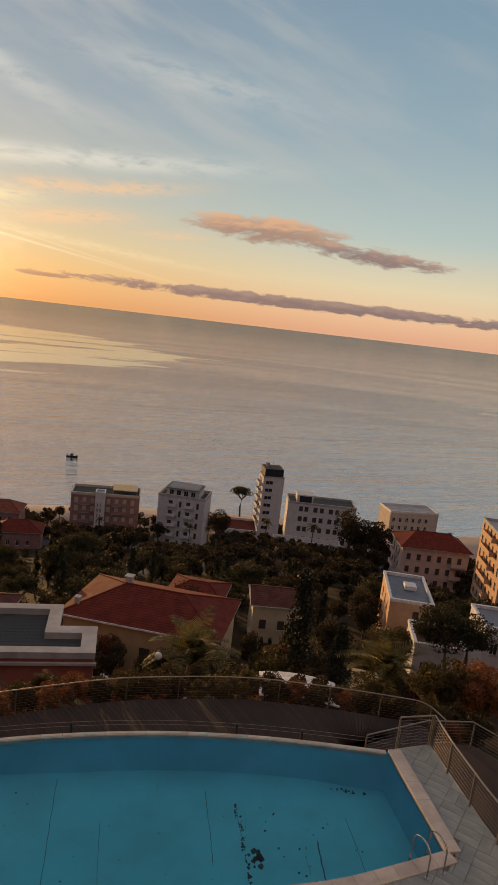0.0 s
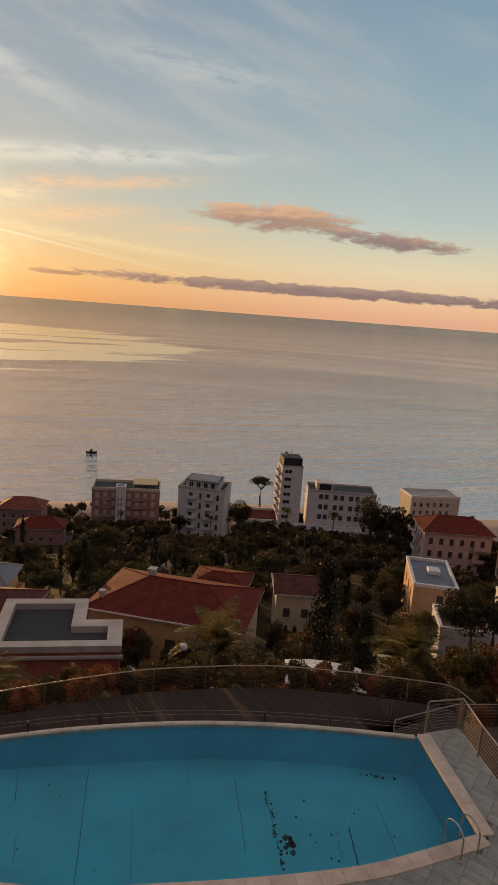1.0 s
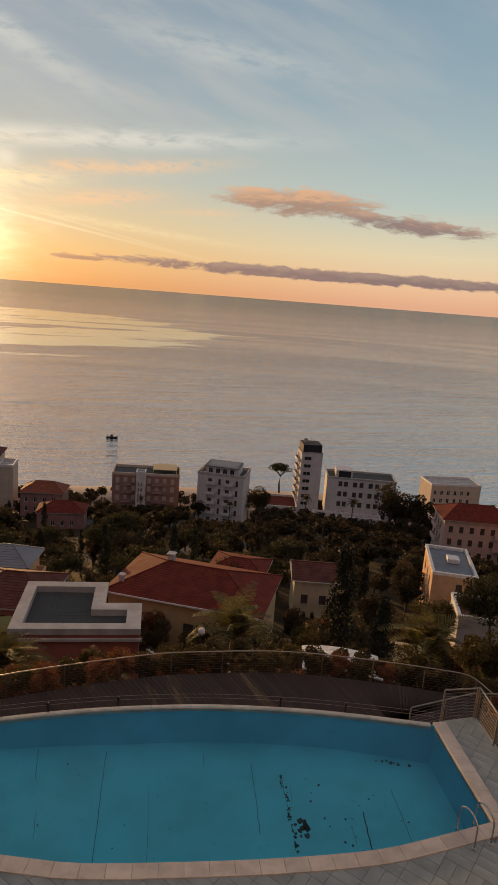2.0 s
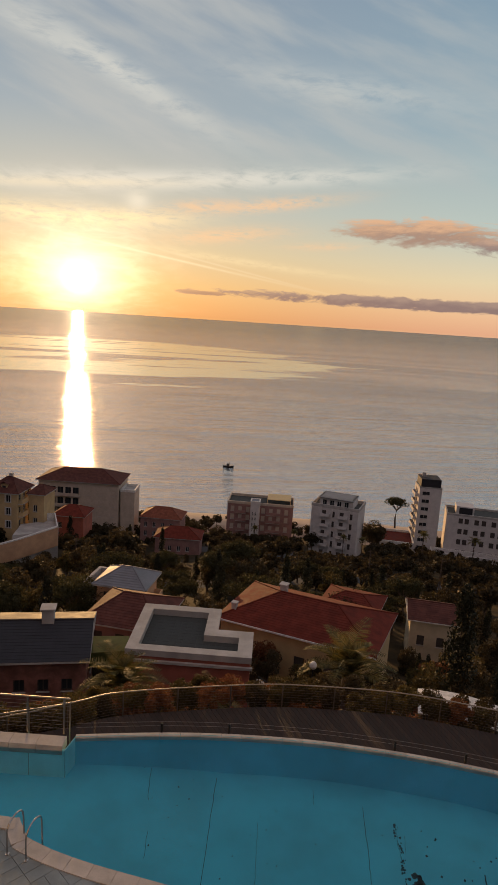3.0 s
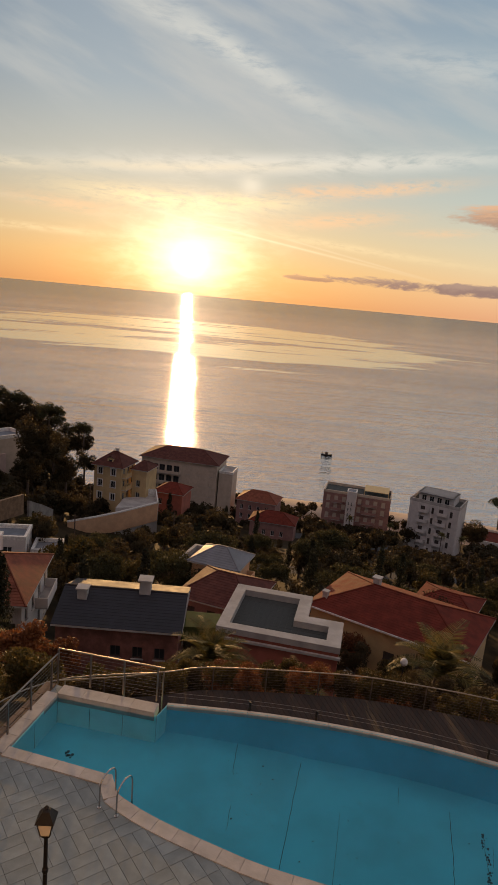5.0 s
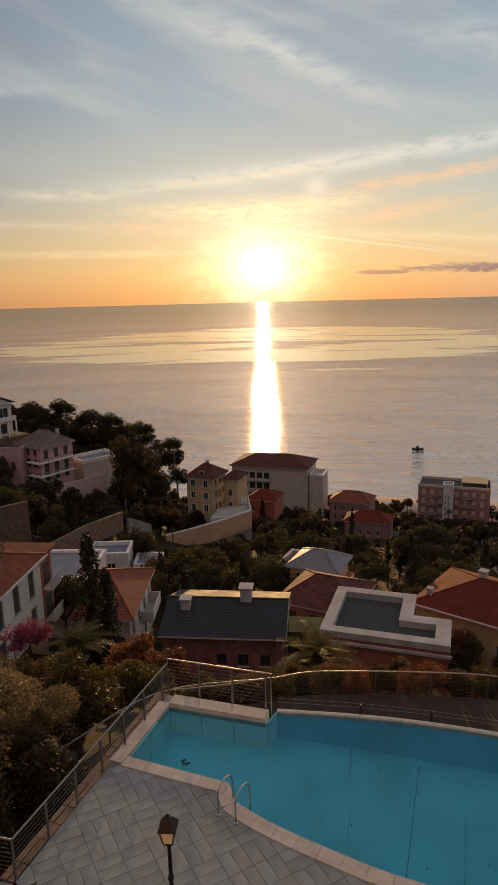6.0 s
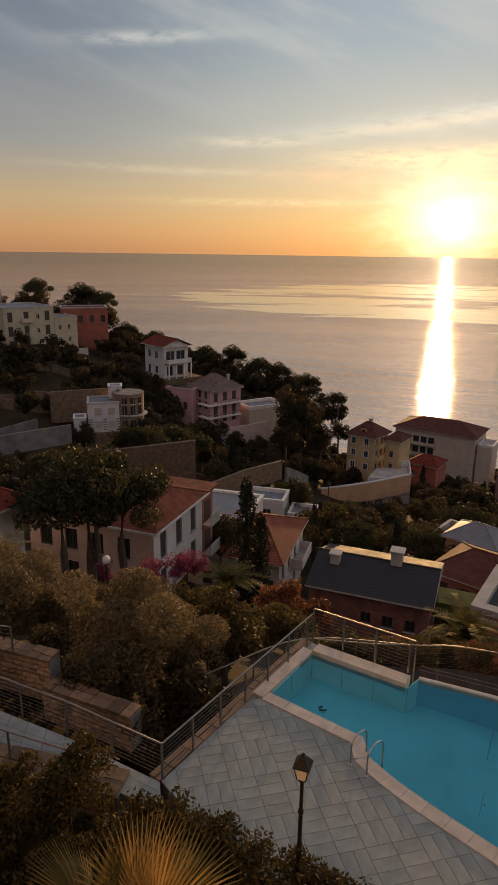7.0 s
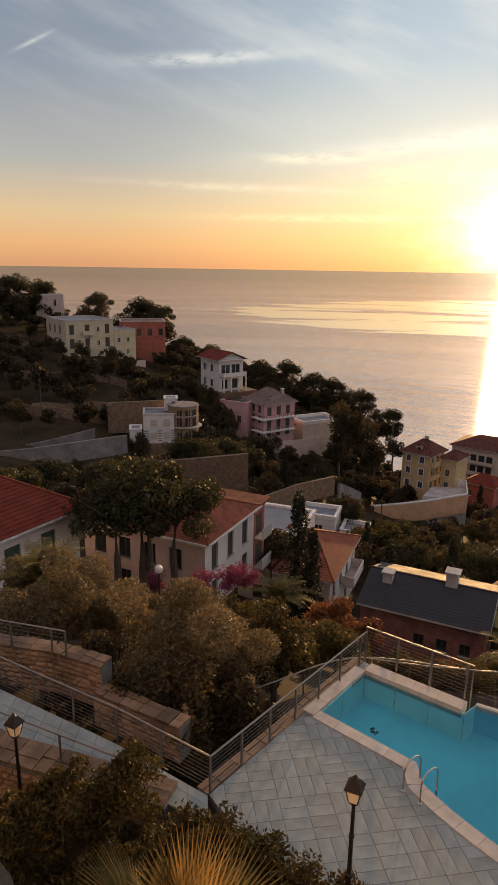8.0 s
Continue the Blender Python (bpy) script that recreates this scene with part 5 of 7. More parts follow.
part("tank", tube(bmesh.new(), [(2.0, 5, 31.6), (2.0, 5, 33.0)], 0.7, 12), "concrete", tower)
hotel2 = house("white_hotel", "long white hotel with paired dark windows and roof terrace", 18.2, 228.0, 1, 24.6, 11.0, -68.5, -49.8, "white_wall", ("flat", 0.7, "dark_concrete", "concrete"), [("front", 9.2, 5.6, 3, floors(18.7, 5, 1.7), 1.5, 1.8, "shut"), ("front", 4.0, 2.0, 2, floors(18.7, 5, 1.7), 1.4, 1.8, "shut"), ("front", 11.6, 5.6, 2, floors(18.7, 5, 1.7), 1.4, 1.8, "shut")], category="hotel")
part("roof_room", boxes((3.0, 9.0, 2.0, 8.0, 18.7, 21.6)), "white_wall", hotel2)
# no hole here: a dark sheet before the wall gives the opening's shade
part("roof_opening", boxes((4.0, 8.4, 1.9, 1.98, 18.9, 21.2)), "slate_roof", hotel2, "dark panel for the shaded roof opening")
house("", "", 14.0, 222.5, 1, 24.0, 5.4, -68.5, -62.5, "white_wall", ("flat", 0.5, "concrete", "frame"), [("front", 1.0, 2.2, 10, [1.5], 1.7, 2.6, "plain")], root=hotel2)
house("pale_block", "pale beachfront block with a roof terrace", 63.4, 262.0, 11, 21.5, 12.0, -70.5, -58.2, "beige_wall", ("flat", 0.8, "concrete", "frame"), [("front", 1.2, 2.9, 6, [1.5, 5.0, 8.4], 1.2, 1.8, "plain")], category="apartment block")
house("pink_apartment_house", "pale pink apartment house with a red hipped roof", 44.3, 164.0, 0.5, 17.7, 11.0, -52.0, -40.5, "pale_pink_wall", ("hip", 3.0, "red_roof", 0.7, 4.5, 13.0), [("front", 1.3, 2.7, 6, [1.2, 4.6, 8.0], 1.1, 1.7, "shut"), ("left", 1.5, 2.8, 3, [4.6, 8.0], 1.2, 1.7, "shut")], balconies=[("front", 13.0, 7.4, 4.2, 1.1), ("front", 13.0, 4.0, 4.2, 1.1), ("left", 2.0, 7.4, 5.0, 1.1), ("left", 2.0, 4.0, 5.0, 1.1)], category="apartment house")
blue = house("flat_roofed_villa", "tall cream villa with a blue-grey flat roof", 23.5, 88.9, -6, 6.2, 11.0, -36.0, -24.8, "orange_wall", ("flat", 0.45, "blue_roof", "frame"), [("front", 3.4, 2.0, 1, [5.6, 8.6], 0.9, 1.5, "shut"), ("left", 2.0, 3.0, 3, [5.6, 8.6], 0.9, 1.4, "plain")])
part("skylight", boxes((2.6, 4.4, 5.0, 7.0, 11.2, 11.9), bevel=0.1), "frame", blue, "white roof light")
house("white_garden_house", "white house with a low pitched roof under a pine", 23.6, 74.6, -6, 6.0, 6.5, -30.5, -24.3, "white_wall", ("flat", 0.5, "brown_roof", "frame"), [("front", 1.0, 2.2, 3, [2.8], 1.0, 1.4, "shut")])
house("tan_apartment_block", "tan apartment block with rows of balconies", 57.5, 133.0, -4, 15.0, 18.0, -46.0, -27.5, "orange_wall", ("flat", 0.6, "concrete", "concrete"), [("front", 1.2, 2.8, 5, floors(19, 6, 1.7), 1.2, 1.7, "shut"), ("left", 1.2, 2.8, 6, floors(19, 6, 1.7), 1.2, 1.7, "shut")], balconies=[("left", 5.0, 3.2 * k + 0.6, 7.0, 1.2) for k in range(1, 6)], category="apartment block")
house("white_villa", "white villa with a flat roof beside the road", 33.0, 77.5, -4, 8.0, 7.0, -30.0, -22.4, "white_wall", ("flat", 0.4, "metal_roof", "frame"), [("front", 1.0, 2.4, 3, [1.0, 4.2], 1.0, 1.5, "plain")])


def hill_wall(name, label, line, tops, deep, thick, mat):
    """A wall on the hillside whose top rises and falls along its line."""
    bm = bmesh.new()
    back = grown(line, thick)
    rows = [[bm.verts.new(p) for p in ((*a, z - deep), (*a, z), (*b, z), (*b, z - deep))] for a, b, z in zip(line, back, tops)]
    for a, b in zip(rows, rows[1:]):
        for k in range(4):
            bm.faces.new((a[k], a[(k + 1) % 4], b[(k + 1) % 4], b[k]))
    bm.faces.new(rows[0])
    bm.faces.new(rows[-1][::-1])
    solid(name, bm, mat, label, "wall", kind="structure")
    for a, b, z in zip(line, line[1:], tops):
        d = Vector(b) - Vector(a)
        FOOT.append((*a, d.x / d.length, d.y / d.length, d.length, thick, z - deep, z))


hill_wall("garden_wall", "long cream garden wall with a pale cap", [(-84.4, 109.4), (-80.2, 113.6), (-76.1, 117.6), (-70.5, 123.4)], (-38.8, -38.0, -37.0, -35.2), 4.2, 0.5, "orange_wall")
hill_wall("garden_wall_cap", "white cap along the cream garden wall", [(-84.45, 109.35), (-80.25, 113.55), (-76.15, 117.55), (-70.45, 123.45)], (-38.55, -37.75, -36.75, -34.95), 0.25, 0.62, "frame")
hill_wall("deck_parapet", "white parapet round the villa terrace", [(-70.6, 123.8), (-75.1, 130.3), (-79.0, 127.6)], (-35.2, -34.4, -34.4), 2.0, 0.25, "frame")
hill_wall("retaining_wall", "tall brown rubble wall holding the hillside", [(-84.5, 53.5), (-81.0, 59.0), (-76.0, 65.3)], (-18.2, -17.8, -17.0), 6.5, 0.7, "stone")
hill_wall("retaining_wall", "rubble wall behind the white and stone house", [(-110.0, 59.0), (-106.0, 63.3), (-102.4, 66.8)], (-13.6, -13.2, -12.8), 6.0, 0.6, "stone")
hill_wall("lane_parapet", "pale concrete parapet beside a hillside lane", [(-101.0, 34.0), (-98.0, 38.4), (-95.2, 44.8), (-93.9, 53.8)], (-16.9, -16.5, -15.9, -15.8), 3.2, 0.4, "lane_concrete")
hill_wall("lane_parapet", "grey wall along the upper hillside lane", [(-108.0, 37.0), (-103.5, 44.5), (-99.0, 50.5)], (-18.8, -17.2, -15.2), 4.0, 0.4, "lane_concrete")
hill_wall("lane_parapet", "stone parapet of the lane below the villas", [(-71.5, 58.0), (-72.3, 66.0), (-74.0, 75.0), (-74.0, 84.0)], (-22.9, -23.2, -23.6, -24.0), 3.5, 0.45, "stone")
hill_wall("lane_parapet", "pale parapet of the lane below the villas", [(-78.0, 90.0), (-80.5, 96.5), (-83.5, 103.5)], (-27.5, -30.5, -34.0), 3.0, 0.45, "lane_concrete")


# ---- planting ----
def leaves(centres, radii, count, size, rnd, squash=1.0, shell=0.55):
    """Many small leaf blades in clumps: vertices and faces."""
    n = len(centres)
    idx = rnd.integers(0, n, count)
    d = rnd.normal(size=(count, 3))
    d /= np.linalg.norm(d, axis=1)[:, None]
    r = shell + (1 - shell) * rnd.random(count) ** 0.6
    c = np.array(centres)[idx] + d * (np.array(radii)[idx] * r)[:, None] * [1, 1, squash]
    a = rnd.normal(size=(count, 3))
    a /= np.linalg.norm(a, axis=1)[:, None]
    b = np.cross(a, rnd.normal(size=(count, 3)))
    b /= np.linalg.norm(b, axis=1)[:, None]
    s = size * (0.6 + 0.8 * rnd.random(count))[:, None]
    v = np.stack([c - a * s, c - b * s * 0.45, c + a * s, c + b * s * 0.45], 1).reshape(-1, 3)
    f = np.arange(count * 4).reshape(-1, 4)
    return v, f


def leaf_mesh(v, f, mat, name="crown"):
    me = bpy.data.meshes.new(name)
    me.from_pydata(v.tolist(), [], f.tolist())
    me.materials.append(M[mat])
    return me


def tree(name, label, category, trunk, crown, bark="bark", group="", crown_name="crown"):
    root = thing(name, pose(0, 0, -500), label, category, group)
    if trunk is not None:
        part("trunk", trunk, bark, root)
    part(crown_name, crown, None, root)
    return root


def clumps(rnd, n, rx, rz, zc, r0, r1, flat=False):
    cs, rs = [], []
    for _ in range(n):
        d = rnd.normal(size=3)
        d /= np.linalg.norm(d)
        k = rnd.random() ** 0.4
        cs.append((d[0] * rx * k, d[1] * rx * k, zc + (abs(d[2]) if flat else d[2]) * rz * k))
        rs.append(rnd.uniform(r0, r1))
    return cs, rs


def limbs(bm, top, spread, rnd, n=5, base_r=0.18, start=0.45):
    tube(bm, [(0, 0, -0.6), (0.05, 0, top * 0.5), (0, 0.05, top)], [base_r * 1.3, base_r, base_r * 0.5], 7)
    for k in range(n):
        a = math.tau * k / n + rnd.uniform(-0.3, 0.3)
        z = top * rnd.uniform(start, 0.85)
        tube(bm, [(0, 0, z), (0.5 * spread * math.cos(a), 0.5 * spread * math.sin(a), z + 0.25 * spread), (spread * math.cos(a), spread * math.sin(a), z + 0.55 * spread)], [base_r * 0.5, base_r * 0.35, base_r * 0.12], 5)
    return bm


def broad_tree(seed, mat, label, name="broadleaf_tree", count=5200, size=0.15):
    rnd = np.random.default_rng(seed)
    cs, rs = clumps(rnd, 22, 2.1, 1.8, 4.0, 0.6, 1.15)
    return tree(name, label, "tree", limbs(bmesh.new(), 4.2, 1.6, rnd), leaf_mesh(*leaves(cs, rs, count, size, rnd, 0.85), mat))


def pine_tree(seed, label, count=6500, size=0.14, rise=1.1, low=7.0):
    rnd = np.random.default_rng(seed)
    cs, rs = clumps(rnd, 40, 3.1, rise, low, 0.6, 1.15, True)
    bm = bmesh.new()
    tube(bm, [(0, 0, -0.6), (0.2, 0.1, 2.5), (0.05, -0.1, 5.0)], [0.3, 0.24, 0.18], 8)
    for k in range(7):
        a = math.tau * k / 7 + rnd.uniform(-0.3, 0.3)
        tube(bm, [(0.05, -0.1, 4.6 + 0.1 * (k % 3)), (1.1 * math.cos(a), 1.1 * math.sin(a), 5.9), (2.4 * math.cos(a), 2.4 * math.sin(a), 7.0)], [0.13, 0.09, 0.03], 6)
    return tree("umbrella_pine", label, "tree", bm, leaf_mesh(*leaves(cs, rs, count, size, rnd, 0.75), "leaf_pine"))


def cypress_tree(seed, label, count=5200):
    rnd = np.random.default_rng(seed)
    cs, rs = [], []
    for k in range(34):
        t = k / 33
        w = 0.85 * math.sin(math.pi * min(1, 0.12 + 0.88 * t) ** 0.8) ** 0.8
        a = rnd.uniform(0, math.tau)
        cs.append((0.45 * w * math.cos(a), 0.45 * w * math.sin(a), 0.6 + 8.6 * t))
        rs.append(0.35 + 0.5 * w)
    return tree("cypress", label, "tree", tube(bmesh.new(), [(0, 0, -0.6), (0, 0, 4), (0, 0, 8)], [0.16, 0.1, 0.03], 7), leaf_mesh(*leaves(cs, rs, count, 0.11, rnd, 1.3), "leaf_cypress"))


def bush(seed, mat, label, name="shrub", count=4200, size=0.085, n=16, category="shrub"):
    rnd = np.random.default_rng(seed)
    cs, rs = clumps(rnd, n, 1.0, 0.75, 0.75, 0.3, 0.6)
    bm = bmesh.new()
    for k in range(5):
        a = math.tau * k / 5
        tube(bm, [(0, 0, -0.3), (0.25 * math.cos(a), 0.25 * math.sin(a), 0.5), (0.7 * math.cos(a), 0.7 * math.sin(a), 1.1)], [0.05, 0.035, 0.012], 5)
    return tree(name, label, category, bm, leaf_mesh(*leaves(cs, rs, count, size, rnd, 0.9, 0.4), mat))


def palm_tree(seed, label, height, mat="leaf_palm", fronds=24, length=2.6, trunk_r=0.22):
    """A date palm: ringed trunk and arching feathered fronds, each a part."""
    rnd = random.Random(seed)
    root = thing("palm_tree", pose(0, 0, -500), label, "palm tree")
    bm = bmesh.new()
    n = max(6, int(height / 0.16))
    tube(bm, [(0.02 * math.sin(k), 0.02 * math.cos(k * 1.7), -0.5 + (height + 0.5) * k / n) for k in range(n + 1)], [trunk_r * (1.0 if k % 2 else 0.86) for k in range(n + 1)], 9)
    part("trunk", bm, "bark", root)
    shapes = []
    for s in range(4):
        bm = bmesh.new()
        L = length * (0.85 + 0.1 * s)
        spine = [Vector((L * (t / 10) * (1 - 0.18 * (t / 10) ** 2), 0, L * (0.55 - 0.06 * s) * (t / 10) - L * (0.75 + 0.08 * s) * (t / 10) ** 2.2)) for t in range(11)]
        tube(bm, spine, [0.03 * (1 - 0.085 * t) for t in range(11)], 4)
        for t in range(1, 42):
            q = t / 42 * 10
            i = min(9, int(q))
            p = spine[i].lerp(spine[i + 1], q - i)
            d = (spine[i + 1] - spine[i]).normalized()
            ll = 0.46 * math.sin(math.pi * (0.12 + 0.8 * t / 42)) * (L / 2.6) + 0.05
            for sy in (-1, 1):
                o = d * 0.55 * ll + Vector((0, sy * ll, 0.25 * ll - 0.2 * ll * rnd.random()))
                w = d * 0.022
                bm.faces.new([bm.verts.new(k) for k in (p - w, p + w, p + o * 0.6 + w * 1.1 + Vector((0, 0, 0.05 * ll)), p + o, p + o * 0.6 - w)])
        shapes.append(mesh_of(bm, mat, "frond"))
    for k in range(fronds):
        tilt = -74 + 78 * (k / fronds) + rnd.uniform(-8, 8)
        part("frond", shapes[k % 4], None, root, at=Matrix.Translation((0, 0, height)) @ Matrix.Rotation(2.4 * k, 4, "Z") @ Matrix.Rotation(radians(tilt * 0.9 - 12), 4, "Y"))
    return root


PROTO = {
    "broad1": broad_tree(1, "leaf_dark", "dark green broadleaf tree on the hillside"),
    "broad2": broad_tree(2, "leaf_dark", "dark evergreen tree on the hillside"),
    "hedge": broad_tree(3, "leaf_hedge", "olive-green tree with sunlit leaf edges"),
    "rust": broad_tree(4, "leaf_rust", "rust-coloured autumn tree in a garden", count=4600),
    "olive": broad_tree(5, "leaf_olive", "grey-green bushy olive tree", "olive_tree", 20000, 0.065),
    "pine1": pine_tree(6, "dark umbrella pine with a flat crown"),
    "pine2": pine_tree(7, "dark umbrella pine with a spreading crown", rise=2.6, low=5.4),
    "cypress": cypress_tree(8, "slim dark green columnar cypress"),
    "bush1": bush(9, "leaf_dark", "dark green leafy garden shrub"),
    "bush2": bush(10, "leaf_hedge", "green-gold leafy garden shrub", size=0.075, count=5200),
    "bush3": bush(11, "leaf_rust", "russet flowering garden shrub", size=0.07),
    "flower": bush(12, "flower", "magenta bougainvillea bush in flower", "bougainvillea", size=0.06),
    "palm": palm_tree(13, "feathery date palm with arching fronds", 1.4),
    "tall_palm": palm_tree(14, "tall slender palm beside the shore", 7.0, length=2.0, trunk_r=0.16, fronds=26),
}


def plant(kind, x, y, size, z=None, turn=None, rnd=random.Random(21), tall=1.0):
    z = ground_z(x, y) if z is None else z
    return copy_thing(PROTO[kind], Matrix.Translation((x, y, z)) @ Matrix.Rotation(rnd.uniform(0, math.tau) if turn is None else turn, 4, "Z") @ Matrix.Diagonal((size, size, size * tall, 1)))


def polar(az, r):
    return -r * math.sin(radians(az)), r * math.cos(radians(az))


def off_house(x, y, margin):
    for hx, hy, ca, sa, L, W, z0, z1 in FOOT:
        dx, dy = x - hx, y - hy
        u, v = dx * ca + dy * sa, -dx * sa + dy * ca
        if -margin < u < L + margin and -margin < v < W + margin:
            return False
    return True


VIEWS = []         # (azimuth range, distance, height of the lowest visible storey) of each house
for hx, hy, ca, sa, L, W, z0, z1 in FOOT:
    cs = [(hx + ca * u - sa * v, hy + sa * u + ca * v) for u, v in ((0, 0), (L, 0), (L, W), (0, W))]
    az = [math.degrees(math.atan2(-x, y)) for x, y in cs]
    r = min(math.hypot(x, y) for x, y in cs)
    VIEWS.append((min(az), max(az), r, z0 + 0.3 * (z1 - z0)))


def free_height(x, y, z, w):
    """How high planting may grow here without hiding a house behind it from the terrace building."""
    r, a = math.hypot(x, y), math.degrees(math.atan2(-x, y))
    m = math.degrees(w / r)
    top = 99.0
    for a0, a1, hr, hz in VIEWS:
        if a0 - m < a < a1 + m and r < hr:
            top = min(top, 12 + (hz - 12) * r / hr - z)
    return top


def scatter():
    rnd = random.Random(77)
    sizes = {"broad1": (2.6, 6.0), "broad2": (2.6, 6.0), "hedge": (2.4, 6.0), "rust": (2.4, 6.0), "pine1": (3.6, 8.3), "pine2": (3.6, 8.3), "cypress": (0.9, 9.4)}
    done, woods = [], []
    for az0, az1, r0, r1, n, kinds, s0, s1 in (
            (-24, 34, 29, 60, 110, ("broad1", "hedge", "rust", "broad2"), 0.45, 0.8),
            (-24, 36, 60, 120, 200, ("broad1", "broad2", "hedge", "pine1", "cypress"), 0.6, 1.15),
            (-24, 36, 120, 246, 640, ("broad1", "broad2", "pine1", "broad1"), 0.7, 1.25),
            (34, 52, 52, 120, 90, ("broad1", "broad2", "pine1", "hedge", "cypress"), 0.6, 1.1),
            (34, 52, 120, 230, 260, ("broad1", "broad2", "broad1"), 0.7, 1.3),
            (50, 78, 60, 120, 90, ("broad1", "broad2", "pine2", "pine1"), 0.7, 1.2),
            (50, 80, 120, 260, 420, ("broad1", "broad2", "broad1"), 0.7, 1.3)):
        for _ in range(n):
            az = rnd.uniform(az0, az1)
            r = math.sqrt(rnd.uniform(r0 * r0, r1 * r1))
            x, y = polar(az, r)
            kind = rnd.choice(kinds)
            s = rnd.uniform(s0, s1)
            w, h = sizes[kind]
            z = ground_z(x, y)
            if not off_house(x, y, 0.9) or z < -69.2:
                continue
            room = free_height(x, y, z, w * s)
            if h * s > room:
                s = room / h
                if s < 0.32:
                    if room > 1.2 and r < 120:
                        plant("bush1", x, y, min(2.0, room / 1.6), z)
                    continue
            if any((x - px) ** 2 + (y - py) ** 2 < (1.0 * (s + ps)) ** 2 for px, py, ps in done):
                continue
            done.append((x, y, s))
            if r > 120:
                woods.append((x, y, z, s))
            else:
                plant(kind, x, y, s, z)
    # the far woods: crowns of leaf clumps and their trunks, past counting
    gen = np.random.default_rng(5)
    V, F, k = [], [], 0
    trunks = bmesh.new()
    for x, y, z, s in woods:
        cs, rs = clumps(gen, 12, 2.1, 1.7, 3.7, 0.7, 1.2)
        v, f = leaves(cs, rs, 900, 0.34, gen, 0.85)
        V.append(v * s + [x, y, z])
        F.append(f + k)
        k += len(v)
        tube(trunks, [(x, y, z - 0.5), (x, y, z + 3.6 * s)], [0.2 * s, 0.1 * s], 5)
    wood = thing("woodland", pose(0, 0, 0), "dark evergreen woodland over the far hillside", "woodland", kind="stuff")
    tagged(part("crowns", leaf_mesh(np.concatenate(V), np.concatenate(F), "leaf_dark", "crowns"), None, wood), kind="stuff")
    tagged(part("trunks", trunks, "bark", wood), kind="stuff")


scatter()

for kind, x, y, s, z in (
        ("olive", -16.1, 10.5, 0.93, -3.2), ("olive", -21.7, 8.3, 0.90, -3.7), ("olive", -21.5, 11.2, 0.76, -4.1), ("olive", -15.5, 12.2, 0.72, -4.0), ("olive", -25.0, 10.5, 0.9, -5.0), ("olive", -18.8, 12.5, 0.8, -4.6),
        ("hedge", -16.2, 15.2, 0.66, -4.6), ("hedge", -17.7, 20.6, 0.59, -7.2), ("broad1", -14.6, 9.1, 0.69, -3.9), ("broad2", -14.0, 11.7, 0.62, -4.4), ("broad1", -18.0, 8.6, 0.6, -3.9), ("broad1", -17.5, 15.5, 0.6, -5.6),
        ("hedge", -14.0, 17.8, 0.5, -5.6), ("broad2", -21.5, 15.0, 0.6, -6.5), ("broad1", -25.0, 15.5, 0.6, -7.5), ("broad2", -20.5, 19.5, 0.6, -8.0), ("hedge", -24.5, 20.5, 0.6, -8.6), ("broad1", -28.0, 13.0, 0.55, -7.0), ("broad2", -28.0, 19.0, 0.6, -8.5),
        ("rust", -25.1, 28.7, 0.76, -11.9), ("rust", -23.6, 30.2, 0.66, -12.0), ("bush1", -30.5, 26.1, 1.24, -10.0), ("bush1", -27.6, 25.0, 1.4, -10.4), ("hedge", -22.0, 25.6, 0.6, -10.3),
        ("rust", 1.9, 38.0, 0.66, -11.0), ("rust", 4.0, 40.8, 0.62, -11.8), ("rust", 0.2, 39.5, 0.6, -12.0), ("broad1", 7.8, 45.4, 1.03, -14.1), ("broad2", 11.0, 48.8, 1.10, -14.3), ("broad1", 6.3, 39.5, 0.66, -12.1), ("broad2", 14.5, 52.0, 1.0, -16.5),
        ("broad1", 12.4, 53.5, 1.03, -16.0), ("broad1", 38.3, 208.6, 2.76, -56.5), ("broad2", 47.2, 204.7, 2.41, -55.5), ("broad1", -5.9, 213.9, 1.90, -63.0), ("broad2", -61.6, 195.5, 1.38, -58.4), ("broad1", -55.2, 197.4, 1.21, -58.0),
        ("broad2", -72.0, 203.6, 1.72, -59.5), ("broad1", 14.0, 204.5, 1.38, -64.8), ("hedge", -55.1, 71.3, 1.7, -33.5), ("broad2", -49.5, 72.9, 1.5, -32.1), ("broad1", -61.5, 136.9, 1.38, -40.5)):
    plant(kind, x, y, s, min(z, ground_z(x, y)) if math.hypot(x, y) > 30 else z)
for x, y, s, z in ((8.6, 30.8, 0.9, -3.4), (9.3, 26.4, 0.83, -2.9), (10.6, 27.0, 0.97, -3.3), (12.6, 28.0, 1.1, -4.4), (7.0, 27.4, 0.8, -4.2), (14.0, 25.0, 1.1, -3.6)):
    plant("bush2", x, y, s, z)
for x, y, s, z in ((11.8, 26.5, 1.03, -3.4), (13.2, 30.5, 1.2, -5.2), (-9.5, 29.0, 1.0, -9.0), (-12.0, 28.0, 1.1, -8.8)):
    plant("bush3", x, y, s, z)
for x, y, s, z in ((-27.8, 20.4, 0.7, -6.2), (-27.4, 22.0, 0.75, -6.4), (-29.0, 18.0, 0.6, -5.8), (-27.6, 23.4, 0.8, -6.8)):
    plant("flower", x, y, s, z)
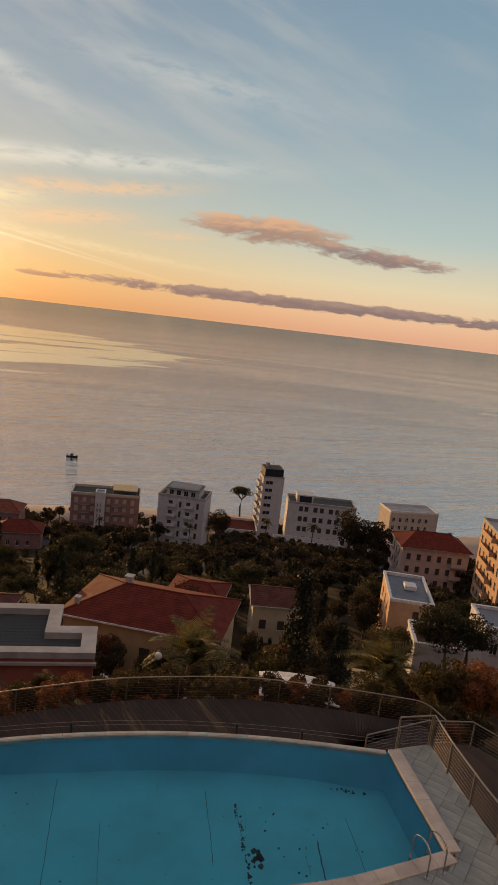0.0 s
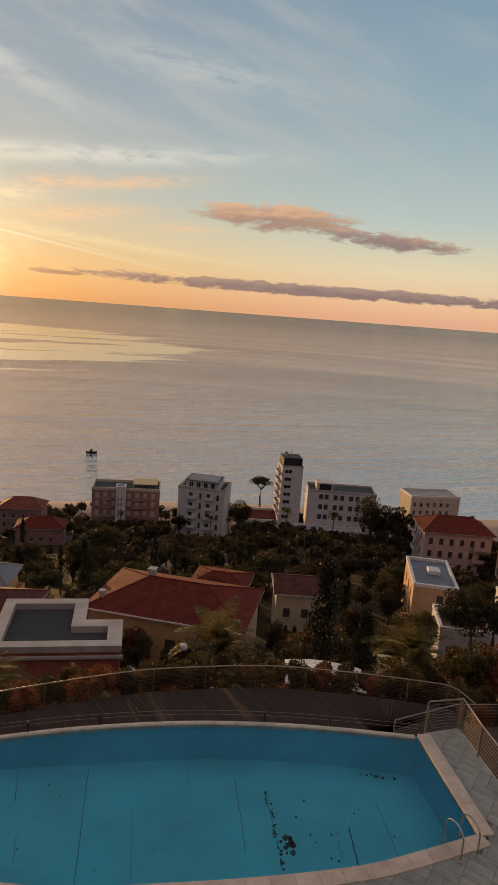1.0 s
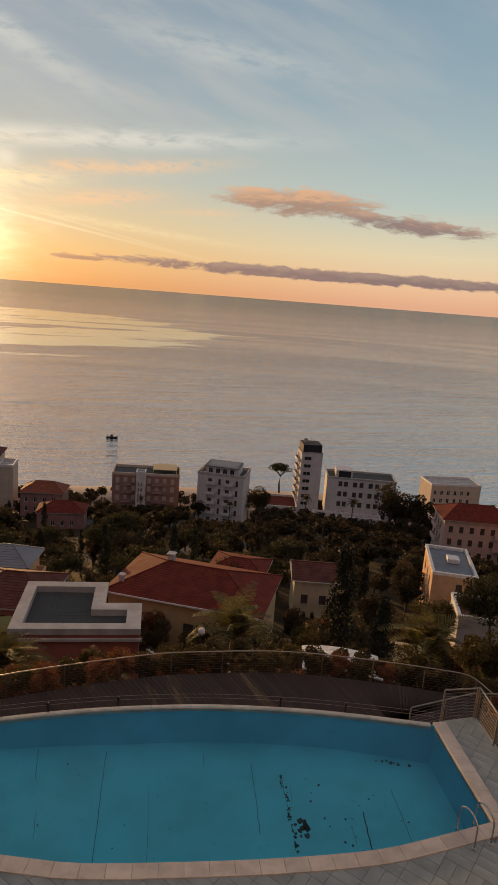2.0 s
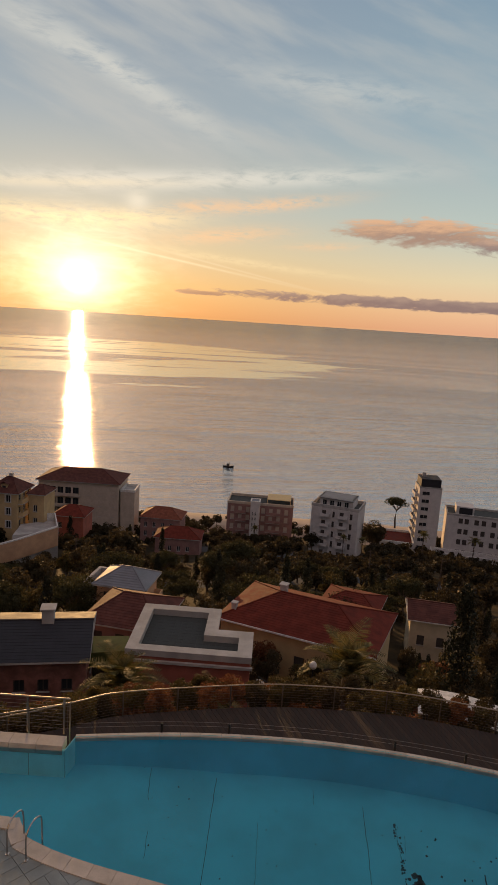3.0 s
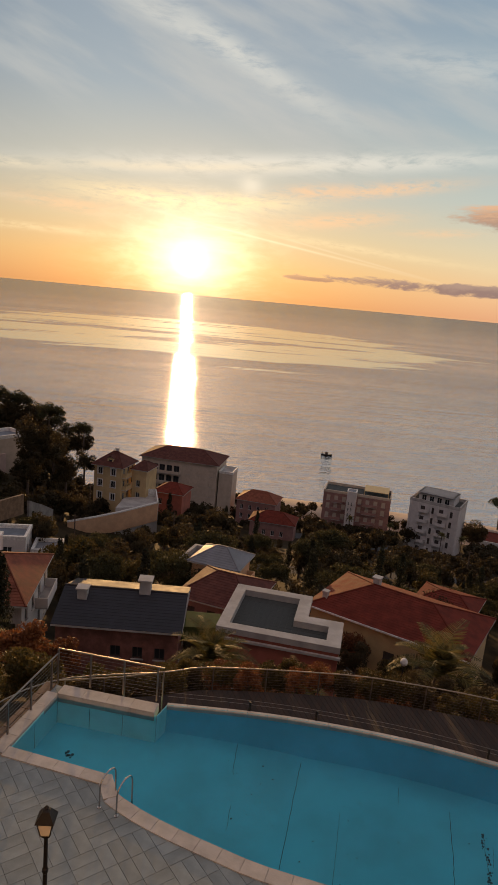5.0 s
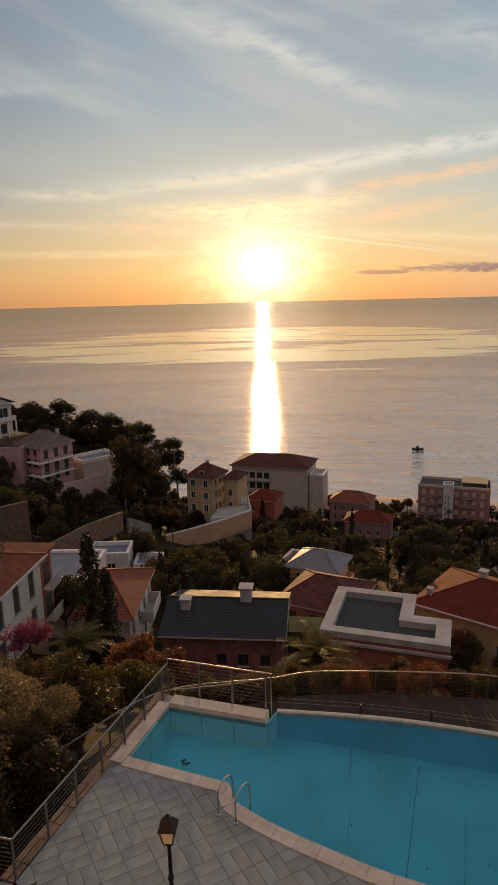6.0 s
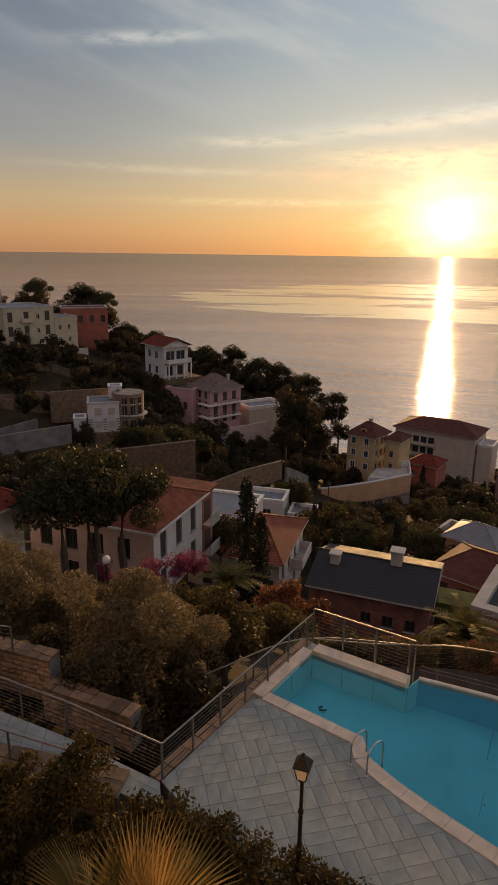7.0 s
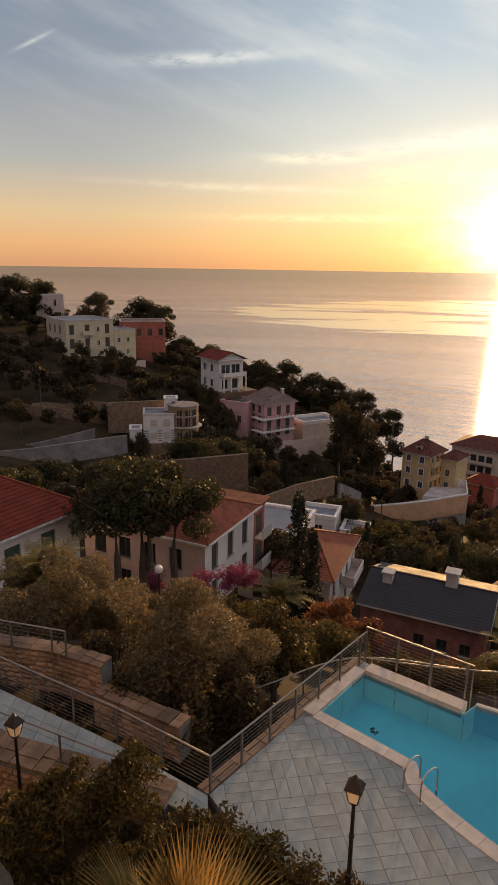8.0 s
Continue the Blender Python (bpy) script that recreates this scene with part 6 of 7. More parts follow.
for x, y, s in ((-34.9, 35.2, 1.28), (-33.2, 35.2, 0.98), (5.9, 47.6, 1.35), (8.6, 43.5, 1.0), (-81.0, 148.0, 1.0), (-66.0, 152.0, 0.9), (-86.0, 133.0, 1.0), (-80.0, 136.0, 1.0), (-52.0, 66.0, 0.8), (-60.0, 160.0, 0.9), (-118.0, 163.0, 0.8)):
    plant("cypress", x, y, s)
plant("pine2", -35.4, 21.1, 1.30, -10.8)
plant("pine2", -35.5, 23.8, 1.05, -10.5)
plant("pine2", -34.9, 18.9, 0.95, -8.8)
plant("broad2", -34.7, 21.2, 0.95, -7.4)
plant("pine2", 24.8, 67.5, 1.15, -25.6)
plant("pine2", 27.5, 68.5, 1.0, -25.0)
plant("pine1", 1.1, 221.0, 1.15, -54.2)
plant("pine2", -95.3, 116.0, 1.0, -23.0)
for x, y, s, z in ((-97.0, 112.0, 1.9, -30.0), (-93.5, 115.5, 1.5, -31.0), (-95.0, 109.0, 1.6, -34.0), (-91.0, 117.0, 1.3, -35.0), (-89.5, 121.5, 1.1, -33.0)):
    plant("broad1", x, y, s, z)
plant("pine2", -89.6, 121.0, 0.65, -24.4)
for x, y, z, s in ((-191, 75, 9.85, 1.2), (-196, 84, 8.0, 1.1), (-181.5, 95.9, 4.6, 1.0), (-175.3, 106.7, 3.4, 1.25), (-170.0, 110.0, 1.2, 1.1), (-168.4, 117.3, -8.5, 0.9), (-163.2, 124.3, -11.0, 1.0), (-153.0, 136.6, -15.6, 1.1), (-147.6, 142.5, -15.4, 1.1), (-141.2, 148.8, -19.2, 1.15), (-136.5, 152.0, -20.5, 1.0), (-133.2, 156.0, -23.9, 1.1), (-128.0, 158.5, -27.5, 0.9), (-123.4, 163.9, -29.9, 0.9)):
    s *= 1.3
    plant("pine2", x, y, s, z - 8.7 * s)
    plant("broad1", x + 2.5, y - 1.5, 1.35 * s, z - 11.0 * s)
    plant("broad2", x - 2.0, y - 3.5, 1.3 * s, z - 11.6 * s)
plant("palm", -1.6, 35.9, 1.35, -10.2)
plant("palm", -13.6, 31.0, 1.1, -10.2)
plant("palm", -30.6, 29.0, 1.1, -13.0)
plant("palm", -26.0, 10.2, 1.15, -3.9)
plant("palm", 8.0, 29.2, 1.0, -5.4)
plant("palm", -9.0, 33.0, 0.8, -11.2)
for x, y, s in ((10.5, 212.0, 1.25), (26.3, 212.0, 1.3), (-14.0, 196.0, 0.9), (-8.0, 192.0, 0.9), (-30.0, 199.0, 0.9), (-44.0, 204.0, 0.9), (85.0, 250.0, 1.1), (104.0, 258.0, 1.2)):
    plant("tall_palm", x, y, s)
for x, y, s in ((-13.0, 54.5, 0.62), (-9.5, 54.0, 0.6), (-6.0, 53.0, 0.66), (-2.5, 52.5, 0.62), (0.8, 52.5, 0.66), (4.0, 54.0, 0.8), (-3.5, 48.0, 0.6), (1.5, 47.5, 0.66), (5.0, 50.5, 0.8), (8.5, 57.0, 0.9), (13.0, 60.0, 0.95), (17.0, 62.0, 0.9), (8.0, 64.0, 0.9)):
    plant("broad1" if int(x * 2) % 2 else "hedge", x, y, s)
for x, y, s in ((-123.5, 92.5, 1.2), (-120.5, 96.0, 1.1), (-126.0, 89.0, 1.2), (-94.5, 57.0, 0.7), (-91.5, 61.0, 0.7), (-101.0, 99.5, 1.0), (-98.5, 103.0, 1.0), (-104.0, 96.0, 1.0), (-112.0, 91.0, 0.8), (-150.0, 74.0, 0.9), (-147.0, 80.0, 0.9), (-152.0, 69.0, 0.9)):
    plant("broad2" if int(x) % 2 else "broad1", x, y, s)
for x, y, s in ((-84.0, 114.5, 1.1), (-88.5, 113.0, 1.0), (-90.0, 119.5, 0.9), (-79.0, 120.0, 0.7), (-33.0, 60.0, 0.6), (-21.0, 56.5, 0.6), (-20.0, 63.0, 0.8), (-24.0, 70.0, 0.9)):
    plant("broad1", x, y, s)
# low planting along the lower deck
rim_line = along([Vector(p) for p in outer], 0.95)
edge_rnd = random.Random(3)
for k, p in enumerate(rim_line[6:]):
    q = rim_line[min(len(rim_line) - 1, k + 7)] - rim_line[k + 5]
    n = Vector((-q.y, q.x, 0)).normalized()
    for row in range(2):
        s = edge_rnd.uniform(0.42, 0.62)
        at = p + n * (0.8 + 0.9 * row + edge_rnd.uniform(0, 0.4))
        plant(edge_rnd.choice(("bush2", "bush3", "bush1", "bush2")), at.x, at.y, s, LOW - 0.45 - 0.35 * row)


# ---- walk, walls and hedges beside the terrace ----
def rubble(name, line, z0, z1, thick, label, cap=0.07):
    """A wall of rough stones along a line, with flat cap stones."""
    rnd = random.Random(len(name) + int(abs(line[0][0]) * 10))
    root = thing(name, pose(0, 0, 0), label, "stone wall", kind="structure")
    part("core", strip(bmesh.new(), line, grown(line, thick), z0, z1 - 0.03), "grout", root)
    pts = along([Vector((*p, 0)) for p in line], 0.02)
    for row in range(max(1, int((z1 - z0) / 0.17))):
        k = 0
        while k < len(pts) - 4:
            w = rnd.randint(8, 19)
            e = min(len(pts) - 1, k + w)
            a, b = pts[k], pts[e]
            d = (b - a).normalized()
            n = Vector((d.y, -d.x, 0))
            h = rnd.uniform(0.14, 0.168)
            zc = z0 + row * 0.17
            bm = bmesh.new()
            o = [(0.012, 0.02), (0.5, rnd.uniform(0.0, 0.03)), (0.985, 0.02), (0.99, 0.5), (0.97, 0.95), (0.5, rnd.uniform(0.93, 1.0)), (0.03, 0.96), (0.0, 0.5)]
            outv = [bm.verts.new(a.lerp(b, u + rnd.uniform(-0.02, 0.02)) + n * rnd.uniform(0.015, 0.04) + Vector((0, 0, zc + h * v))) for u, v in o]
            inn = [bm.verts.new(v.co - n * 0.1) for v in outv]
            mid = bm.verts.new(a.lerp(b, 0.5) + n * rnd.uniform(0.05, 0.08) + Vector((0, 0, zc + h * 0.5)))
            for i in range(8):
                bm.faces.new((outv[i], outv[(i + 1) % 8], mid))
                bm.faces.new((inn[i], inn[(i + 1) % 8], outv[(i + 1) % 8], outv[i]))
            part("stone", bm, "stone", root)
            k = e
    k = 0
    while k < len(pts) - 6:
        e = min(len(pts) - 1, k + rnd.randint(16, 34))
        a, b = pts[k], pts[e]
        d = (b - a).normalized()
        n = Vector((-d.y, d.x, 0))
        lo, hi = -0.04, thick + 0.04
        cut = lo + (hi - lo) * rnd.uniform(0.35, 0.65)
        for p, q in ((lo, cut - 0.012), (cut + 0.012, hi)):
            j = [rnd.uniform(-0.015, 0.015) for _ in range(4)]
            quad = [a + d * 0.012 + n * (p + j[0]), b - d * 0.012 + n * (p + j[1]), b - d * 0.012 + n * (q + j[2]), a + d * 0.012 + n * (q + j[3])]
            part("cap_stone", prism(bmesh.new(), [(v.x, v.y) for v in quad], z1 - 0.02, z1 + cap * rnd.uniform(0.6, 1.1)), "stone", root)
        k = e
    return root


rubble("stone_wall", [(-24.0, 0.6), (-14.6, 4.1), (-12.2, 5.55), (-10.6, 6.5)], -1.3, 0.05, 0.75, "low rubble stone wall beside the garden walk")
rubble("stone_wall", [(-21.0, 4.6), (-18.9, 5.86), (-17.5, 6.95), (-15.8, 7.75)], -1.0, 0.38, 0.5, "rust-brown rubble wall above the garden")
rubble("stone_wall", [(-15.75, 7.45), (-12.87, 8.5)], -1.4, -0.3, 0.5, "low rubble retaining wall with flat cap stones")
rubble("kerb", [(-10.36, 7.5), (-11.5, 14.5)], -0.5, 0.0, 0.26, "rough stone kerb under the railing", 0.03)
railing("railing", [(-21.0, 4.9, 0.42), (-18.7, 6.0, 0.42), (-16.95, 7.2, 0.42)], 0.85, 1.4, "short steel railing on the rubble wall", wires=6)
railing("handrail", [(-21.0, 1.9), (-15.2, 4.45), (-11.7, 6.05)], 0.9, 2.1, "plain steel handrail beside the garden walk", wires=0)


def build_walk():
    root = thing("garden_walk", pose(0, 0, 0), "pale tiled garden walk beside the railing", "paving", kind="structure")
    far_side = [(-10.3, 7.5), (-13.16, 6.72), (-17.45, 5.2), (-24.0, 2.8)]
    near_side = [(-9.6, 7.0), (-12.3, 6.15), (-15.6, 4.5), (-23.0, 1.4)]
    part("base", strip(bmesh.new(), far_side, near_side, -1.2, -0.03), "grout", root)
    fl = along([Vector((*p, 0)) for p in far_side], 0.6)
    nl = [Vector((*p, 0)) for p in near_side]
    step = sum((b - a).length for a, b in zip(nl, nl[1:])) / (len(fl) - 0.4)
    nl = along(nl, step)
    for k in range(min(len(fl), len(nl)) - 1):
        for s in range(3):
            q = [fl[k].lerp(nl[k], (s + 0.012) / 3), fl[k + 1].lerp(nl[k + 1], (s + 0.012) / 3), fl[k + 1].lerp(nl[k + 1], (s + 0.985) / 3), fl[k].lerp(nl[k], (s + 0.985) / 3)]
            g = (q[1] - q[0]).normalized() * 0.006
            part("tile", prism(bmesh.new(), [(v + d).to_2d()[:] for v, d in zip(q, (g, -g, -g, g))], -0.03, 0.0), "tile", root)


build_walk()


def hedge(label, line, width, z0, z1, count, seed, mat="leaf_hedge", size=0.055):
    """A clipped hedge: woody core and a skin of small leaves."""
    rnd = np.random.default_rng(seed)
    root = thing("hedge", pose(0, 0, 0), label, "hedge")
    pts = along([Vector((*p, 0)) for p in line], 0.3)
    cs, rs = [], []
    for p in pts:
        for _ in range(7):
            r = rnd.uniform(0.2, 0.4)
            cs.append((p.x + rnd.uniform(-width, width), p.y + rnd.uniform(-width, width), rnd.uniform(z0 + 0.2, z1 - r * 0.8)))
            rs.append(r)
        for _ in range(3):
            cs.append((p.x + rnd.uniform(-width, width), p.y + rnd.uniform(-width, width), z1 - 0.22 + rnd.uniform(-0.1, 0.08)))
            rs.append(0.24)
    part("foliage", leaf_mesh(*leaves(cs, rs, count, size, rnd, 1.0, 0.5), mat, "foliage"), None, root)
    bm = bmesh.new()
    for p in pts[::2]:
        tube(bm, [(p.x, p.y, z0 - 0.3), (p.x + rnd.uniform(-0.1, 0.1), p.y, (z0 + z1) / 2), (p.x + rnd.uniform(-0.3, 0.3), p.y + rnd.uniform(-0.3, 0.3), z1 - 0.2)], [0.04, 0.03, 0.01], 5)
    tagged(part("branchwork", bm, "bark", root), kind="stuff")


hedge("green-gold clipped hedge along the terrace edge", [(-9.6, 6.4), (-8.6, 6.9), (-7.4, 7.3), (-6.3, 7.5), (-4.6, 8.1)], 0.4, -0.5, 0.75, 16000, 31)
hedge("dense rounded hedge beside the garden walk", [(-10.9, 2.4), (-10.8, 3.7), (-10.75, 4.9), (-10.6, 5.7)], 0.55, -1.2, 1.9, 24000, 32)
hedge("tall dark hedge below the building", [(-9.4, 2.2), (-9.2, 3.6), (-9.0, 5.0), (-8.4, 6.0)], 0.8, -1.5, 1.0, 18000, 33)


def street_lamp(x, y, z, height, label):
    """A black iron post with a four-sided lantern."""
    root = thing("lamp_post", pose(x, y, z, 0, 0, 25), label, "lamp post", "lamp posts")
    h = height
    bm = bmesh.new()
    tube(bm, [(0, 0, 0), (0, 0, 0.12), (0, 0, 0.13), (0, 0, 0.8), (0, 0, 0.83), (0, 0, 0.9), (0, 0, 0.93), (0, 0, h * 0.55), (0, 0, h * 0.56), (0, 0, h * 0.58), (0, 0, h * 0.59), (0, 0, h - 0.62)], [0.11, 0.11, 0.06, 0.055, 0.075, 0.075, 0.045, 0.04, 0.055, 0.055, 0.038, 0.035], 10)
    part("post", bm, "iron", root)
    lan = part("lantern", tube(bmesh.new(), [(0, 0, h - 0.63), (0, 0, h - 0.6), (0, 0, h - 0.56)], [0.05, 0.09, 0.09], 8), "iron", root)

    def frustum(r0, r1, z0, z1):
        bm = bmesh.new()
        a = [bm.verts.new((sx * r0, sy * r0, z0)) for sx, sy in ((-1, -1), (1, -1), (1, 1), (-1, 1))]
        b = [bm.verts.new((sx * r1, sy * r1, z1)) for sx, sy in ((-1, -1), (1, -1), (1, 1), (-1, 1))]
        for k in range(4):
            bm.faces.new((a[k], a[(k + 1) % 4], b[(k + 1) % 4], b[k]))
        bm.faces.new(a[::-1])
        bm.faces.new(b)
        return bm
    part("glass", frustum(0.075, 0.13, h - 0.56, h - 0.27), "lantern_glass", lan, "frosted lantern glass")
    for sx, sy in ((-1, -1), (1, -1), (1, 1), (-1, 1)):
        part("corner_bar", tube(bmesh.new(), [(sx * 0.077, sy * 0.077, h - 0.57), (sx * 0.134, sy * 0.134, h - 0.26)], 0.011, 5), "iron", lan)
    part("hood", frustum(0.165, 0.06, h - 0.265, h - 0.09), "iron", lan)
    part("finial", tube(bmesh.new(), [(0, 0, h - 0.09), (0, 0, h - 0.06), (0, 0, h - 0.04), (0, 0, h)], [0.07, 0.035, 0.045, 0.012], 8), "iron", lan)


street_lamp(-6.36, 7.84, 0.0, 3.12, "black iron lamp post with a frosted lantern on the terrace")
street_lamp(-12.95, 4.15, -1.0, 3.3, "black iron lamp post with a frosted lantern beside the walk")


def pool_ladder(p, q, inward):
    """Two bent steel tubes over the pool edge, with treads."""
    root = thing("pool_ladder", pose(0, 0, 0), "polished steel pool ladder at the water's edge", "pool ladder", "pool ladders")
    for b in (p, q):
        b, i = Vector((*b, 0)), Vector((*inward, 0)).normalized()
        bend = [b, b + Vector((0, 0, 0.55))] + [b + i * (0.3 - 0.3 * math.cos(a)) + Vector((0, 0, 0.55 + 0.24 * math.sin(a))) for a in (math.pi * k / 8 for k in range(1, 8))] + [b + i * 0.6 + Vector((0, 0, 0.5)), b + i * 0.66 + Vector((0, 0, -0.9))]
        rail = part("rail", tube(bmesh.new(), bend, 0.021, 8), "chrome", root)
        part("base_plate", tube(bmesh.new(), [b, b + Vector((0, 0, 0.02))], 0.05, 10), "chrome", rail)
    for k in range(3):
        a, b = (Vector((*c, 0)) + Vector((*inward, 0)).normalized() * 0.65 for c in (p, q))
        part("tread", tube(bmesh.new(), [a + Vector((0, 0, -0.25 - 0.27 * k)), b + Vector((0, 0, -0.25 - 0.27 * k))], 0.03, 6), "chrome", root)


pool_ladder((-7.48, 11.12), (-6.99, 11.09), (0.05, 1.0))
pool_ladder((5.43, 13.1), (5.87, 13.3), (-0.42, 0.9))
# low cable along the far pool edge
cable = thing("pool_edge_cable", pose(0, 0, 0), "thin cable on short posts along the far pool edge", "cable")
cable_line = [Vector((x, y, 0)) for x, y in grown(far_line, 0.22)]
for x, y in ((-5.86, 16.36), (-3.97, 16.98), (0.83, 17.8), (2.81, 17.86)):
    part("post", boxes((x - 0.03, x + 0.03, y - 0.03, y + 0.03, -0.5, 0.26)), "iron", cable)
for h in (0.12, 0.25):
    part("wire", tube(bmesh.new(), [p + Vector((0, 0, h)) for p in cable_line], 0.005, 4), "steel", cable)


def fan_palm(x, y, z, foot):
    """A fan palm: trunk and stiff pleated fans with split tips."""
    rnd = random.Random(9)
    root = thing("fan_palm", pose(x, y, z), "fan palm with stiff split fans, some coloured as sunlit", "palm tree")
    part("trunk", tube(bmesh.new(), [(0, 0, foot - z), (0, 0, -0.3)], [0.22, 0.17], 9), "bark", root)
    bm = bmesh.new()
    tube(bm, [(0, 0, 0), (0.35, 0, 0.05), (0.7, 0, 0.0)], [0.022, 0.018, 0.014], 5)
    n = 34
    for k in range(n):
        a = radians(-72 + 144 * k / (n - 1))
        L = 0.92 + 0.1 * math.cos(a)
        d, s = Vector((math.cos(a), math.sin(a), 0)), Vector((-math.sin(a), math.cos(a), 0))
        o = Vector((0.7, 0, 0))
        w = 0.015
        pts = [o, o + d * L * 0.55 - s * w + Vector((0, 0, 0.02)), o + d * L * 0.98 + Vector((0, 0, -0.05)), o + d * L * 0.55 + s * w + Vector((0, 0, 0.02))]
        mid = o + d * L * 0.55 + Vector((0, 0, 0.035))
        v = [bm.verts.new(p) for p in pts] + [bm.verts.new(mid)]
        for t in ((0, 1, 4), (1, 2, 4), (2, 3, 4), (3, 0, 4)):
            bm.faces.new([v[i] for i in t])
    fan = mesh_of(bm, "leaf_palm", "fan")
    # sunlit copy: the low sun's gold is put into the leaf colour
    gold = fan.copy()
    gold.materials.clear()
    gold.materials.append(M["leaf_sunlit"])
    for turn, up, roll in ((118, -66, 55), (165, -78, 35), (60, -62, 62), (95, -20, 20), (200, -45, 30), (20, -50, -30), (250, -50, 10), (320, -35, 0)):
        part("fan", gold if turn in (118, 60, 20) else fan, None, root, at=Matrix.Rotation(radians(turn), 4, "Z") @ Matrix.Rotation(radians(up), 4, "Y") @ Matrix.Rotation(radians(roll), 4, "X"))


fan_palm(-4.78, 2.85, 4.36, -2.0)

# the building that the view is from: its front wall, and the balcony corner under the eye
solid("wall_south", boxes((-14, 30, -3.0, -2.6, -4, 20)), "beige_wall", "plain beige front wall of the building behind the terrace", "wall", kind="structure")
solid("roof_ledge", prism(bmesh.new(), [(-3.75, 0.84), (-3.4, 0.88), (-3.1, 0.85), (-2.8, 0.3), (-2.8, -2.6), (-14, -2.6), (-14, -0.9)], 8.3, 8.5), "slate_roof", "dark roof ledge of the building", "ledge", kind="structure")


# ---- boat, cars and small things ----
def boat(x, y, z, turn, L):
    root = thing("fishing_boat", pose(x, y, z, 0, 0, turn), "small dark fishing boat with a cabin on calm water", "boat")
    bm = bmesh.new()
    secs = []
    for t, w, k in ((0, 0.8, 0.75), (0.3, 1.0, 0.65), (0.6, 0.9, 0.7), (0.85, 0.5, 0.95), (1.0, 0.03, 1.2)):
        secs.append([bm.verts.new((L * (t - 0.5), s * w * L * 0.16 * f, zz)) for s, f, zz in ((-1, 1, k), (-1, 0.6, -0.15), (1, 0.6, -0.15), (1, 1, k))])
    for a, b in zip(secs, secs[1:]):
        for k in range(4):
            bm.faces.new((a[k], a[(k + 1) % 4], b[(k + 1) % 4], b[k]))
    bm.faces.new(secs[0][::-1])
    bm.faces.new(secs[-1])
    part("hull", bm, "iron", root)
    part("cabin", boxes((-0.15 * L, 0.08 * L, -0.6, 0.6, 0.6, 1.9), bevel=0.08), "bark", root)
    part("mast", tube(bmesh.new(), [(0.1 * L, 0, 0.6), (0.1 * L, 0, 3.0)], 0.05, 6), "iron", root)
    part("stern_frame", tube(bmesh.new(), [(-0.42 * L, -0.6, 0.6), (-0.42 * L, -0.6, 2.0), (-0.42 * L, 0.6, 2.0), (-0.42 * L, 0.6, 0.6)], 0.05, 6), "iron", root)


boat(-92.2, 345.5, SEA - 0.05, 8, 6.0)


def car(x, y, turn, mat, label):
    root = thing("car", pose(x, y, ground_z(x, y) + 0.12, 0, 0, turn), label, "car", "parked cars")
    bm = bmesh.new()
    side = [(-2.0, 0.35), (-2.05, 0.75), (-1.5, 0.9), (-0.9, 1.42), (0.7, 1.45), (1.2, 0.95), (1.95, 0.8), (2.05, 0.4)]
    a, b = [bm.verts.new((px, -0.82 + 0.1 * (pz > 1), pz)) for px, pz in side], [bm.verts.new((px, 0.82 - 0.1 * (pz > 1), pz)) for px, pz in side]
    bm.faces.new(a)
    bm.faces.new(b[::-1])
    for k in range(8):
        bm.faces.new((a[k], a[(k + 1) % 8], b[(k + 1) % 8], b[k]))
    part("body", bm, mat, root)
    for s in (-1, 1):
        part("side_window", prism(bmesh.new(), [(-1.2, 0), (0.95, 0), (0.6, 0.36), (-0.85, 0.36)], 0, 0.03), "glass", root, at=Matrix.Translation((0, s * 0.8, 1.0)) @ Matrix.Rotation(radians(90), 4, "X"))
        for px in (-1.25, 1.3):
            w = part("wheel", tube(bmesh.new(), [(px, s * 0.66, 0.3), (px, s * 0.84, 0.3)], 0.3, 12), "rubber", root)
            part("rim", tube(bmesh.new(), [(px, s * 0.83, 0.3), (px, s * 0.85, 0.3)], 0.17, 8), "chrome", w)


def road(name, line, width, label, lift=0.35):
    pts = [p for p in spline([(*p, 0) for p in line], 8)]
    bm = bmesh.new()
    rows = []
    for i, p in enumerate(pts):
        d = pts[min(i + 1, len(pts) - 1)] - pts[max(i - 1, 0)]
        n = Vector((-d.y, d.x, 0)).normalized() * width / 2
        z = ground_z(p.x, p.y) + lift
        rows.append([bm.verts.new(q) for q in ((p.x - n.x, p.y - n.y, z - 1.5), (p.x - n.x, p.y - n.y, z), (p.x + n.x, p.y + n.y, z), (p.x + n.x, p.y + n.y, z - 1.5))])
    for a, b in zip(rows, rows[1:]):
        for k in range(3):
            bm.faces.new((a[k], a[k + 1], b[k + 1], b[k]))
    solid(name, bm, "asphalt", label, "road", kind="structure")


road("road", [(-78, 78), (-64, 89.6), (-53.6, 96.0), (-30, 118), (0, 150), (34, 152), (60, 120)], 5.0, "narrow grey asphalt road across the hillside")
road("coast_road", [(-60, 185), (-30, 183), (0, 186), (40, 190), (80, 205)], 7.0, "asphalt coast road behind the beachfront buildings")
for x, y, t, mat, label in ((-19, 174, 10, "white_paint", "small white car parked under trees"), (-9, 176, 190, "grey_paint", "grey car parked near the coast road"), (-2, 176, 5, "white_paint", "white car parked near the coast road"), (33, 150, 170, "white_paint", "white car parked by the hillside road"), (40, 146, 150, "white_paint", "white car parked by the hillside road"), (-62, 90.5, 30, "grey_paint", "grey car on the narrow hillside road"), (-84, 118.5, 35, "clay_awning", "sand-coloured car below the garden terrace")):
    car(x, y, t, mat, label)
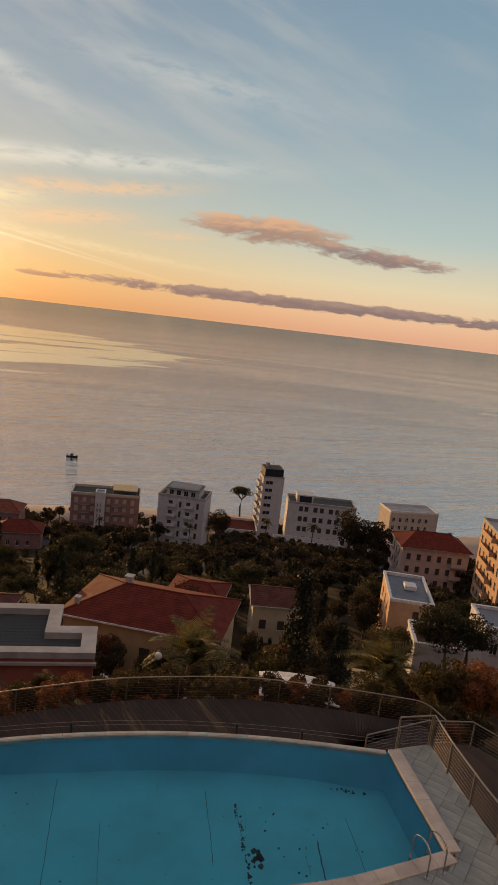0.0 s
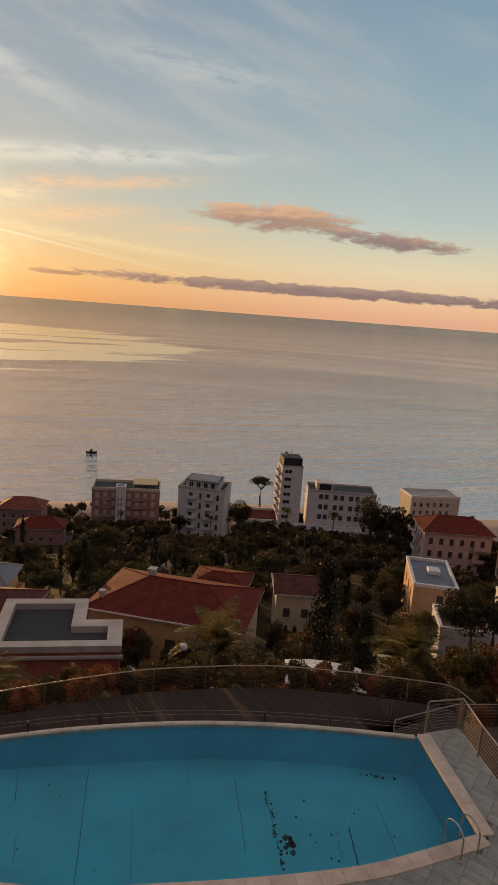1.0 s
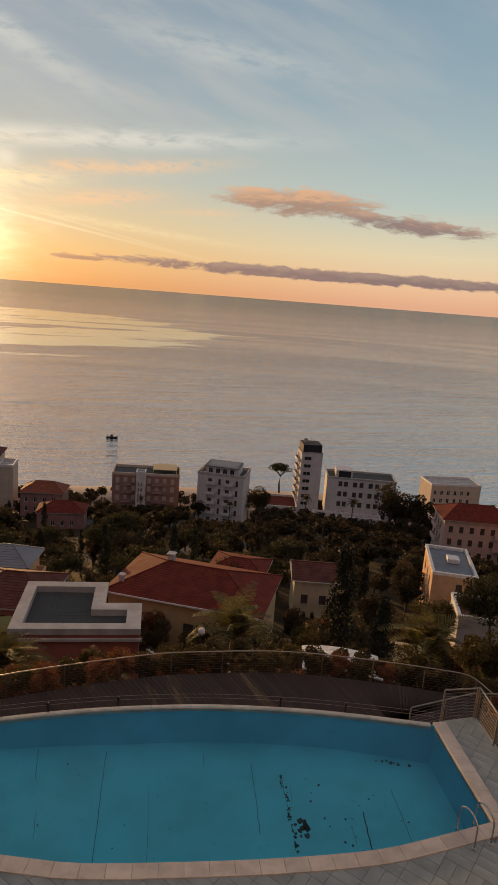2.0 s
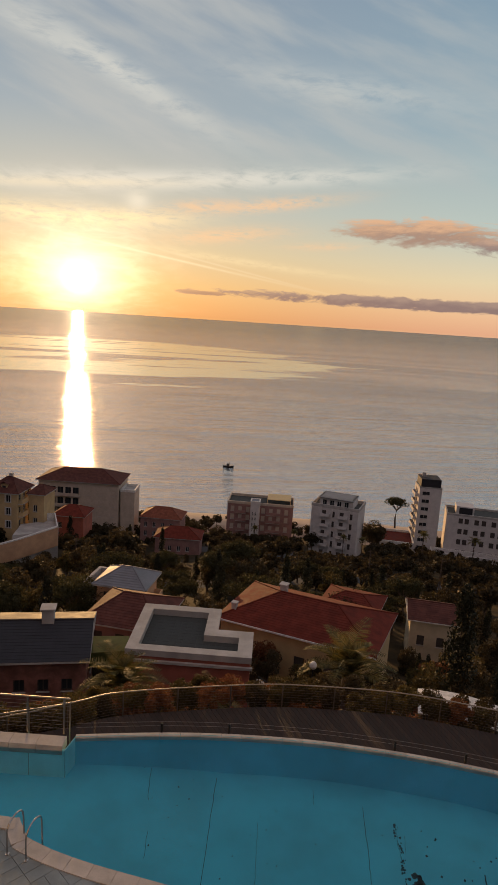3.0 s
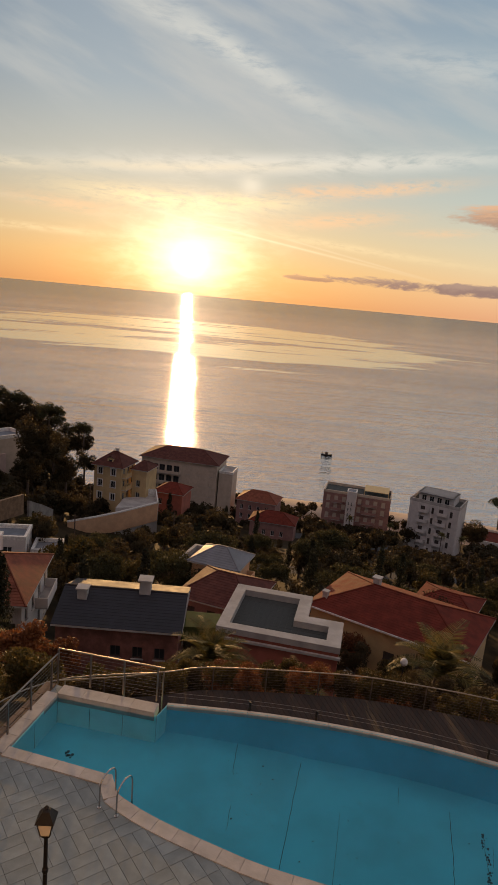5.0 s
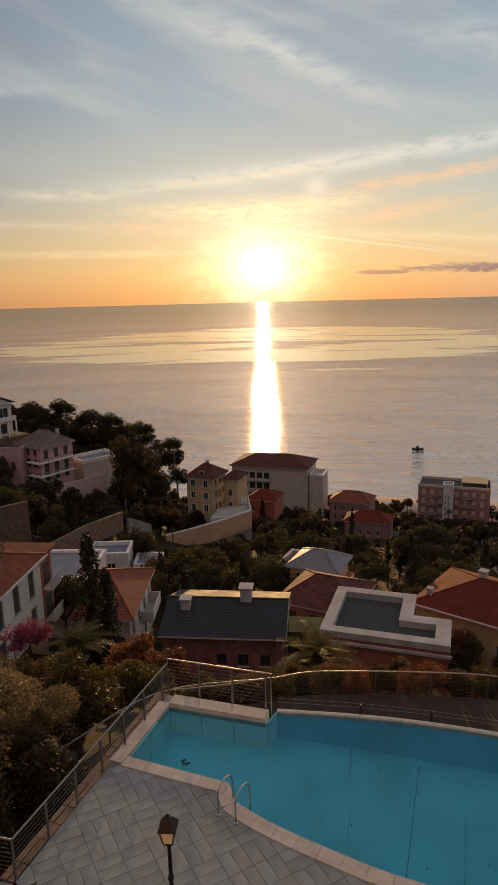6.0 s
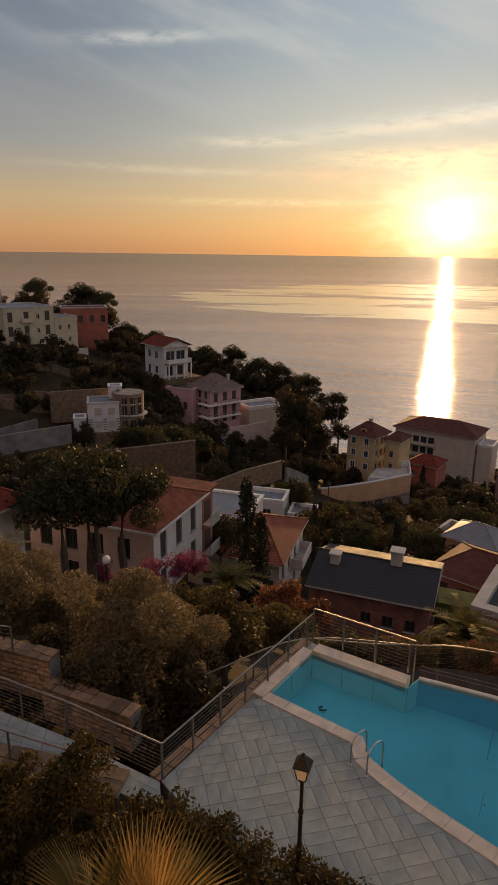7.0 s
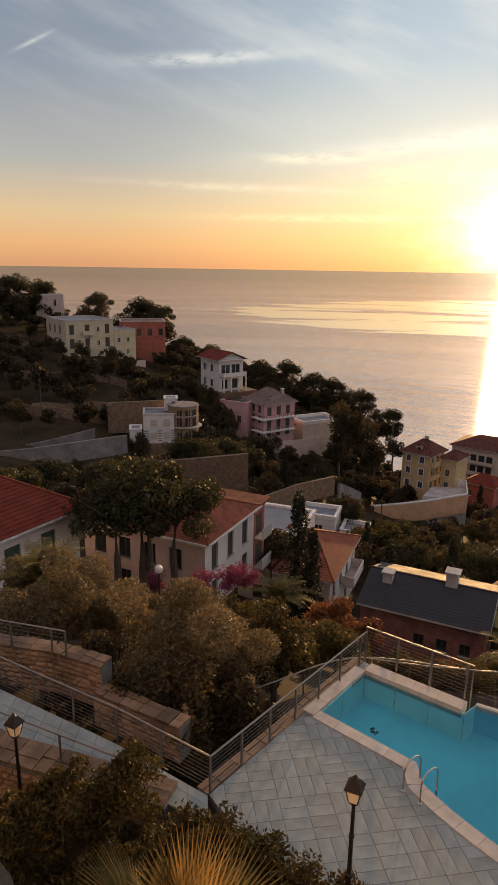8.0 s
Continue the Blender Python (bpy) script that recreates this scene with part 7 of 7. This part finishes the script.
# garden wall up the hill, and the walled lane
for name, line, zs in (("hill_wall", [(-80, 60.5), (-73, 68.0), (-66.5, 75.0), (-60, 80.5)], 2.6), ("lane_wall", [(-124, 41), (-119, 54), (-112, 65), (-104, 64)], 2.0)):
    bm = bmesh.new()
    for a, b in zip(line, line[1:]):
        z0, z1 = ground_z(*a), ground_z(*b)
        n = Vector((-(b[1] - a[1]), b[0] - a[0], 0)).normalized() * 0.4
        q = [bm.verts.new((p[0] + n.x * s, p[1] + n.y * s, z + h)) for p, z in ((a, z0), (b, z1)) for s in (0, 1) for h in (-1.5, zs)]
        for f in ((0, 1, 5, 4), (2, 6, 7, 3), (1, 3, 7, 5), (0, 2, 3, 1), (4, 5, 7, 6)):
            bm.faces.new([q[i] for i in f])
    solid(name, bm, "stone", "grey rubble retaining wall on the hillside", "wall", kind="structure")
for az0, az1, r0, r1, top in ((49, 57, 102, 98, 1.6), (47, 54, 128, 122, 1.8), (56, 66, 92, 88, 1.5), (58, 68, 140, 132, 1.8), (60, 70, 155, 150, 1.8), (52, 58, 142, 138, 1.8), (44, 50, 112, 108, 1.6), (54, 61, 112, 108, 1.6), (40, 46, 98, 104, 1.6)):
    bm = bmesh.new()
    rows = []
    for k in range(13):
        x, y = polar(az0 + (az1 - az0) * k / 12, r0 + (r1 - r0) * k / 12 + 0.6 * math.sin(k * 1.3))
        z = ground_z(x, y)
        d = Vector((x, y, 0)).normalized() * 0.5
        rows.append([bm.verts.new(p) for p in ((x, y, z - 1.5), (x, y, z + top), (x + d.x, y + d.y, z + top), (x + d.x, y + d.y, z - 1.5))])
    for a, b in zip(rows, rows[1:]):
        for k in range(3):
            bm.faces.new((a[k], a[k + 1], b[k + 1], b[k]))
    solid("terrace_wall", bm, "stone", "brown rubble wall holding a hillside terrace", "wall", kind="structure")
# terrace lawn between the houses
solid("lawn", prism(bmesh.new(), [(-24.0, 46.2), (-20.4, 47.6), (-19.4, 45.3), (-22.8, 43.6)], -16.0, -14.8), "lawn", "small mown lawn on a walled roof terrace", "lawn")


def globe_lamp(x, y, z, foot):
    root = thing("garden_lamp", pose(x, y, foot), "white globe garden lamp on a pole", "lamp", "garden lamps")
    part("pole", tube(bmesh.new(), [(0, 0, 0), (0, 0, z - foot - 0.2)], 0.04, 8), "iron", root)
    bm = bmesh.new()
    bmesh.ops.create_uvsphere(bm, u_segments=16, v_segments=10, radius=0.2, matrix=Matrix.Translation((0, 0, z - foot)) @ Matrix.Diagonal((1, 1, 1.15, 1)))
    part("globe", bm, "frame", root)


globe_lamp(-3.3, 33.0, -6.3, -12.0)
globe_lamp(-25.4, 15.9, -2.6, -8.0)
# white canopy and sunlit awning below the lower deck
bm = bmesh.new()
rows = []
for i in range(9):
    t = i / 8
    rows.append([bm.verts.new((2.4 + 4.4 * t, 33.4 + w * 1.2, -7.65 + 0.5 * math.sin(math.pi * (0.25 + 0.65 * t)) - 0.12 * w * w - d)) for w, d in ((-1, 0), (0, 0), (1, 0), (1, 0.08), (-1, 0.08))])
for a, b in zip(rows, rows[1:]):
    for k in range(5):
        bm.faces.new((a[k], a[(k + 1) % 5], b[(k + 1) % 5], b[k]))
canopy = thing("canopy", pose(0, 0, 0), "white curved canopy over a garden drive", "canopy")
part("cover", bm, "frame", canopy)
for x, y in ((2.9, 32.6), (6.3, 32.6), (2.9, 34.2), (6.3, 34.2)):
    part("pole", tube(bmesh.new(), [(x, y, -14), (x, y, -7.4)], 0.05, 6), "iron", canopy)
# garage roof: the low sun's ochre is put into the canvas colour
house("garage", "low garage with a sunlit ochre roof", 8.6, 44.0, -8, 3.2, 3.0, -19.0, -13.3, "yellow_wall", ("flat", 0.12, "clay_awning", "clay_awning"))

# the patterns that the plants were copied from
for pattern in PROTO.values():
    for ob in (*pattern.children_recursive, pattern):
        bpy.data.objects.remove(ob)


def utility_pole(x, y, height):
    root = thing("utility_pole", pose(x, y, ground_z(x, y) - 0.3), "thin grey wooden utility pole with cross arm", "utility pole", "utility poles")
    part("pole", tube(bmesh.new(), [(0, 0, 0), (0, 0, height)], [0.14, 0.09], 8), "bark", root)
    part("cross_arm", boxes((-0.6, 0.6, -0.05, 0.05, height - 0.5, height - 0.38)), "bark", root)


for x, y, h in ((-117.0, 49.0, 9.0), (-66.0, 87.5, 8.0), (-84.5, 117.2, 10.5), (-60.0, 112.0, 8.0), (-4.0, 146.0, 8.5), (12.0, 148.0, 8.5)):
    utility_pole(x, y, h)
